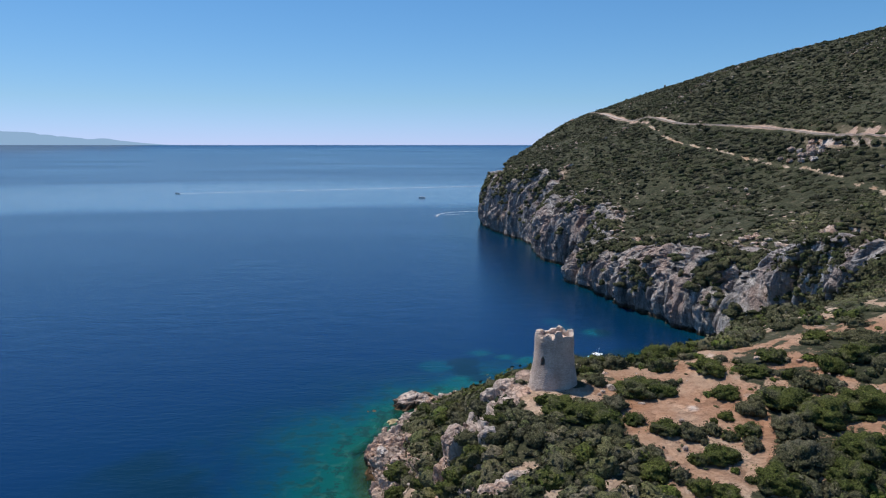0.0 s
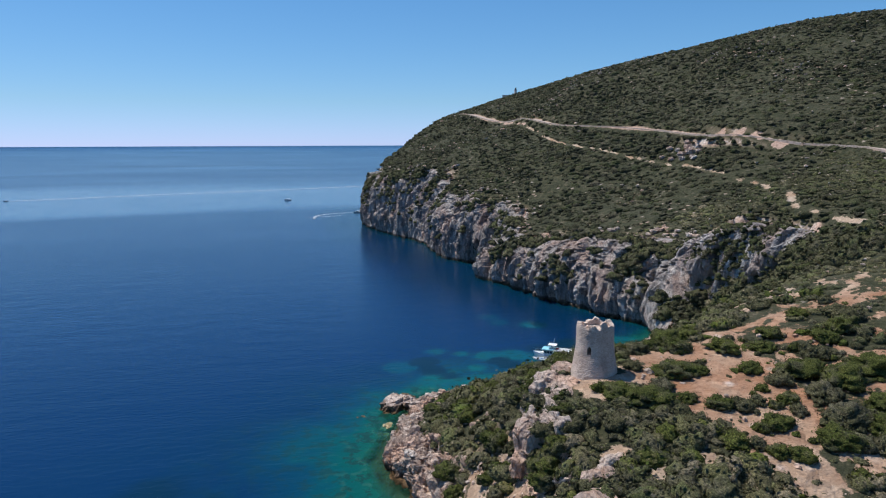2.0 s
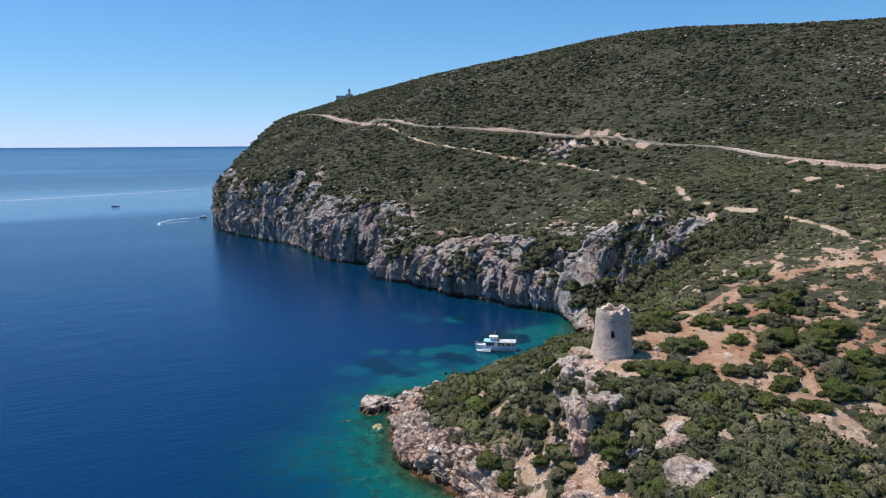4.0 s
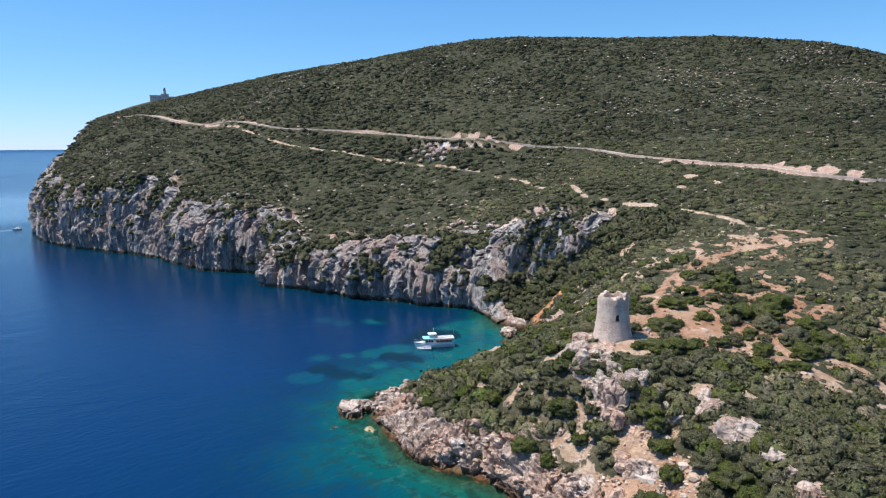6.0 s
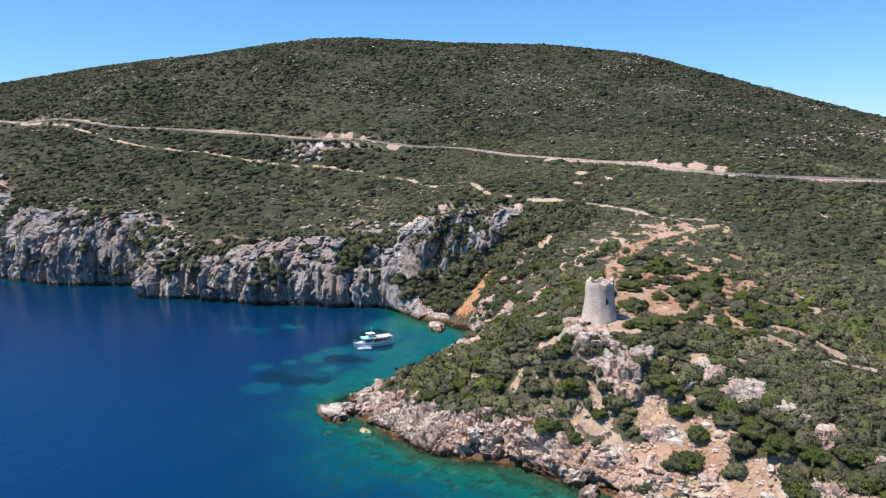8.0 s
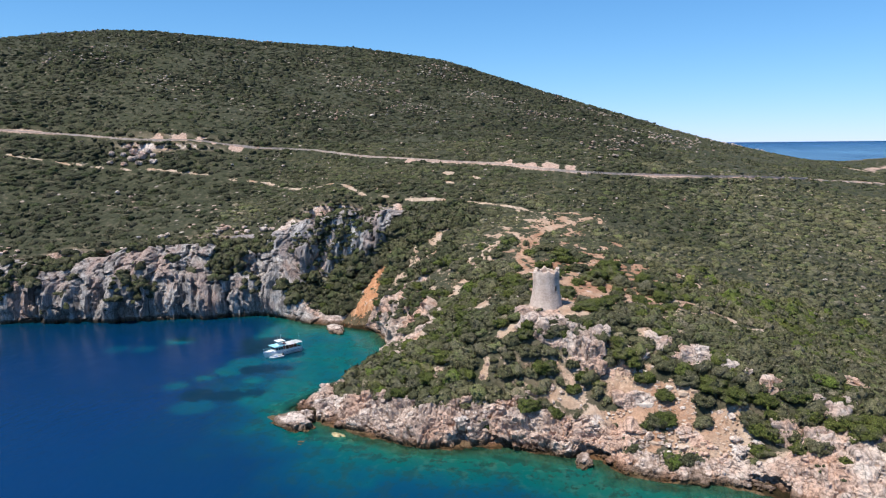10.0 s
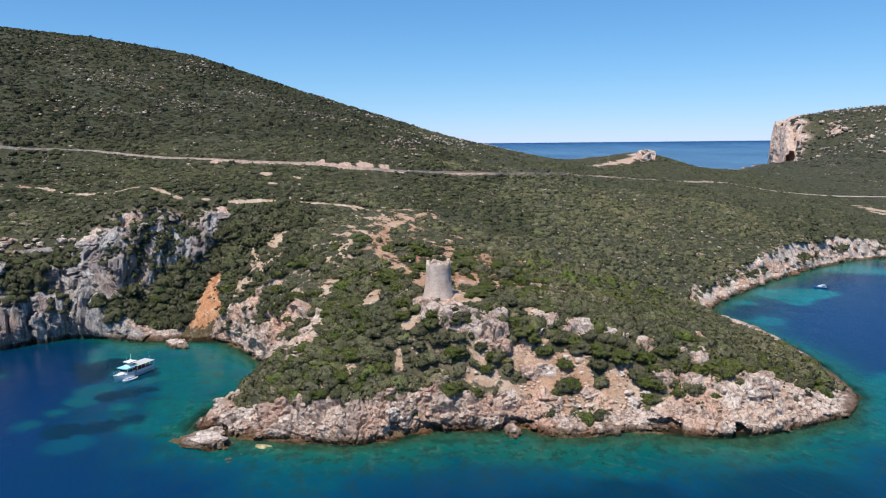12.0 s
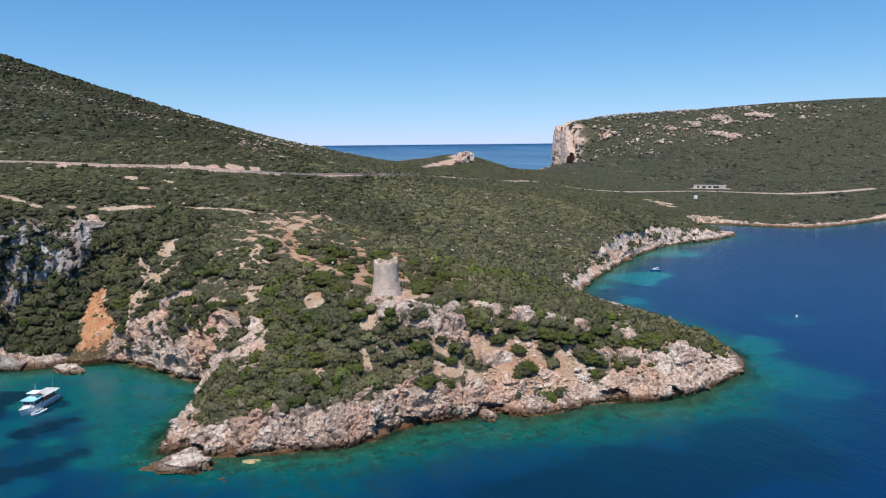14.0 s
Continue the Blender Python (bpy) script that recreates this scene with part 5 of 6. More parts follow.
def stones():
    near = [stone_shape(400 + n, 2) for n in range(8)]
    small = [stone_shape(420 + n, 1) for n in range(6)]
    # broken blocks on the open rock round the watchtower and along its shore
    x, y, rng = sown(-30, 40, 18, 176, 1.15, 77)
    z, d, width, rock, soil, road, crag = lay(x, y)
    c = rng.uniform(0, 1, x.shape)
    ok = (z > 0.2) & (d > 0.5) & (c < 0.40 * crag + np.where(y < 70, 0.12, 0.30) * (rock > 0.5) + np.where(x < 4, 0.40, 0.03) * (soil > 0.4)) & (np.hypot(x - 18.6, y - 114.4) > 4.8)
    size = (0.16 + 0.75 * rng.uniform(0, 1, x.shape) ** 2.2) * (1 + 1.2 * crag * rng.uniform(0, 1, x.shape) ** 3)
    size = np.where(soil > 0.4, (0.35 + 0.9 * rng.uniform(0, 1, x.shape) ** 2) * size, size)
    scatter("broken_rocks", near, np.stack([x, y, z + 0.1], 1)[ok], size[ok] * 1.25, 1.0, ROCK_MAT, "broken pale limestone blocks on the spur", "rocks", 11)
    # tan rubble of the earth slide
    x, y, rng = sown(-20, 7, 74, 106, 0.72, 81)
    z, d, width, rock, soil, road, crag = lay(x, y)
    ok = (z > 1.0) & (soil > 0.3) & (rng.uniform(0, 1, x.shape) < 0.75)
    size = 0.14 + 0.38 * rng.uniform(0, 1, x.shape) ** 2 + 0.8 * (rng.uniform(0, 1, x.shape) > 0.965)
    scatter("slide_rubble", small, np.stack([x, y, z + 0.05], 1)[ok], size[ok], 0.8, RUBBLE_MAT, "loose tan rubble on the earth slide", "rocks", 17)
    # blocks that have come to rest on the shore rocks
    rng = np.random.default_rng(14)
    face = FACES[0][:, 4:-4].reshape(-1, 3)
    pick = rng.choice(len(face), 1100, replace=False)
    pick = pick[face[pick, 2] > 0.6]
    size = 0.22 + 0.75 * rng.uniform(0, 1, len(pick)) ** 2.5
    scatter("shore_blocks", near, face[pick] + (0.1, 0, 0.05), size, 0.8, ROCK_MAT, "pale angular blocks lying on the shore rocks", "rocks", 15)
    # white blocks heaped on the wave-cut ledge under the slide
    x, y, rng = sown(-26, -10, 70, 103, 0.8, 83)
    z, d = lay(x, y)[:2]
    ok = (d > 0.6) & (d < 10) & (rng.uniform(0, 1, x.shape) < 0.85 - 0.05 * d)
    size = 0.22 + 0.75 * rng.uniform(0, 1, x.shape) ** 2.2
    scatter("ledge_blocks", near, np.stack([x, y, np.maximum(z, 0.6) + 0.5 * size], 1)[ok], size[ok], 0.85, ROCK_MAT, "white limestone blocks heaped below the earth slide", "rocks", 19)
    # big white blocks along the spit of the bay
    line = spline(COAST_BAY[10:19], 1.1)
    rng = np.random.default_rng(21)
    inland = np.stack([-np.gradient(line[:, 1]), np.gradient(line[:, 0])], 1)
    inland /= -np.linalg.norm(inland, axis=1)[:, None]
    into = rng.uniform(0.5, 7.0, len(line))
    at = line[:, :2] + inland * into[:, None]
    size = (0.9 + 1.7 * rng.uniform(0, 1, len(line)) ** 2) * (1.15 - 0.05 * into)
    scatter("spit_blocks", near, np.c_[at, np.maximum(0.2, 0.75 * height(at[:, 0], at[:, 1]))], size, 1.25, ROCK_MAT, "big white limestone blocks along the bay's spit", "rocks", 16)
    line = spline(COAST_BAY[2:10], 1.6)
    inland = np.stack([-np.gradient(line[:, 1]), np.gradient(line[:, 0])], 1)
    inland /= -np.linalg.norm(inland, axis=1)[:, None]
    into = rng.uniform(0.0, 6.0, len(line))
    at = line[:, :2] + inland * into[:, None]
    size = 0.8 + 1.9 * rng.uniform(0, 1, len(line)) ** 2
    scatter("bay_blocks", near, np.c_[at, np.maximum(0.2, 0.8 * height(at[:, 0], at[:, 1]))], size, 1.1, ROCK_MAT, "white and pinkish blocks on the bay's far shore", "rocks", 18)
    # white stones in the scrub of the hill, in loose drifts
    x, y, rng = sown(60, 560, -120, 760, 3.0, 78)
    keep = (y < 0.9 * (560 - x) + 340)
    x, y = x[keep], y[keep]
    drift = fbm(flat(x, y, 45.0), 4, 231)
    c = rng.uniform(0, 1, x.shape)
    hit = c < 0.5 * smooth(0.20, 0.42, drift) + 0.02
    x, y = x[hit], y[hit]
    z, d, width, rock, soil, road, crag = lay(x, y)
    ok = (d > width) & (road < 0.1) & ((z > 58) | (rng.uniform(0, 1, x.shape) < 0.22) & (x > 90) & (y > 215))
    size = 0.35 + 0.95 * rng.uniform(0, 1, x.shape) ** 2.5
    scatter("hill_stones", small, np.stack([x, y, z + 0.5 + 0.7 * size], 1)[ok], size[ok], 0.6, ROCK_MAT, "white limestone outcrops among the hill's scrub", "rocks", 12)
    # white rocks along the brow of the sea cliff
    x, y, rng = sown(58, 140, 205, 620, 2.1, 87)
    z, d, width, rock, soil, road, crag = lay(x, y)
    drift = fbm(flat(x, y, 14.0), 3, 261)
    ok = (d > 0.9 * width) & (d < width + 16) & (z > 12) & (rng.uniform(0, 1, x.shape) < 0.75 * smooth(0.0, 0.4, drift) * (1 - smooth(2, 16, d - width)))
    size = 0.5 + 1.3 * rng.uniform(0, 1, x.shape) ** 2
    scatter("brow_rocks", small, np.stack([x, y, z + 0.35 + 0.4 * size], 1)[ok], size[ok], 0.75, ROCK_MAT, "grey white rocks breaking out along the cliff's brow", "rocks", 22)
    # small pale stones that show between the bushes of the saddle
    x, y, rng = sown(20, 214, -60, 256, 3.2, 85)
    drift = fbm(flat(x, y, 18.0), 3, 251)
    hit = rng.uniform(0, 1, x.shape) < 0.10 + 0.5 * smooth(0.1, 0.4, drift)
    x, y = x[hit], y[hit]
    z, d, width, rock, soil, road, crag = lay(x, y)
    ok = (d > width * 1.1) & (road < 0.1) & (np.hypot(x - 18.6, y - 114.4) > 7)
    size = 0.16 + 0.55 * rng.uniform(0, 1, x.shape) ** 3
    scatter("saddle_stones", small, np.stack([x, y, z + np.where(soil > 0.3, 0.05, 0.55 + 0.4 * size)], 1)[ok], size[ok], 0.7, ROCK_MAT, "small pale stones among the saddle's scrub", "rocks", 20)
    # pale outcrops on the far headland
    x, y, rng = sown(560, 1080, -1000, -520, 4.4, 79)
    drift = fbm(flat(x, y, 26.0), 4, 241)
    z, d = lay(x, y)[:2]
    near_blob = head_rock(x, y)
    c = rng.uniform(0, 1, x.shape)
    ok = (c < 0.03 + 0.06 * smooth(0.0, 0.3, drift) + 0.9 * near_blob * smooth(-0.2, 0.08, drift)) & (d > 10) & (z > 30)
    size = 1.4 + 1.5 * rng.uniform(0, 1, x.shape) ** 2 + 3.4 * near_blob * rng.uniform(0, 1, x.shape) ** 2
    scatter("headland_stones", small, np.stack([x, y, z + 2.6], 1)[ok], size[ok], 0.8, ROCK_MAT, "white limestone outcrops on the far headland", "rocks", 13)


stones()


def boulder(name, x, y, z, size, seed, label, mat=ROCK_MAT, squash=(1, 1, 0.7), turn=0.0):
    v, f = ball(4, -2)
    rng = np.random.default_rng(seed)
    off = rng.uniform(0, 40, 3)
    n = np.round(v * 1.4 + rng.uniform(-0.3, 0.3, 3)) / 1.4
    v = v * 0.6 + n * 0.35
    r = 1 + 0.35 * fbm(v * 1.4 + off, 3, seed) + 0.22 * np.abs(fbm(v * 4 + off, 4, seed + 2))
    joint, pick = blocky(v * 2.2 + off, seed)
    r = r + 0.26 * (pick - 0.5) + 0.12 * smooth(0.0, 0.12, joint) - 0.1
    ob = tagged(new(name, mesh_of(name, v * r[:, None] * np.array(squash) * size, f, mat)), label, "rock")
    ob.location, ob.rotation_euler = (x, y, z), (0, 0, turn)
    return ob


# ---- single rocks of the shore ----
WEEDY = bpy.data.materials.new("algae_rock")
WEEDY.use_nodes = True
wn = WEEDY.node_tree
wn.links.new(ramp(wn, noise_tex(wn, coords(wn), 1.5, 4, 0.6), [(0.35, (0.26, 0.19, 0.09)), (0.65, (0.46, 0.37, 0.19))]), wn.nodes["Principled BSDF"].inputs["Base Color"])
boulder("sea_rock", -12.2, 159.5, -0.4, 1.6, 11, "flat ochre rock just breaking the surface", WEEDY, (1.3, 0.9, 0.4), 0.9)
boulder("sea_rock", -14.0, 156.0, -1.4, 1.9, 12, "sunken ochre rock by the point", WEEDY, (1.4, 0.8, 0.5), 0.4)
boulder("sea_rock", -8.6, 171.6, 0.0, 4.3, 1, "long pink grey rock standing off the point", squash=(1.5, 0.85, 0.6), turn=0.9)
boulder("sea_rock", -4.6, 170.2, 0.2, 2.6, 9, "pale broken rock joining the point", squash=(1.2, 0.9, 0.75), turn=0.3)
boulder("sea_rock", -17.5, 166.5, -1.3, 3.0, 8, "low reddish rock awash beside the point", squash=(1.5, 0.8, 0.45), turn=2.0)
boulder("sea_rock", 75.0, 192.0, 0.3, 3.2, 2, "rounded grey rock in the cove's shallows", squash=(1.4, 0.9, 0.6), turn=0.7)
boulder("sea_rock", 84.5, 196.5, 0.9, 2.0, 3, "pale rock beside the foot of the orange landslip")
boulder("shore_boulder", -15.1, 74.0, 4.4, 1.5, 4, "rounded sandy boulder with a flat top")
boulder("shore_boulder", -17.0, 104.5, 0.5, 2.0, 5, "grey boulder at the waterline", squash=(1.4, 0.8, 0.6))
boulder("shore_boulder", -11.5, 84.0, 6.3, 1.6, 6, "orange weathered limestone boulder")
boulder("rock_knob", 446, -159.5, 49.5, 10.5, 7, "bare white limestone knob on the isthmus", squash=(0.85, 1.0, 0.95), turn=0.8)
for n_, (x_, y_, r_) in enumerate(((172, 331, 2.4), (169, 335, 2.0), (174, 337, 1.9), (171, 341, 1.6), (166, 329, 1.5), (176, 330, 1.5), (168, 322, 1.7), (173, 325, 1.4), (164, 336, 1.4), (177, 342, 1.3), (170, 347, 1.6), (163, 343, 1.2))):
    boulder("hill_boulder", x_, y_, float(height(x_, y_)[0]) + 1.1, r_, 30 + n_, "grey white limestone boulder in the hill's scrub", ROCK_MAT, squash=(1.2, 1.0, 0.8), turn=n_ * 1.3)


# ---- limestone outcrops of the spur ----
def outcrop(x, y, wide, tall, seed, turn, sink=0.45):
    """A fractured limestone mass that breaks out of the slope."""
    v, f = ball(5 if wide > 2.4 else 4, -0.55)
    rng = np.random.default_rng(900 + seed)
    off = rng.uniform(0, 60, 3)
    v = v * 0.62 + np.round(v * 1.5 + rng.uniform(-0.3, 0.3, 3)) / 1.5 * 0.38
    p = v * np.array([wide, wide * rng.uniform(0.6, 0.85), tall])
    q = p + 0.5 * np.stack([vnoise(p / 1.6 + off + 19 * k, seed) for k in range(3)], 1)
    lean = q @ np.array([[1, 0, 0.25], [0, 1, 0.1], [-0.3, 0.1, 1]])
    joint, pick = blocky(lean / np.array([1.5, 2.2, 2.6]) + off, seed)
    joint_b, pick_b = blocky(lean / np.array([0.6, 0.8, 0.9]) + off, seed + 9)
    grow = 0.75 + 0.42 * pick + 0.16 * smooth(0.0, 0.10, joint) + 0.12 * pick_b + 0.06 * smooth(0.0, 0.12, joint_b) + 0.20 * fbm(p / 2.2 + off, 3, seed)
    me = mesh_of("limestone_outcrop", p * grow[:, None], f, ROCK_MAT)
    give(me, "tone", 0.5 * pick + 0.3 * pick_b)
    ob = tagged(new("limestone_outcrop", me), "fractured white limestone outcrop in the spur's scrub" if wide < 3 else "big white limestone mass breaking out of the slope", "rock", "outcrops of the spur")
    ob.location, ob.rotation_euler = (x, y, float(surface(np.array([x]), np.array([y]))[0]) - sink * tall), (rng.uniform(-0.15, 0.15), rng.uniform(-0.15, 0.15), turn)


# below the watchtower: x, y, half width, half height, turn
TOWER_ROCKS = [(5.2, 107.1, 2.2, 3.2, 0.5), (3.4, 103.0, 3.4, 4.6, 0.4), (6.2, 101.0, 2.4, 3.0, 1.9), (0.4, 101.2, 2.0, 2.0, 0.7), (-3.1, 97.3, 2.0, 1.5, 0.2), (-4.2, 93.2, 3.0, 2.6, 1.4), (11.0, 117.0, 2.8, 2.2, 2.3), (11.2, 111.0, 2.6, 1.8, 1.2), (14.8, 120.0, 2.2, 1.9, 0.4), (8.2, 114.6, 1.8, 1.6, 0.9), (-2.5, 111.5, 1.1, 1.0, 0.0)]
RIM_ROCKS = [(10.0, 89.6, 1.9, 1.4, 0.3), (6.9, 86.6, 3.2, 2.0, 1.2), (4.4, 80.6, 3.8, 2.2, 1.5), (1.4, 74.2, 2.8, 1.9, 1.3), (-0.6, 70.6, 1.8, 1.5, 0.8), (-3.9, 66.0, 2.6, 2.3, 1.1), (-7.6, 59.2, 2.3, 2.0, 0.6), (-10.4, 56.0, 2.8, 2.2, 1.0), (-13.2, 65.0, 3.2, 3.0, 1.4)]
END_ROCKS = [(-16.0, 59.6, 3.6, 2.6, 1.3), (-20.4, 46.8, 4.0, 2.6, 1.5), (-15.0, 22.0, 2.8, 1.6, 0.9), (-8.1, 52.8, 1.9, 1.2, 0.2), (-16.5, 41.0, 2.6, 1.8, 1.2)]
for n_, (x_, y_, w_, h_, a_) in enumerate(TOWER_ROCKS + RIM_ROCKS + END_ROCKS):
    outcrop(x_, y_, w_, h_, n_, a_)


# ---- the watchtower ----
def masonry_material():
    m, t, b = material("lime_masonry", 0.92, 0.2)
    at = coords(t)
    stones = t.nodes.new("ShaderNodeTexVoronoi")
    stones.inputs["Scale"].default_value = 2.9
    t.links.new(stretched(t, at, 1, 1, 1.9), stones.inputs["Vector"])
    big = noise_tex(t, stretched(t, at, 1, 1, 0.6), 0.45, 5, 0.6)
    fine = noise_tex(t, at, 6.0, 5, 0.65)
    col = ramp(t, big, [(0.32, (0.50, 0.39, 0.325)), (0.50, (0.68, 0.545, 0.46)), (0.68, (0.79, 0.665, 0.575))])
    tone = ramp(t, stones.outputs["Color"], [(0.0, (0.70, 0.67, 0.64)), (1.0, (1.0, 1.0, 1.0))])
    col = mix(t, 0.65, col, tone, "MULTIPLY")
    course = node(t, "ShaderNodeTexWave", Scale=0.36, Distortion=4.5, Detail=4.0)
    course.bands_direction = "Z"
    t.links.new(at, course.inputs["Vector"])
    col = mix(t, 0.15, col, ramp(t, course.outputs["Fac"], [(0.0, (0.74, 0.71, 0.69)), (0.45, (1, 1, 1))]), "MULTIPLY")
    joint = ramp(t, stones.outputs["Distance"], [(0.0, (1, 1, 1)), (0.55, (0.95, 0.94, 0.93)), (0.8, (0.72, 0.69, 0.66))])
    col = mix(t, 0.5, col, joint, "MULTIPLY")
    t.links.new(mix(t, 0.4, col, ramp(t, fine, [(0.3, (0.6, 0.57, 0.54)), (0.7, (1, 1, 1))]), "MULTIPLY"), b.inputs["Base Color"])
    bump(t, b, maths(t, "ADD", fine, maths(t, "MULTIPLY", stones.outputs["Distance"], -1.2)), 0.8, 0.07)
    return m


MASONRY = masonry_material()
TOWER_AT, TOWER_FOOT = (18.6, 114.4), 24.6


def plain(name, colour, rough=0.6, spec=0.3, wear=0.15, metal=0.0):
    m, t, b = material(name, rough, spec)
    at = coords(t)
    n = noise_tex(t, at, 3.0, 4, 0.6)
    t.links.new(mix(t, wear, colour, ramp(t, n, [(0.3, tuple(0.55 * c for c in colour)), (0.7, colour)])), b.inputs["Base Color"])
    b.inputs["Metallic"].default_value = metal
    return m


def rim(a):
    """Height of the ruined wall head over the terrace, by angle in degrees."""
    h = 0.42 + 0.16 * math.sin(a * 0.09 + 1.0) + 0.22 * noise.noise((a * 0.07, 2.0, 0.0)) + 0.18 * noise.noise((a * 0.31, 7.0, 0.0))
    for at, wide, tall in ((-86, 12, 1.1), (-118, 8, 0.25), (-168, 9, 0.35), (60, 14, 0.45), (12, 12, 0.35)):
        off = abs((a - at + 180) % 360 - 180)
        h += tall if off < wide * 0.55 else tall * max(0.0, 1 - (off - wide * 0.55) / (wide * 0.5))
    for at, wide, deep in ((-142, 9, 0.5), (-104, 4, 0.3), (110, 16, 0.3)):
        off = abs((a - at + 180) % 360 - 180)
        h -= deep * max(0.0, 1 - (off / wide) ** 4)
    return max(h, 0.08)


def watchtower():
    root = tagged(new("watchtower"), "round ruined coastal watchtower of pale stone with a broken top", "tower")
    root.location = (*TOWER_AT, TOWER_FOOT)
    high = 8.9
    prof = [(-1.5, 4.55), (0, 4.20), (1.2, 3.98), (2.6, 3.74), (4.0, 3.52), (5.2, 3.38), (6.2, 3.31), (high, 3.27), (11.5, 3.25)]
    n_a, step_z = 144, 0.2
    win_a, win_lo, win_hi, win_half = -132.0, 4.5, 5.9, 0.42

    def radius(z):
        return float(np.interp(z, [p[0] for p in prof], [p[1] for p in prof]))

    def worn(a, z, r):
        c, s = math.cos(radians(a)), math.sin(radians(a))
        p = Vector((c * r, s * r, z))
        return r + 0.05 * noise.noise(p * 0.9) + 0.03 * noise.noise(p * 2.7) - 0.08 * max(0, noise.noise(p * 0.5 + Vector((9, 0, 0))))

    angles = [360.0 * k / n_a for k in range(n_a)]
    levels = [-1.5 + step_z * k for k in range(int((high + 1.5) / step_z) + 1)]
    bm = bmesh.new()
    grid = []
    for a in angles:
        col = []
        for z in levels:
            r = worn(a, z, radius(z))
            col.append(bm.verts.new((r * math.cos(radians(a)), r * math.sin(radians(a)), z)))
        grid.append(col)
    half_deg = math.degrees(win_half / 3.6)
    hole = []
    for k in range(n_a):
        mid = (angles[k] + 180.0 / n_a - win_a + 180) % 360 - 180
        for j in range(len(levels) - 1):
            z = levels[j] + step_z / 2
            arch = win_hi - 0.35 * (mid / half_deg) ** 2
            if abs(mid) < half_deg and win_lo < z < arch:
                hole.append((k, j))
                continue
            bm.faces.new((grid[k][j], grid[(k + 1) % n_a][j], grid[(k + 1) % n_a][j + 1], grid[k][j + 1]))
    part("wall", bm, MASONRY, root, shade=True)
    # deep window opening
    bm = bmesh.new()
    taken = set(hole)
    for k, j in hole:
        c = [(angles[k], levels[j]), (angles[k] + 360 / n_a, levels[j]), (angles[k] + 360 / n_a, levels[j + 1]), (angles[k], levels[j + 1])]
        out = [Vector((worn(a, z, radius(z)) * math.cos(radians(a)), worn(a, z, radius(z)) * math.sin(radians(a)), z)) for a, z in c]
        deep = [Vector((0.5 * math.cos(radians(win_a)), 0.5 * math.sin(radians(win_a)), z)) + 2.6 * (Vector((math.cos(radians(a)), math.sin(radians(a)), 0)) - Vector((math.cos(radians(win_a)), math.sin(radians(win_a)), 0))) for a, z in c]
        bm.faces.new([bm.verts.new(v) for v in deep])
        for (i0, i1), nb in (((0, 1), (k, j - 1)), ((1, 2), (k + 1, j)), ((2, 3), (k, j + 1)), ((3, 0), (k - 1, j))):
            if nb not in taken:
                bm.faces.new([bm.verts.new(v) for v in (out[i0], out[i1], deep[i1], deep[i0])])
    part("window_recess", bm, MASONRY, root, "deep dark window opening with an arched head")
    # broken parapet
    bm = bmesh.new()
    rings = [[], [], [], []]
    for a in angles:
        h = rim(a if a < 180 else a - 360)
        c, s = math.cos(radians(a)), math.sin(radians(a))
        r0, r1 = worn(a, high, radius(high)), worn(a, high + h, radius(high + h)) - 0.08
        for ring, (r, z) in zip(rings, ((r0, high - 0.01), (r1, high + h), (r1 - 0.75 - 0.15 * noise.noise((a * 0.1, 0, 3)), high + h * 0.92), (2.45, high - 0.45))):
            ring.append(bm.verts.new((r * c, r * s, z)))
    for lo, hi in zip(rings, rings[1:]):
        for k in range(n_a):
            bm.faces.new((lo[k], lo[(k + 1) % n_a], hi[(k + 1) % n_a], hi[k]))
    part("parapet", bm, MASONRY, root, "broken stone parapet with uneven teeth")
    # terrace inside the parapet, and rubble on it
    bm = bmesh.new()
    centre = bm.verts.new((0, 0, high - 0.35))
    ring = [bm.verts.new((2.6 * math.cos(radians(a)), 2.6 * math.sin(radians(a)), high - 0.4 + 0.1 * noise.noise((a, 1, 1)))) for a in angles]
    for k in range(n_a):
        bm.faces.new((centre, ring[k], ring[(k + 1) % n_a]))
    part("terrace", bm, MASONRY, root)
    for k, (a, r, z, size) in enumerate(((-88, 2.8, 9.9, 0.5), (-120, 2.8, 9.4, 0.38), (60, 2.7, 9.5, 0.4), (15, 2.7, 9.4, 0.35), (-20, 1.4, 8.7, 0.4), (150, 1.2, 8.7, 0.45))):
        v, f = stone_shape(500 + k, 2)
        ob = new("loose_stone", mesh_of("loose_stone", v * size, f, MASONRY))
        ob.parent, ob.location = root, (r * math.cos(radians(a)), r * math.sin(radians(a)), z)
    # ring of string course and footing
    bm = bmesh.new()
    for k in range(n_a):
        a0, a1 = angles[k], angles[k] + 360 / n_a
        quad = []
        for a, r, z in ((a0, 4.62, -1.4), (a1, 4.62, -1.4), (a1, 4.22, 0.75), (a0, 4.22, 0.75)):
            rr = r + 0.18 * noise.noise((math.cos(radians(a)) * 5, math.sin(radians(a)) * 5, z))
            quad.append(bm.verts.new((rr * math.cos(radians(a)), rr * math.sin(radians(a)), z + 0.25 * noise.noise((math.cos(radians(a)) * 3, math.sin(radians(a)) * 3, 8)))))
        bm.faces.new(quad)
    bmesh.ops.remove_doubles(bm, verts=bm.verts, dist=0.001)
    part("footing", bm, MASONRY, root, "spreading rubble footing")


watchtower()

# ---- boats ----
HULL_WHITE = plain("boat_white", (0.78, 0.79, 0.78), 0.35, 0.5, 0.2)
ROOF_WHITE = plain("canopy_white", (0.82, 0.82, 0.80), 0.5, 0.4, 0.1)
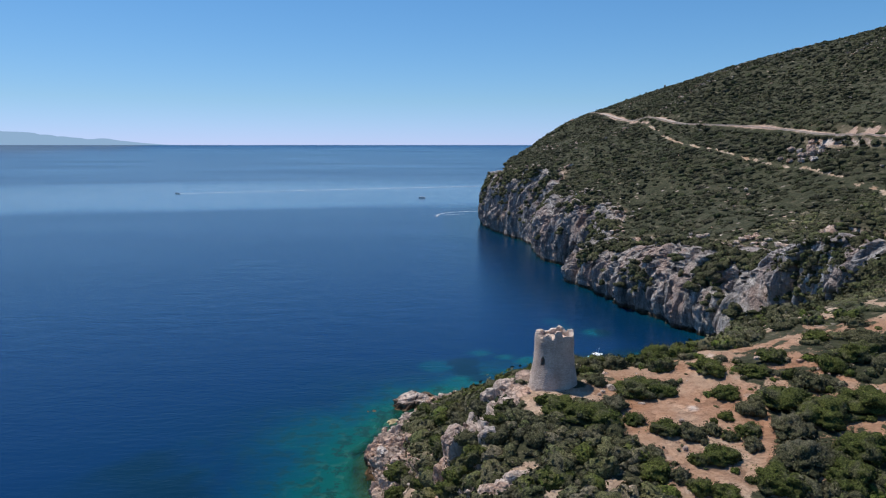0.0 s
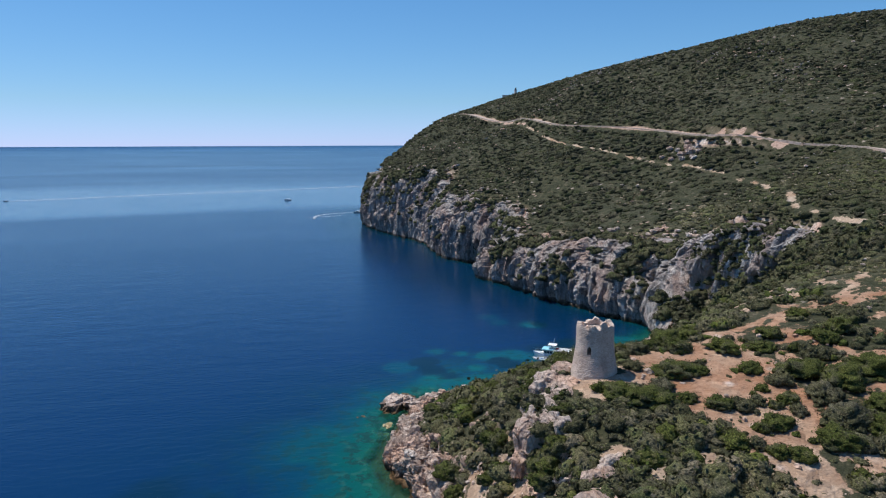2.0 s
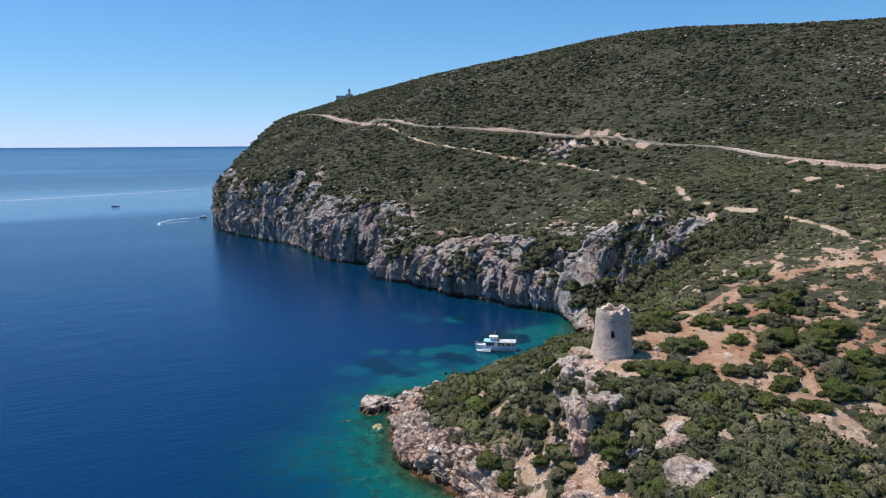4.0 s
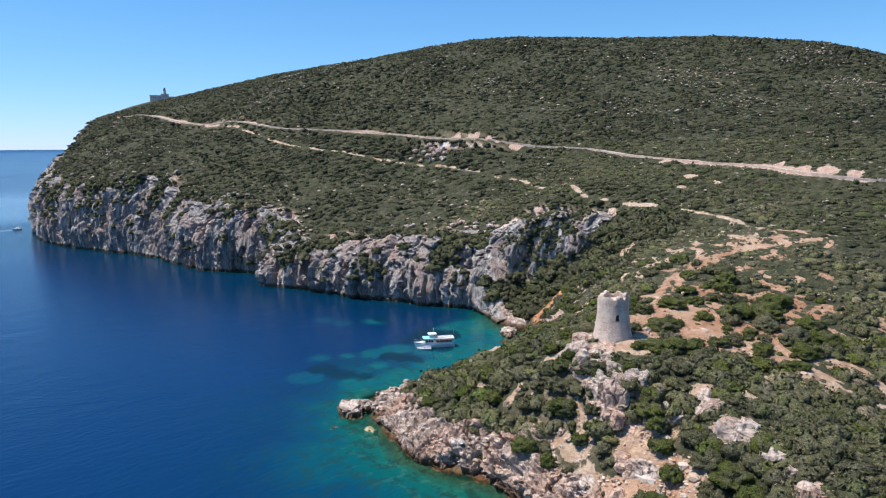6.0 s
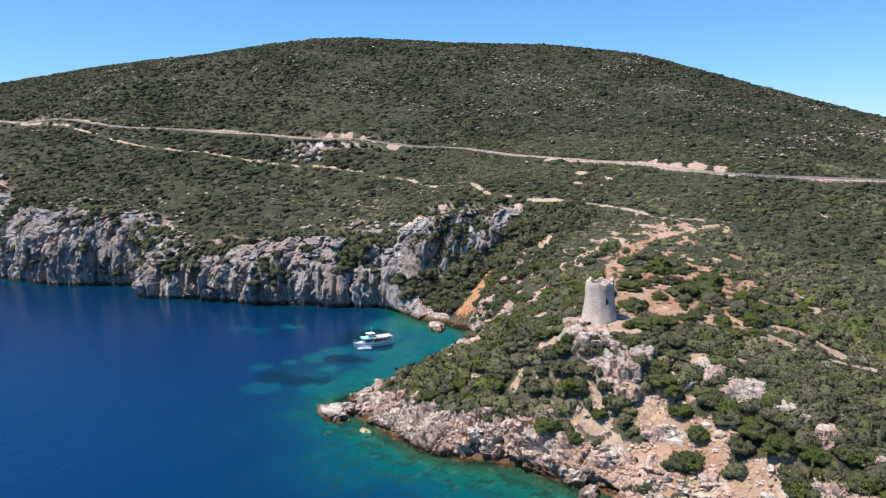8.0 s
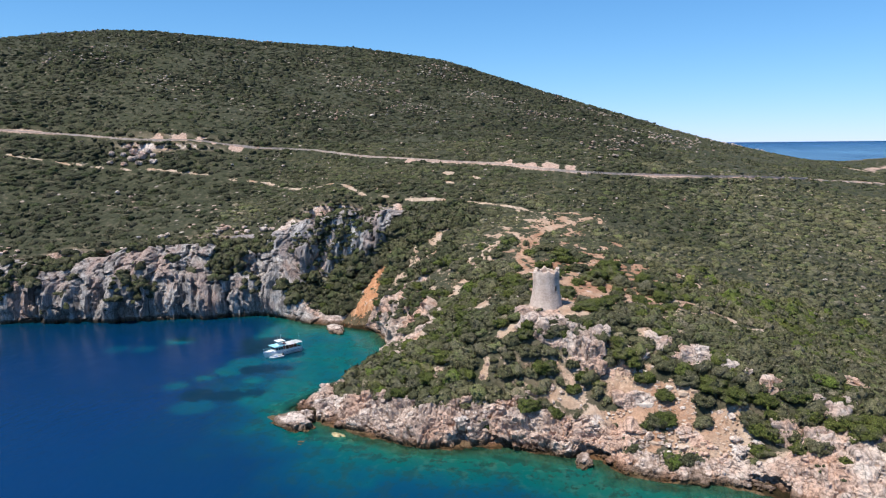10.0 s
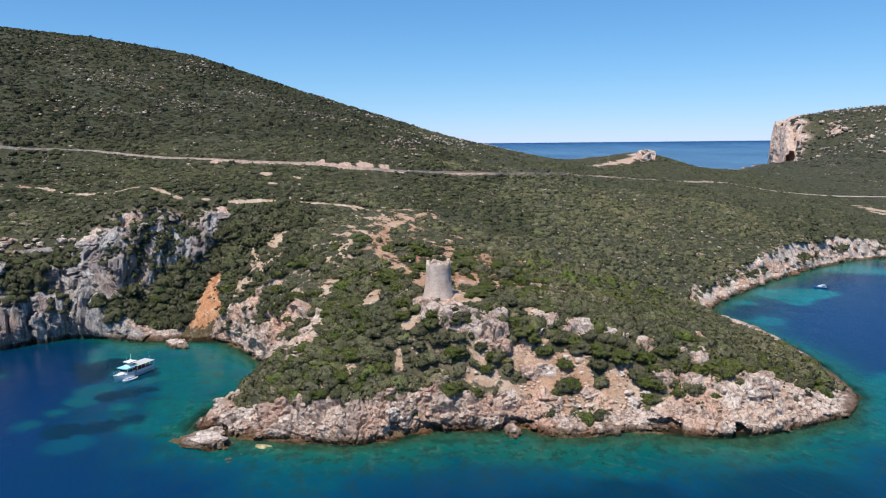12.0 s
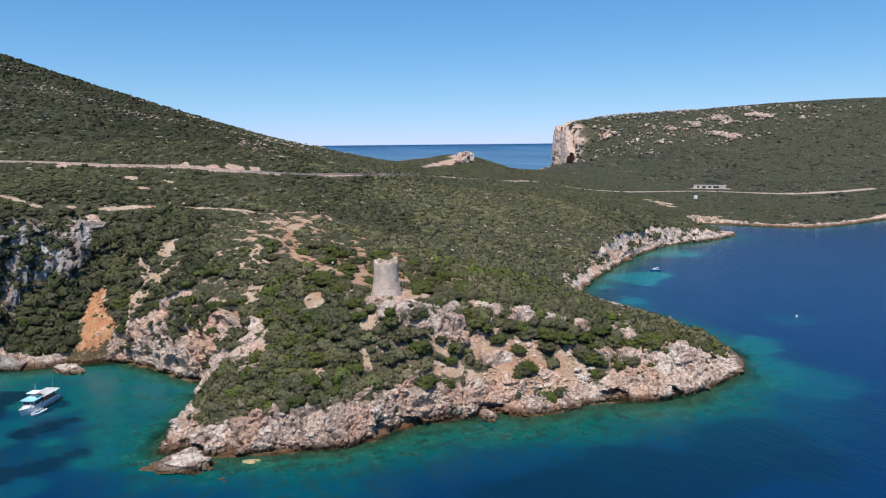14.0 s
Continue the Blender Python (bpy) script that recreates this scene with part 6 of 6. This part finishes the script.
ROOF_BLUE = plain("deck_light_blue", (0.30, 0.62, 0.72), 0.45, 0.4, 0.1)
DARK_GLASS = plain("dark_window", (0.03, 0.04, 0.05), 0.1, 0.6, 0.0)
WOOD = plain("varnished_wood", (0.25, 0.10, 0.05), 0.4, 0.4, 0.4)
BLUE_PAINT = plain("blue_paint", (0.03, 0.14, 0.40), 0.4, 0.4, 0.1)
RED_CLOTH = plain("red_cloth", (0.5, 0.03, 0.03), 0.8, 0.2, 0.1)
STEEL = plain("steel_tube", (0.6, 0.6, 0.6), 0.3, 0.5, 0.1, 0.9)
GREY_RUBBER = plain("grey_rubber", (0.55, 0.57, 0.58), 0.6, 0.3, 0.2)


def hull(length, beam, sheer, bow_rise, draft=0.5, n=18, inner=0.0):
    """A boat's shell along +x (bow), its waterline at z = 0; returns the bmesh and the deck line."""
    bm = bmesh.new()
    rows, deck = [], []
    for k in range(n + 1):
        u = k / n
        x = (u - 0.5) * length
        w = beam / 2 * (0.86 + 0.14 * min(1, u * 3)) * (1 - max(0, (u - 0.55) / 0.45) ** 2.2 * 0.97)
        top = sheer + bow_rise * max(0, u - 0.3) ** 2 / 0.49
        ring = []
        for s in (-1, 1):
            pts = [(s * w * 0.12, -draft), (s * w * 0.72, -draft * 0.55), (s * w * 0.93, top * 0.35), (s * w, top)]
            ring.append([bm.verts.new((x + (0.35 * z if u > 0.9 else 0), y, z)) for y, z in pts])
        rows.append(ring)
        deck.append((x + (0.35 * top if u > 0.9 else 0), w, top))
    for r0, r1 in zip(rows, rows[1:]):
        for s, side in enumerate((0, 1)):
            for j in range(3):
                q = (r0[side][j], r1[side][j], r1[side][j + 1], r0[side][j + 1])
                bm.faces.new(q if s else q[::-1])
        bm.faces.new((r0[0][0], r0[1][0], r1[1][0], r1[0][0]))
    bm.faces.new((*rows[0][0], *rows[0][1][::-1]))
    return bm, deck


def deck_sheet(deck, drop=0.12, margin=0.06):
    bm = bmesh.new()
    prev = None
    for x, w, z in deck:
        pair = [bm.verts.new((x, s * max(w - margin, 0.01), z - drop)) for s in (-1, 1)]
        if prev:
            bm.faces.new((prev[0], pair[0], pair[1], prev[1]))
        prev = pair
    return bm


def box(x0, x1, y0, y1, z0, z1, bevel=0.04, taper=0.0):
    bm = bmesh.new()
    bmesh.ops.create_cube(bm, size=1, matrix=Matrix.LocRotScale(((x0 + x1) / 2, (y0 + y1) / 2, (z0 + z1) / 2), None, (x1 - x0, y1 - y0, z1 - z0)))
    if taper:
        for v in bm.verts:
            if v.co.z > (z0 + z1) / 2:
                v.co.x += taper * (1 if v.co.x < (x0 + x1) / 2 else -1)
                v.co.y *= 1 - 0.25 * taper
    if bevel:
        bmesh.ops.bevel(bm, geom=bm.edges[:], offset=bevel, segments=2, affect="EDGES", profile=0.6)
    return bm


def tube(a, b, r=0.025, seg=6):
    bm = bmesh.new()
    a, b = Vector(a), Vector(b)
    m = Matrix.Translation((a + b) / 2) @ (b - a).to_track_quat("Z", "Y").to_matrix().to_4x4()
    bmesh.ops.create_cone(bm, cap_ends=True, segments=seg, radius1=r, radius2=r, depth=(b - a).length, matrix=m)
    return bm


def tour_boat():
    root = tagged(new("tour_boat"), "white two-deck excursion boat at anchor with a pale blue cabin roof", "boat")
    root.matrix_basis = pose(45.9, 199.0, 0, 0, 0, 146) @ Matrix.Scale(1.04, 4)
    bm, deck = hull(12.2, 4.0, 1.15, 0.75)
    h = part("hull", bm, HULL_WHITE, root, shade=True)
    part("deck", deck_sheet(deck), HULL_WHITE, root, "white painted deck")
    for s in (-1, 1):
        bm = bmesh.new()
        prev = None
        for x, w, z in deck:
            ring = [bm.verts.new((x, s * (w + o), z + dz)) for o, dz in ((0.05, -0.22), (0.05, -0.14), (-0.02, -0.14))]
            if prev:
                for j in range(2):
                    bm.faces.new((prev[j], ring[j], ring[j + 1], prev[j + 1]))
            prev = ring
        part("rubbing_strake", bm, BLUE_PAINT, h)
    # low trunk forward, the wheelhouse behind it, then the open saloon under the awning
    part("trunk", box(3.0, 4.6, -0.95, 0.95, 1.2, 1.85, 0.1, 0.2), HULL_WHITE, root)
    cabin = part("cabin", box(0.4, 3.4, -1.5, 1.5, 1.0, 2.95, 0.08, 0.3), HULL_WHITE, root)
    for s in (-1, 1):
        for k in range(3):
            part("window", box(0.75 + 0.82 * k, 1.42 + 0.82 * k, s * 1.44 - 0.05, s * 1.44 + 0.05, 1.85, 2.6, 0.02), DARK_GLASS, cabin)
    for y in (-0.92, 0.0, 0.92):
        part("windscreen", box(3.12, 3.26, y - 0.42, y + 0.42, 1.9, 2.6, 0.02), DARK_GLASS, cabin)
    part("cabin_roof", box(0.2, 3.9, -1.75, 1.75, 2.95, 3.1, 0.05), ROOF_BLUE, root, "pale blue cabin roof")
    part("flybridge", box(0.3, 1.9, -0.95, 0.95, 3.1, 3.6, 0.1, 0.15), HULL_WHITE, root)
    part("bridge_roof", box(-0.4, 2.2, -1.25, 1.25, 4.25, 4.36, 0.04), ROOF_WHITE, root)
    for x in (-0.2, 1.9):
        for y in (-1.05, 1.05):
            part("post", tube((x, y, 3.05), (x, y, 4.3)), STEEL, root)
    # dark shaded saloon sides with white sills
    for s in (-1, 1):
        part("bulwark", box(-5.6, 0.5, s * 1.82 - 0.05, s * 1.82 + 0.05, 1.0, 1.75, 0.03), HULL_WHITE, root)
    bm = bmesh.new()
    rows = []
    for k in range(9):
        x = -6.0 + 6.3 * k / 8
        rows.append([bm.verts.new((x, y, 3.05 - 0.10 * (y / 1.9) ** 2 - 0.03 * math.sin(k * 2.6))) for y in np.linspace(-1.95, 1.95, 7)])
    for r0, r1 in zip(rows, rows[1:]):
        for j in range(6):
            bm.faces.new((r0[j], r1[j], r1[j + 1], r0[j + 1]))
    bmesh.ops.solidify(bm, geom=bm.faces[:], thickness=0.06)
    part("awning", bm, ROOF_WHITE, root, "long white awning")
    for x in (-5.8, -4.3, -2.8, -1.3, 0.1):
        for y in (-1.8, 1.8):
            part("post", tube((x, y, 1.0), (x, y, 2.97), 0.05), HULL_WHITE, root)
    for x in (-5.0, -4.0, -3.0, -2.0, -1.0):
        for s in (-1, 1):
            bench = part("bench", box(x - 0.25, x + 0.25, s * 1.0 - 0.6, s * 1.0 + 0.6, 1.0, 1.45, 0.03), WOOD, root)
            part("backrest", box(x - 0.25, x - 0.17, s * 1.0 - 0.6, s * 1.0 + 0.6, 1.45, 1.95, 0.02), WOOD, bench)
    for s in (-1, 1):
        pts = [(x, s * (w - 0.08), z) for x, w, z in deck if x > 2.6]
        for k, (a, b) in enumerate(zip(pts, pts[1:])):
            part("rail", tube((a[0], a[1], a[2] + 0.75), (b[0], b[1], b[2] + 0.75), 0.02), STEEL, root)
            part("stanchion", tube(a, (a[0], a[1], a[2] + 0.75), 0.02), STEEL, root)
    part("mast", tube((0.6, 0, 4.3), (0.4, 0, 6.2), 0.05), HULL_WHITE, root)
    for x, y in ((1.7, 0.8), (1.4, -0.7), (-5.9, 0.0)):
        part("aerial", tube((x, y, 3.0), (x - 0.1, y, 5.4), 0.02), STEEL, root)
    part("lifebuoy", box(0.1, 0.25, 0.9, 1.4, 2.0, 2.5, 0.06), RED_CLOTH, root, "red lifebuoy on the cabin")
    part("roof_cover", box(-0.9, -0.2, -0.5, 0.5, 3.08, 3.3, 0.05), RED_CLOTH, root, "folded red cover behind the bridge")


def dinghy(x, y, turn, size, label, tubes=HULL_WHITE):
    root = tagged(new("dinghy"), label, "boat")
    root.matrix_basis = pose(x, y, 0.0, 0, 0, turn) @ Matrix.Scale(size, 4)
    bm, deck = hull(4.4, 1.7, 0.45, 0.2, 0.25, 12)
    part("hull", bm, tubes, root, shade=True)
    part("floor", deck_sheet(deck, 0.28, 0.25), GREY_RUBBER, root)
    for s in (-1, 1):
        bm = bmesh.new()
        prev = None
        for px, w, z in deck:
            ring = [bm.verts.new((px, s * w + 0.2 * math.cos(a), z + 0.2 * math.sin(a))) for a in np.linspace(0, 2 * math.pi, 7)[:-1]]
            if prev:
                for j in range(6):
                    bm.faces.new((prev[j], ring[j], ring[(j + 1) % 6], prev[(j + 1) % 6]))
            prev = ring
        part("side_tube", bm, tubes, root, shade=True)
    motor = part("outboard_motor", box(-2.6, -2.2, -0.2, 0.2, 0.1, 0.95, 0.08), DARK_GLASS, root)
    part("shaft", tube((-2.45, 0, -0.4), (-2.45, 0, 0.2), 0.06), STEEL, motor)
    part("seat", box(-0.3, 0.1, -0.6, 0.6, 0.35, 0.6, 0.04), BLUE_PAINT, root)
    return root


def motor_boat(x, y, turn, size, label, colour=HULL_WHITE):
    root = tagged(new("motor_boat"), label, "boat")
    root.matrix_basis = pose(x, y, 0.0, 0, 0, turn) @ Matrix.Scale(size, 4)
    bm, deck = hull(7.0, 2.4, 0.8, 0.4, 0.35, 14)
    part("hull", bm, colour, root, shade=True)
    part("deck", deck_sheet(deck, 0.1), HULL_WHITE, root)
    cab = part("cabin", box(-0.6, 1.6, -0.85, 0.85, 0.7, 1.6, 0.08, 0.3), HULL_WHITE, root)
    part("windscreen", box(1.2, 1.36, -0.7, 0.7, 1.1, 1.5, 0.02), DARK_GLASS, cab)
    part("awning", box(-2.4, -0.2, -1.0, 1.0, 1.85, 1.92, 0.02), ROOF_WHITE, root)
    for px in (-2.3, -0.4):
        for s in (-0.9, 0.9):
            part("post", tube((px, s, 0.7), (px, s, 1.87)), STEEL, root)
    part("outboard_motor", box(-3.8, -3.3, -0.25, 0.25, 0.2, 1.2, 0.08), DARK_GLASS, root)
    return root


tour_boat()
dinghy(41.1, 198.9, 146, 1.0, "small white tender lying beside the excursion boat")
motor_boat(108.5, -76, 60, 0.75, "small dark-hulled motor boat moored over sand in the bay", BLUE_PAINT)
motor_boat(38, 694, 200, 1.0, "white motor boat close under the headland")
motor_boat(-26, 873, 170, 1.1, "small white boat far out on the sea")
motor_boat(-358, 950, 190, 0.8, "white speedboat running with a long wake")


def foam():
    m, t, b = material("foam", 0.9, 0.2)
    b.inputs["Base Color"].default_value = (0.75, 0.80, 0.85, 1)
    clear = t.nodes.new("ShaderNodeBsdfTransparent")
    both = t.nodes.new("ShaderNodeMixShader")
    n = noise_tex(t, stretched(t, coords(t), 0.5, 1, 1), 0.22, 4, 0.7)
    t.links.new(maths(t, "MULTIPLY", ramp(t, n, [(0.30, (0.15, 0.15, 0.15)), (0.55, (1, 1, 1))]), attr(t, "thick")), both.inputs[0])
    t.links.new(clear.outputs[0], both.inputs[1])
    t.links.new(b.outputs[0], both.inputs[2])
    t.links.new(both.outputs[0], t.nodes["Material Output"].inputs["Surface"])
    return m


FOAM = foam()


def wake(points, wide, label, fade=True):
    line = spline(points, 8.0)
    tan = np.gradient(line, axis=0)
    tan /= np.linalg.norm(tan, axis=1)[:, None]
    u = np.linspace(0, 1, len(line))
    half = wide * (0.35 + 0.65 * u)[:, None]
    side = np.stack([-tan[:, 1], tan[:, 0]], 1)
    p = np.stack([line - side * half, line, line + side * half], 1).reshape(-1, 2)
    i = np.arange(len(p)).reshape(-1, 3)
    f = np.vstack([np.stack([i[:-1, a], i[1:, a], i[1:, a + 1], i[:-1, a + 1]], 1) for a in (0, 1)])
    me = mesh_of("wake", np.c_[p, np.full(len(p), 0.12)], f, FOAM)
    give(me, "thick", (np.array([0.0, 1.0, 0.0])[None] * (1.3 - (0.9 * u if fade else 0 * u))[:, None]).ravel())
    tagged(new("boat_wake", me), label, "wake", kind="structure")


wake([(-355, 950), (-300, 975), (-220, 1010), (-120, 1050), (0, 1100), (120, 1160)], 7, "thin white wake of a speedboat")
wake([(34, 693), (20, 692), (6, 682), (-4, 664), (-6, 640)], 2.4, "curved pale wake under the headland")
wake([(20, 668), (4, 660), (-14, 655)], 1.8, "faint wake crossing under the headland")


def buoy(x, y):
    root = tagged(new("mooring_buoy"), "small white mooring buoy on the water", "buoy")
    root.location = (x, y, 0)
    bm = bmesh.new()
    bmesh.ops.create_uvsphere(bm, u_segments=16, v_segments=10, radius=0.4)
    part("float", bm, HULL_WHITE, root, shade=True)
    part("pole", tube((0, 0, 0.3), (0, 0, 1.0), 0.05), STEEL, root)


buoy(10, -49)

# ---- roads ----
def asphalt():
    m, t, b = material("worn_asphalt", 0.9, 0.25)
    n = noise_tex(t, coords(t), 0.5, 5, 0.6)
    t.links.new(ramp(t, n, [(0.3, (0.36, 0.30, 0.255)), (0.7, (0.50, 0.425, 0.36))]), b.inputs["Base Color"])
    return m


ASPHALT = asphalt()


def road_strip(name, line, half, label, lift=0.25):
    p = line[:, :2]
    z = land(p[:, 0], p[:, 1])
    z = np.convolve(np.pad(z, 3, "edge"), np.ones(7) / 7, "valid") + lift
    tan = np.gradient(p, axis=0)
    tan /= np.linalg.norm(tan, axis=1)[:, None]
    side = np.stack([-tan[:, 1], tan[:, 0]], 1)
    rows = [np.c_[p + side * o, z + dz] for o, dz in ((-half - 0.05, -1.0), (-half, 0.0), (0, 0.06), (half, 0.0), (half + 0.05, -1.0))]
    v = np.stack(rows, 1).reshape(-1, 3)
    i = np.arange(len(v)).reshape(-1, 5)
    f = np.vstack([np.stack([i[:-1, a], i[1:, a], i[1:, a + 1], i[:-1, a + 1]], 1) for a in range(4)])
    tagged(new(name, mesh_of(name, v, f, ASPHALT)), label, "road", kind="structure")
    return p, z, side


P_, Z_, S_ = road_strip("road", ROAD, 2.6, "narrow pale asphalt road cut into the hillside")
road_strip("road", ROAD_ON, 2.6, "narrow asphalt road along the low isthmus")


def low_wall(p, z, side, half):
    """A low stone wall on the seaward edge of the road."""
    out = p - side * half if land(*(p[5] - side[5] * 8)) < land(*(p[5] + side[5] * 8)) else p + side * half
    rag = 0.25 * fbm(flat(p[:, 0], p[:, 1], 4.0), 2, 301)
    rows = [np.c_[out - side * 0.25, z - 1.2], np.c_[out - side * 0.25, z + 0.55 + rag], np.c_[out + side * 0.25, z + 0.55 + rag], np.c_[out + side * 0.25, z - 1.2]]
    v = np.stack(rows, 1).reshape(-1, 3)
    i = np.arange(len(v)).reshape(-1, 4)
    f = np.vstack([np.stack([i[:-1, a], i[1:, a], i[1:, a + 1], i[:-1, a + 1]], 1) for a in range(3)])
    tagged(new("road_wall", mesh_of("road_wall", v, f, MASONRY)), "low pale stone wall along the road's edge", "wall", kind="structure")


low_wall(P_, Z_, S_, 3.0)

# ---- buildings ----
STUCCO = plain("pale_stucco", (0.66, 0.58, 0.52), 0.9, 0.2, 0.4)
ROOF_GREY = plain("grey_roof", (0.30, 0.28, 0.27), 0.9, 0.2, 0.4)


def lighthouse(x, y, z):
    root = tagged(new("lighthouse"), "long pale lighthouse building with a short round lantern tower", "lighthouse")
    root.matrix_basis = pose(x, y, z, 0, 0, -20) @ Matrix.Scale(0.78, 4)
    for k, (x0, x1, h) in enumerate(((-22, -2, 10), (-2, 12, 13), (12, 30, 8))):
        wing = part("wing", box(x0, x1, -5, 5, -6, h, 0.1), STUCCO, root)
        part("roof", box(x0 - 0.4, x1 + 0.4, -5.4, 5.4, h, h + 0.6, 0.05), ROOF_GREY, wing)
        for j in range(int((x1 - x0) / 4)):
            part("window", box(x0 + 1.5 + 4 * j, x0 + 2.8 + 4 * j, -5.08, -4.9, h - 4.5, h - 2.4, 0), DARK_GLASS, wing)
    bm = bmesh.new()
    bmesh.ops.create_cone(bm, cap_ends=True, segments=20, radius1=3.0, radius2=2.6, depth=16, matrix=Matrix.Translation((5, 0, 13)))
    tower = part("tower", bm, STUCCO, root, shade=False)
    bm = bmesh.new()
    bmesh.ops.create_cone(bm, cap_ends=True, segments=20, radius1=3.3, radius2=3.3, depth=0.7, matrix=Matrix.Translation((5, 0, 21)))
    part("gallery", bm, ROOF_GREY, tower)
    bm = bmesh.new()
    bmesh.ops.create_cone(bm, cap_ends=True, segments=12, radius1=1.7, radius2=1.7, depth=3, matrix=Matrix.Translation((5, 0, 22.8)))
    part("lantern", bm, DARK_GLASS, tower, "glazed lantern room")
    bm = bmesh.new()
    bmesh.ops.create_cone(bm, cap_ends=True, segments=12, radius1=1.9, radius2=0.2, depth=1.6, matrix=Matrix.Translation((5, 0, 25.1)))
    part("dome", bm, ROOF_GREY, tower)


lighthouse(336, 1105, float(height(336, 1105)[0]) - 3)


def roadside_shelter(x, y):
    z = float(height(x, y)[0])
    root = tagged(new("roadside_building"), "low stone building with dark openings beside the road", "building")
    root.matrix_basis = pose(x, y, z, 0, 0, 40)
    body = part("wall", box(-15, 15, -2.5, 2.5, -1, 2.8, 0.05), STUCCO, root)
    # flat dark panels stand in for the shade inside the openings
    for x0, wide in ((-9, 5.5), (-1.5, 2.6), (3.5, 3.5), (9.5, 2.0)):
        for s in (-1, 1):
            part("opening", box(x0, x0 + wide, s * 2.5 - 0.06, s * 2.5 + 0.06, 0.4, 2.1, 0), DARK_GLASS, body)
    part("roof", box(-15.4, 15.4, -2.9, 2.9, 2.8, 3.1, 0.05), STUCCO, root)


roadside_shelter(338, -379)


def tank(x, y):
    root = tagged(new("water_tank"), "round white water tank in the scrub", "tank")
    root.location = (x, y, float(height(x, y)[0]))
    bm = bmesh.new()
    bmesh.ops.create_cone(bm, cap_ends=True, segments=28, radius1=1.7, radius2=1.7, depth=2.8, matrix=Matrix.Translation((0, 0, 1.2)))
    part("drum", bm, ROOF_WHITE, root, shade=False)
    bm = bmesh.new()
    bmesh.ops.create_cone(bm, cap_ends=True, segments=28, radius1=1.8, radius2=0.2, depth=0.5, matrix=Matrix.Translation((0, 0, 2.85)))
    part("lid", bm, ROOF_WHITE, root)


tank(304, -322)


def far_coast():
    """Hazy hills on the other side of the gulf, at the rim of the sea."""
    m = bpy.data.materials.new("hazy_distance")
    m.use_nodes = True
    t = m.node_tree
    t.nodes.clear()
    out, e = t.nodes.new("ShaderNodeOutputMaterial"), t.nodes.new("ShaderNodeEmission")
    # an even pale blue glow gives these hills their haze
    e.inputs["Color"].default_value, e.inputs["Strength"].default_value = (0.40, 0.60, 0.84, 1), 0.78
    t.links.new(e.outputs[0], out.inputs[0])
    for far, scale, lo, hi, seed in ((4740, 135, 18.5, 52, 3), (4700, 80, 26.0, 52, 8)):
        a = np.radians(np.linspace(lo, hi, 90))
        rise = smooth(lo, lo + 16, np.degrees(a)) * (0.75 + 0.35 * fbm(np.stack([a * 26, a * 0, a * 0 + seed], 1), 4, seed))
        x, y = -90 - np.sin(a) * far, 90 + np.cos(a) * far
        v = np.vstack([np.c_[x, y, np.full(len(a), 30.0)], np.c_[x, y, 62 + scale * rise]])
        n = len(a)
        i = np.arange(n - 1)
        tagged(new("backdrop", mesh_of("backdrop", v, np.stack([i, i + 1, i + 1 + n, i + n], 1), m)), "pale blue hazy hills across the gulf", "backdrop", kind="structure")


far_coast()
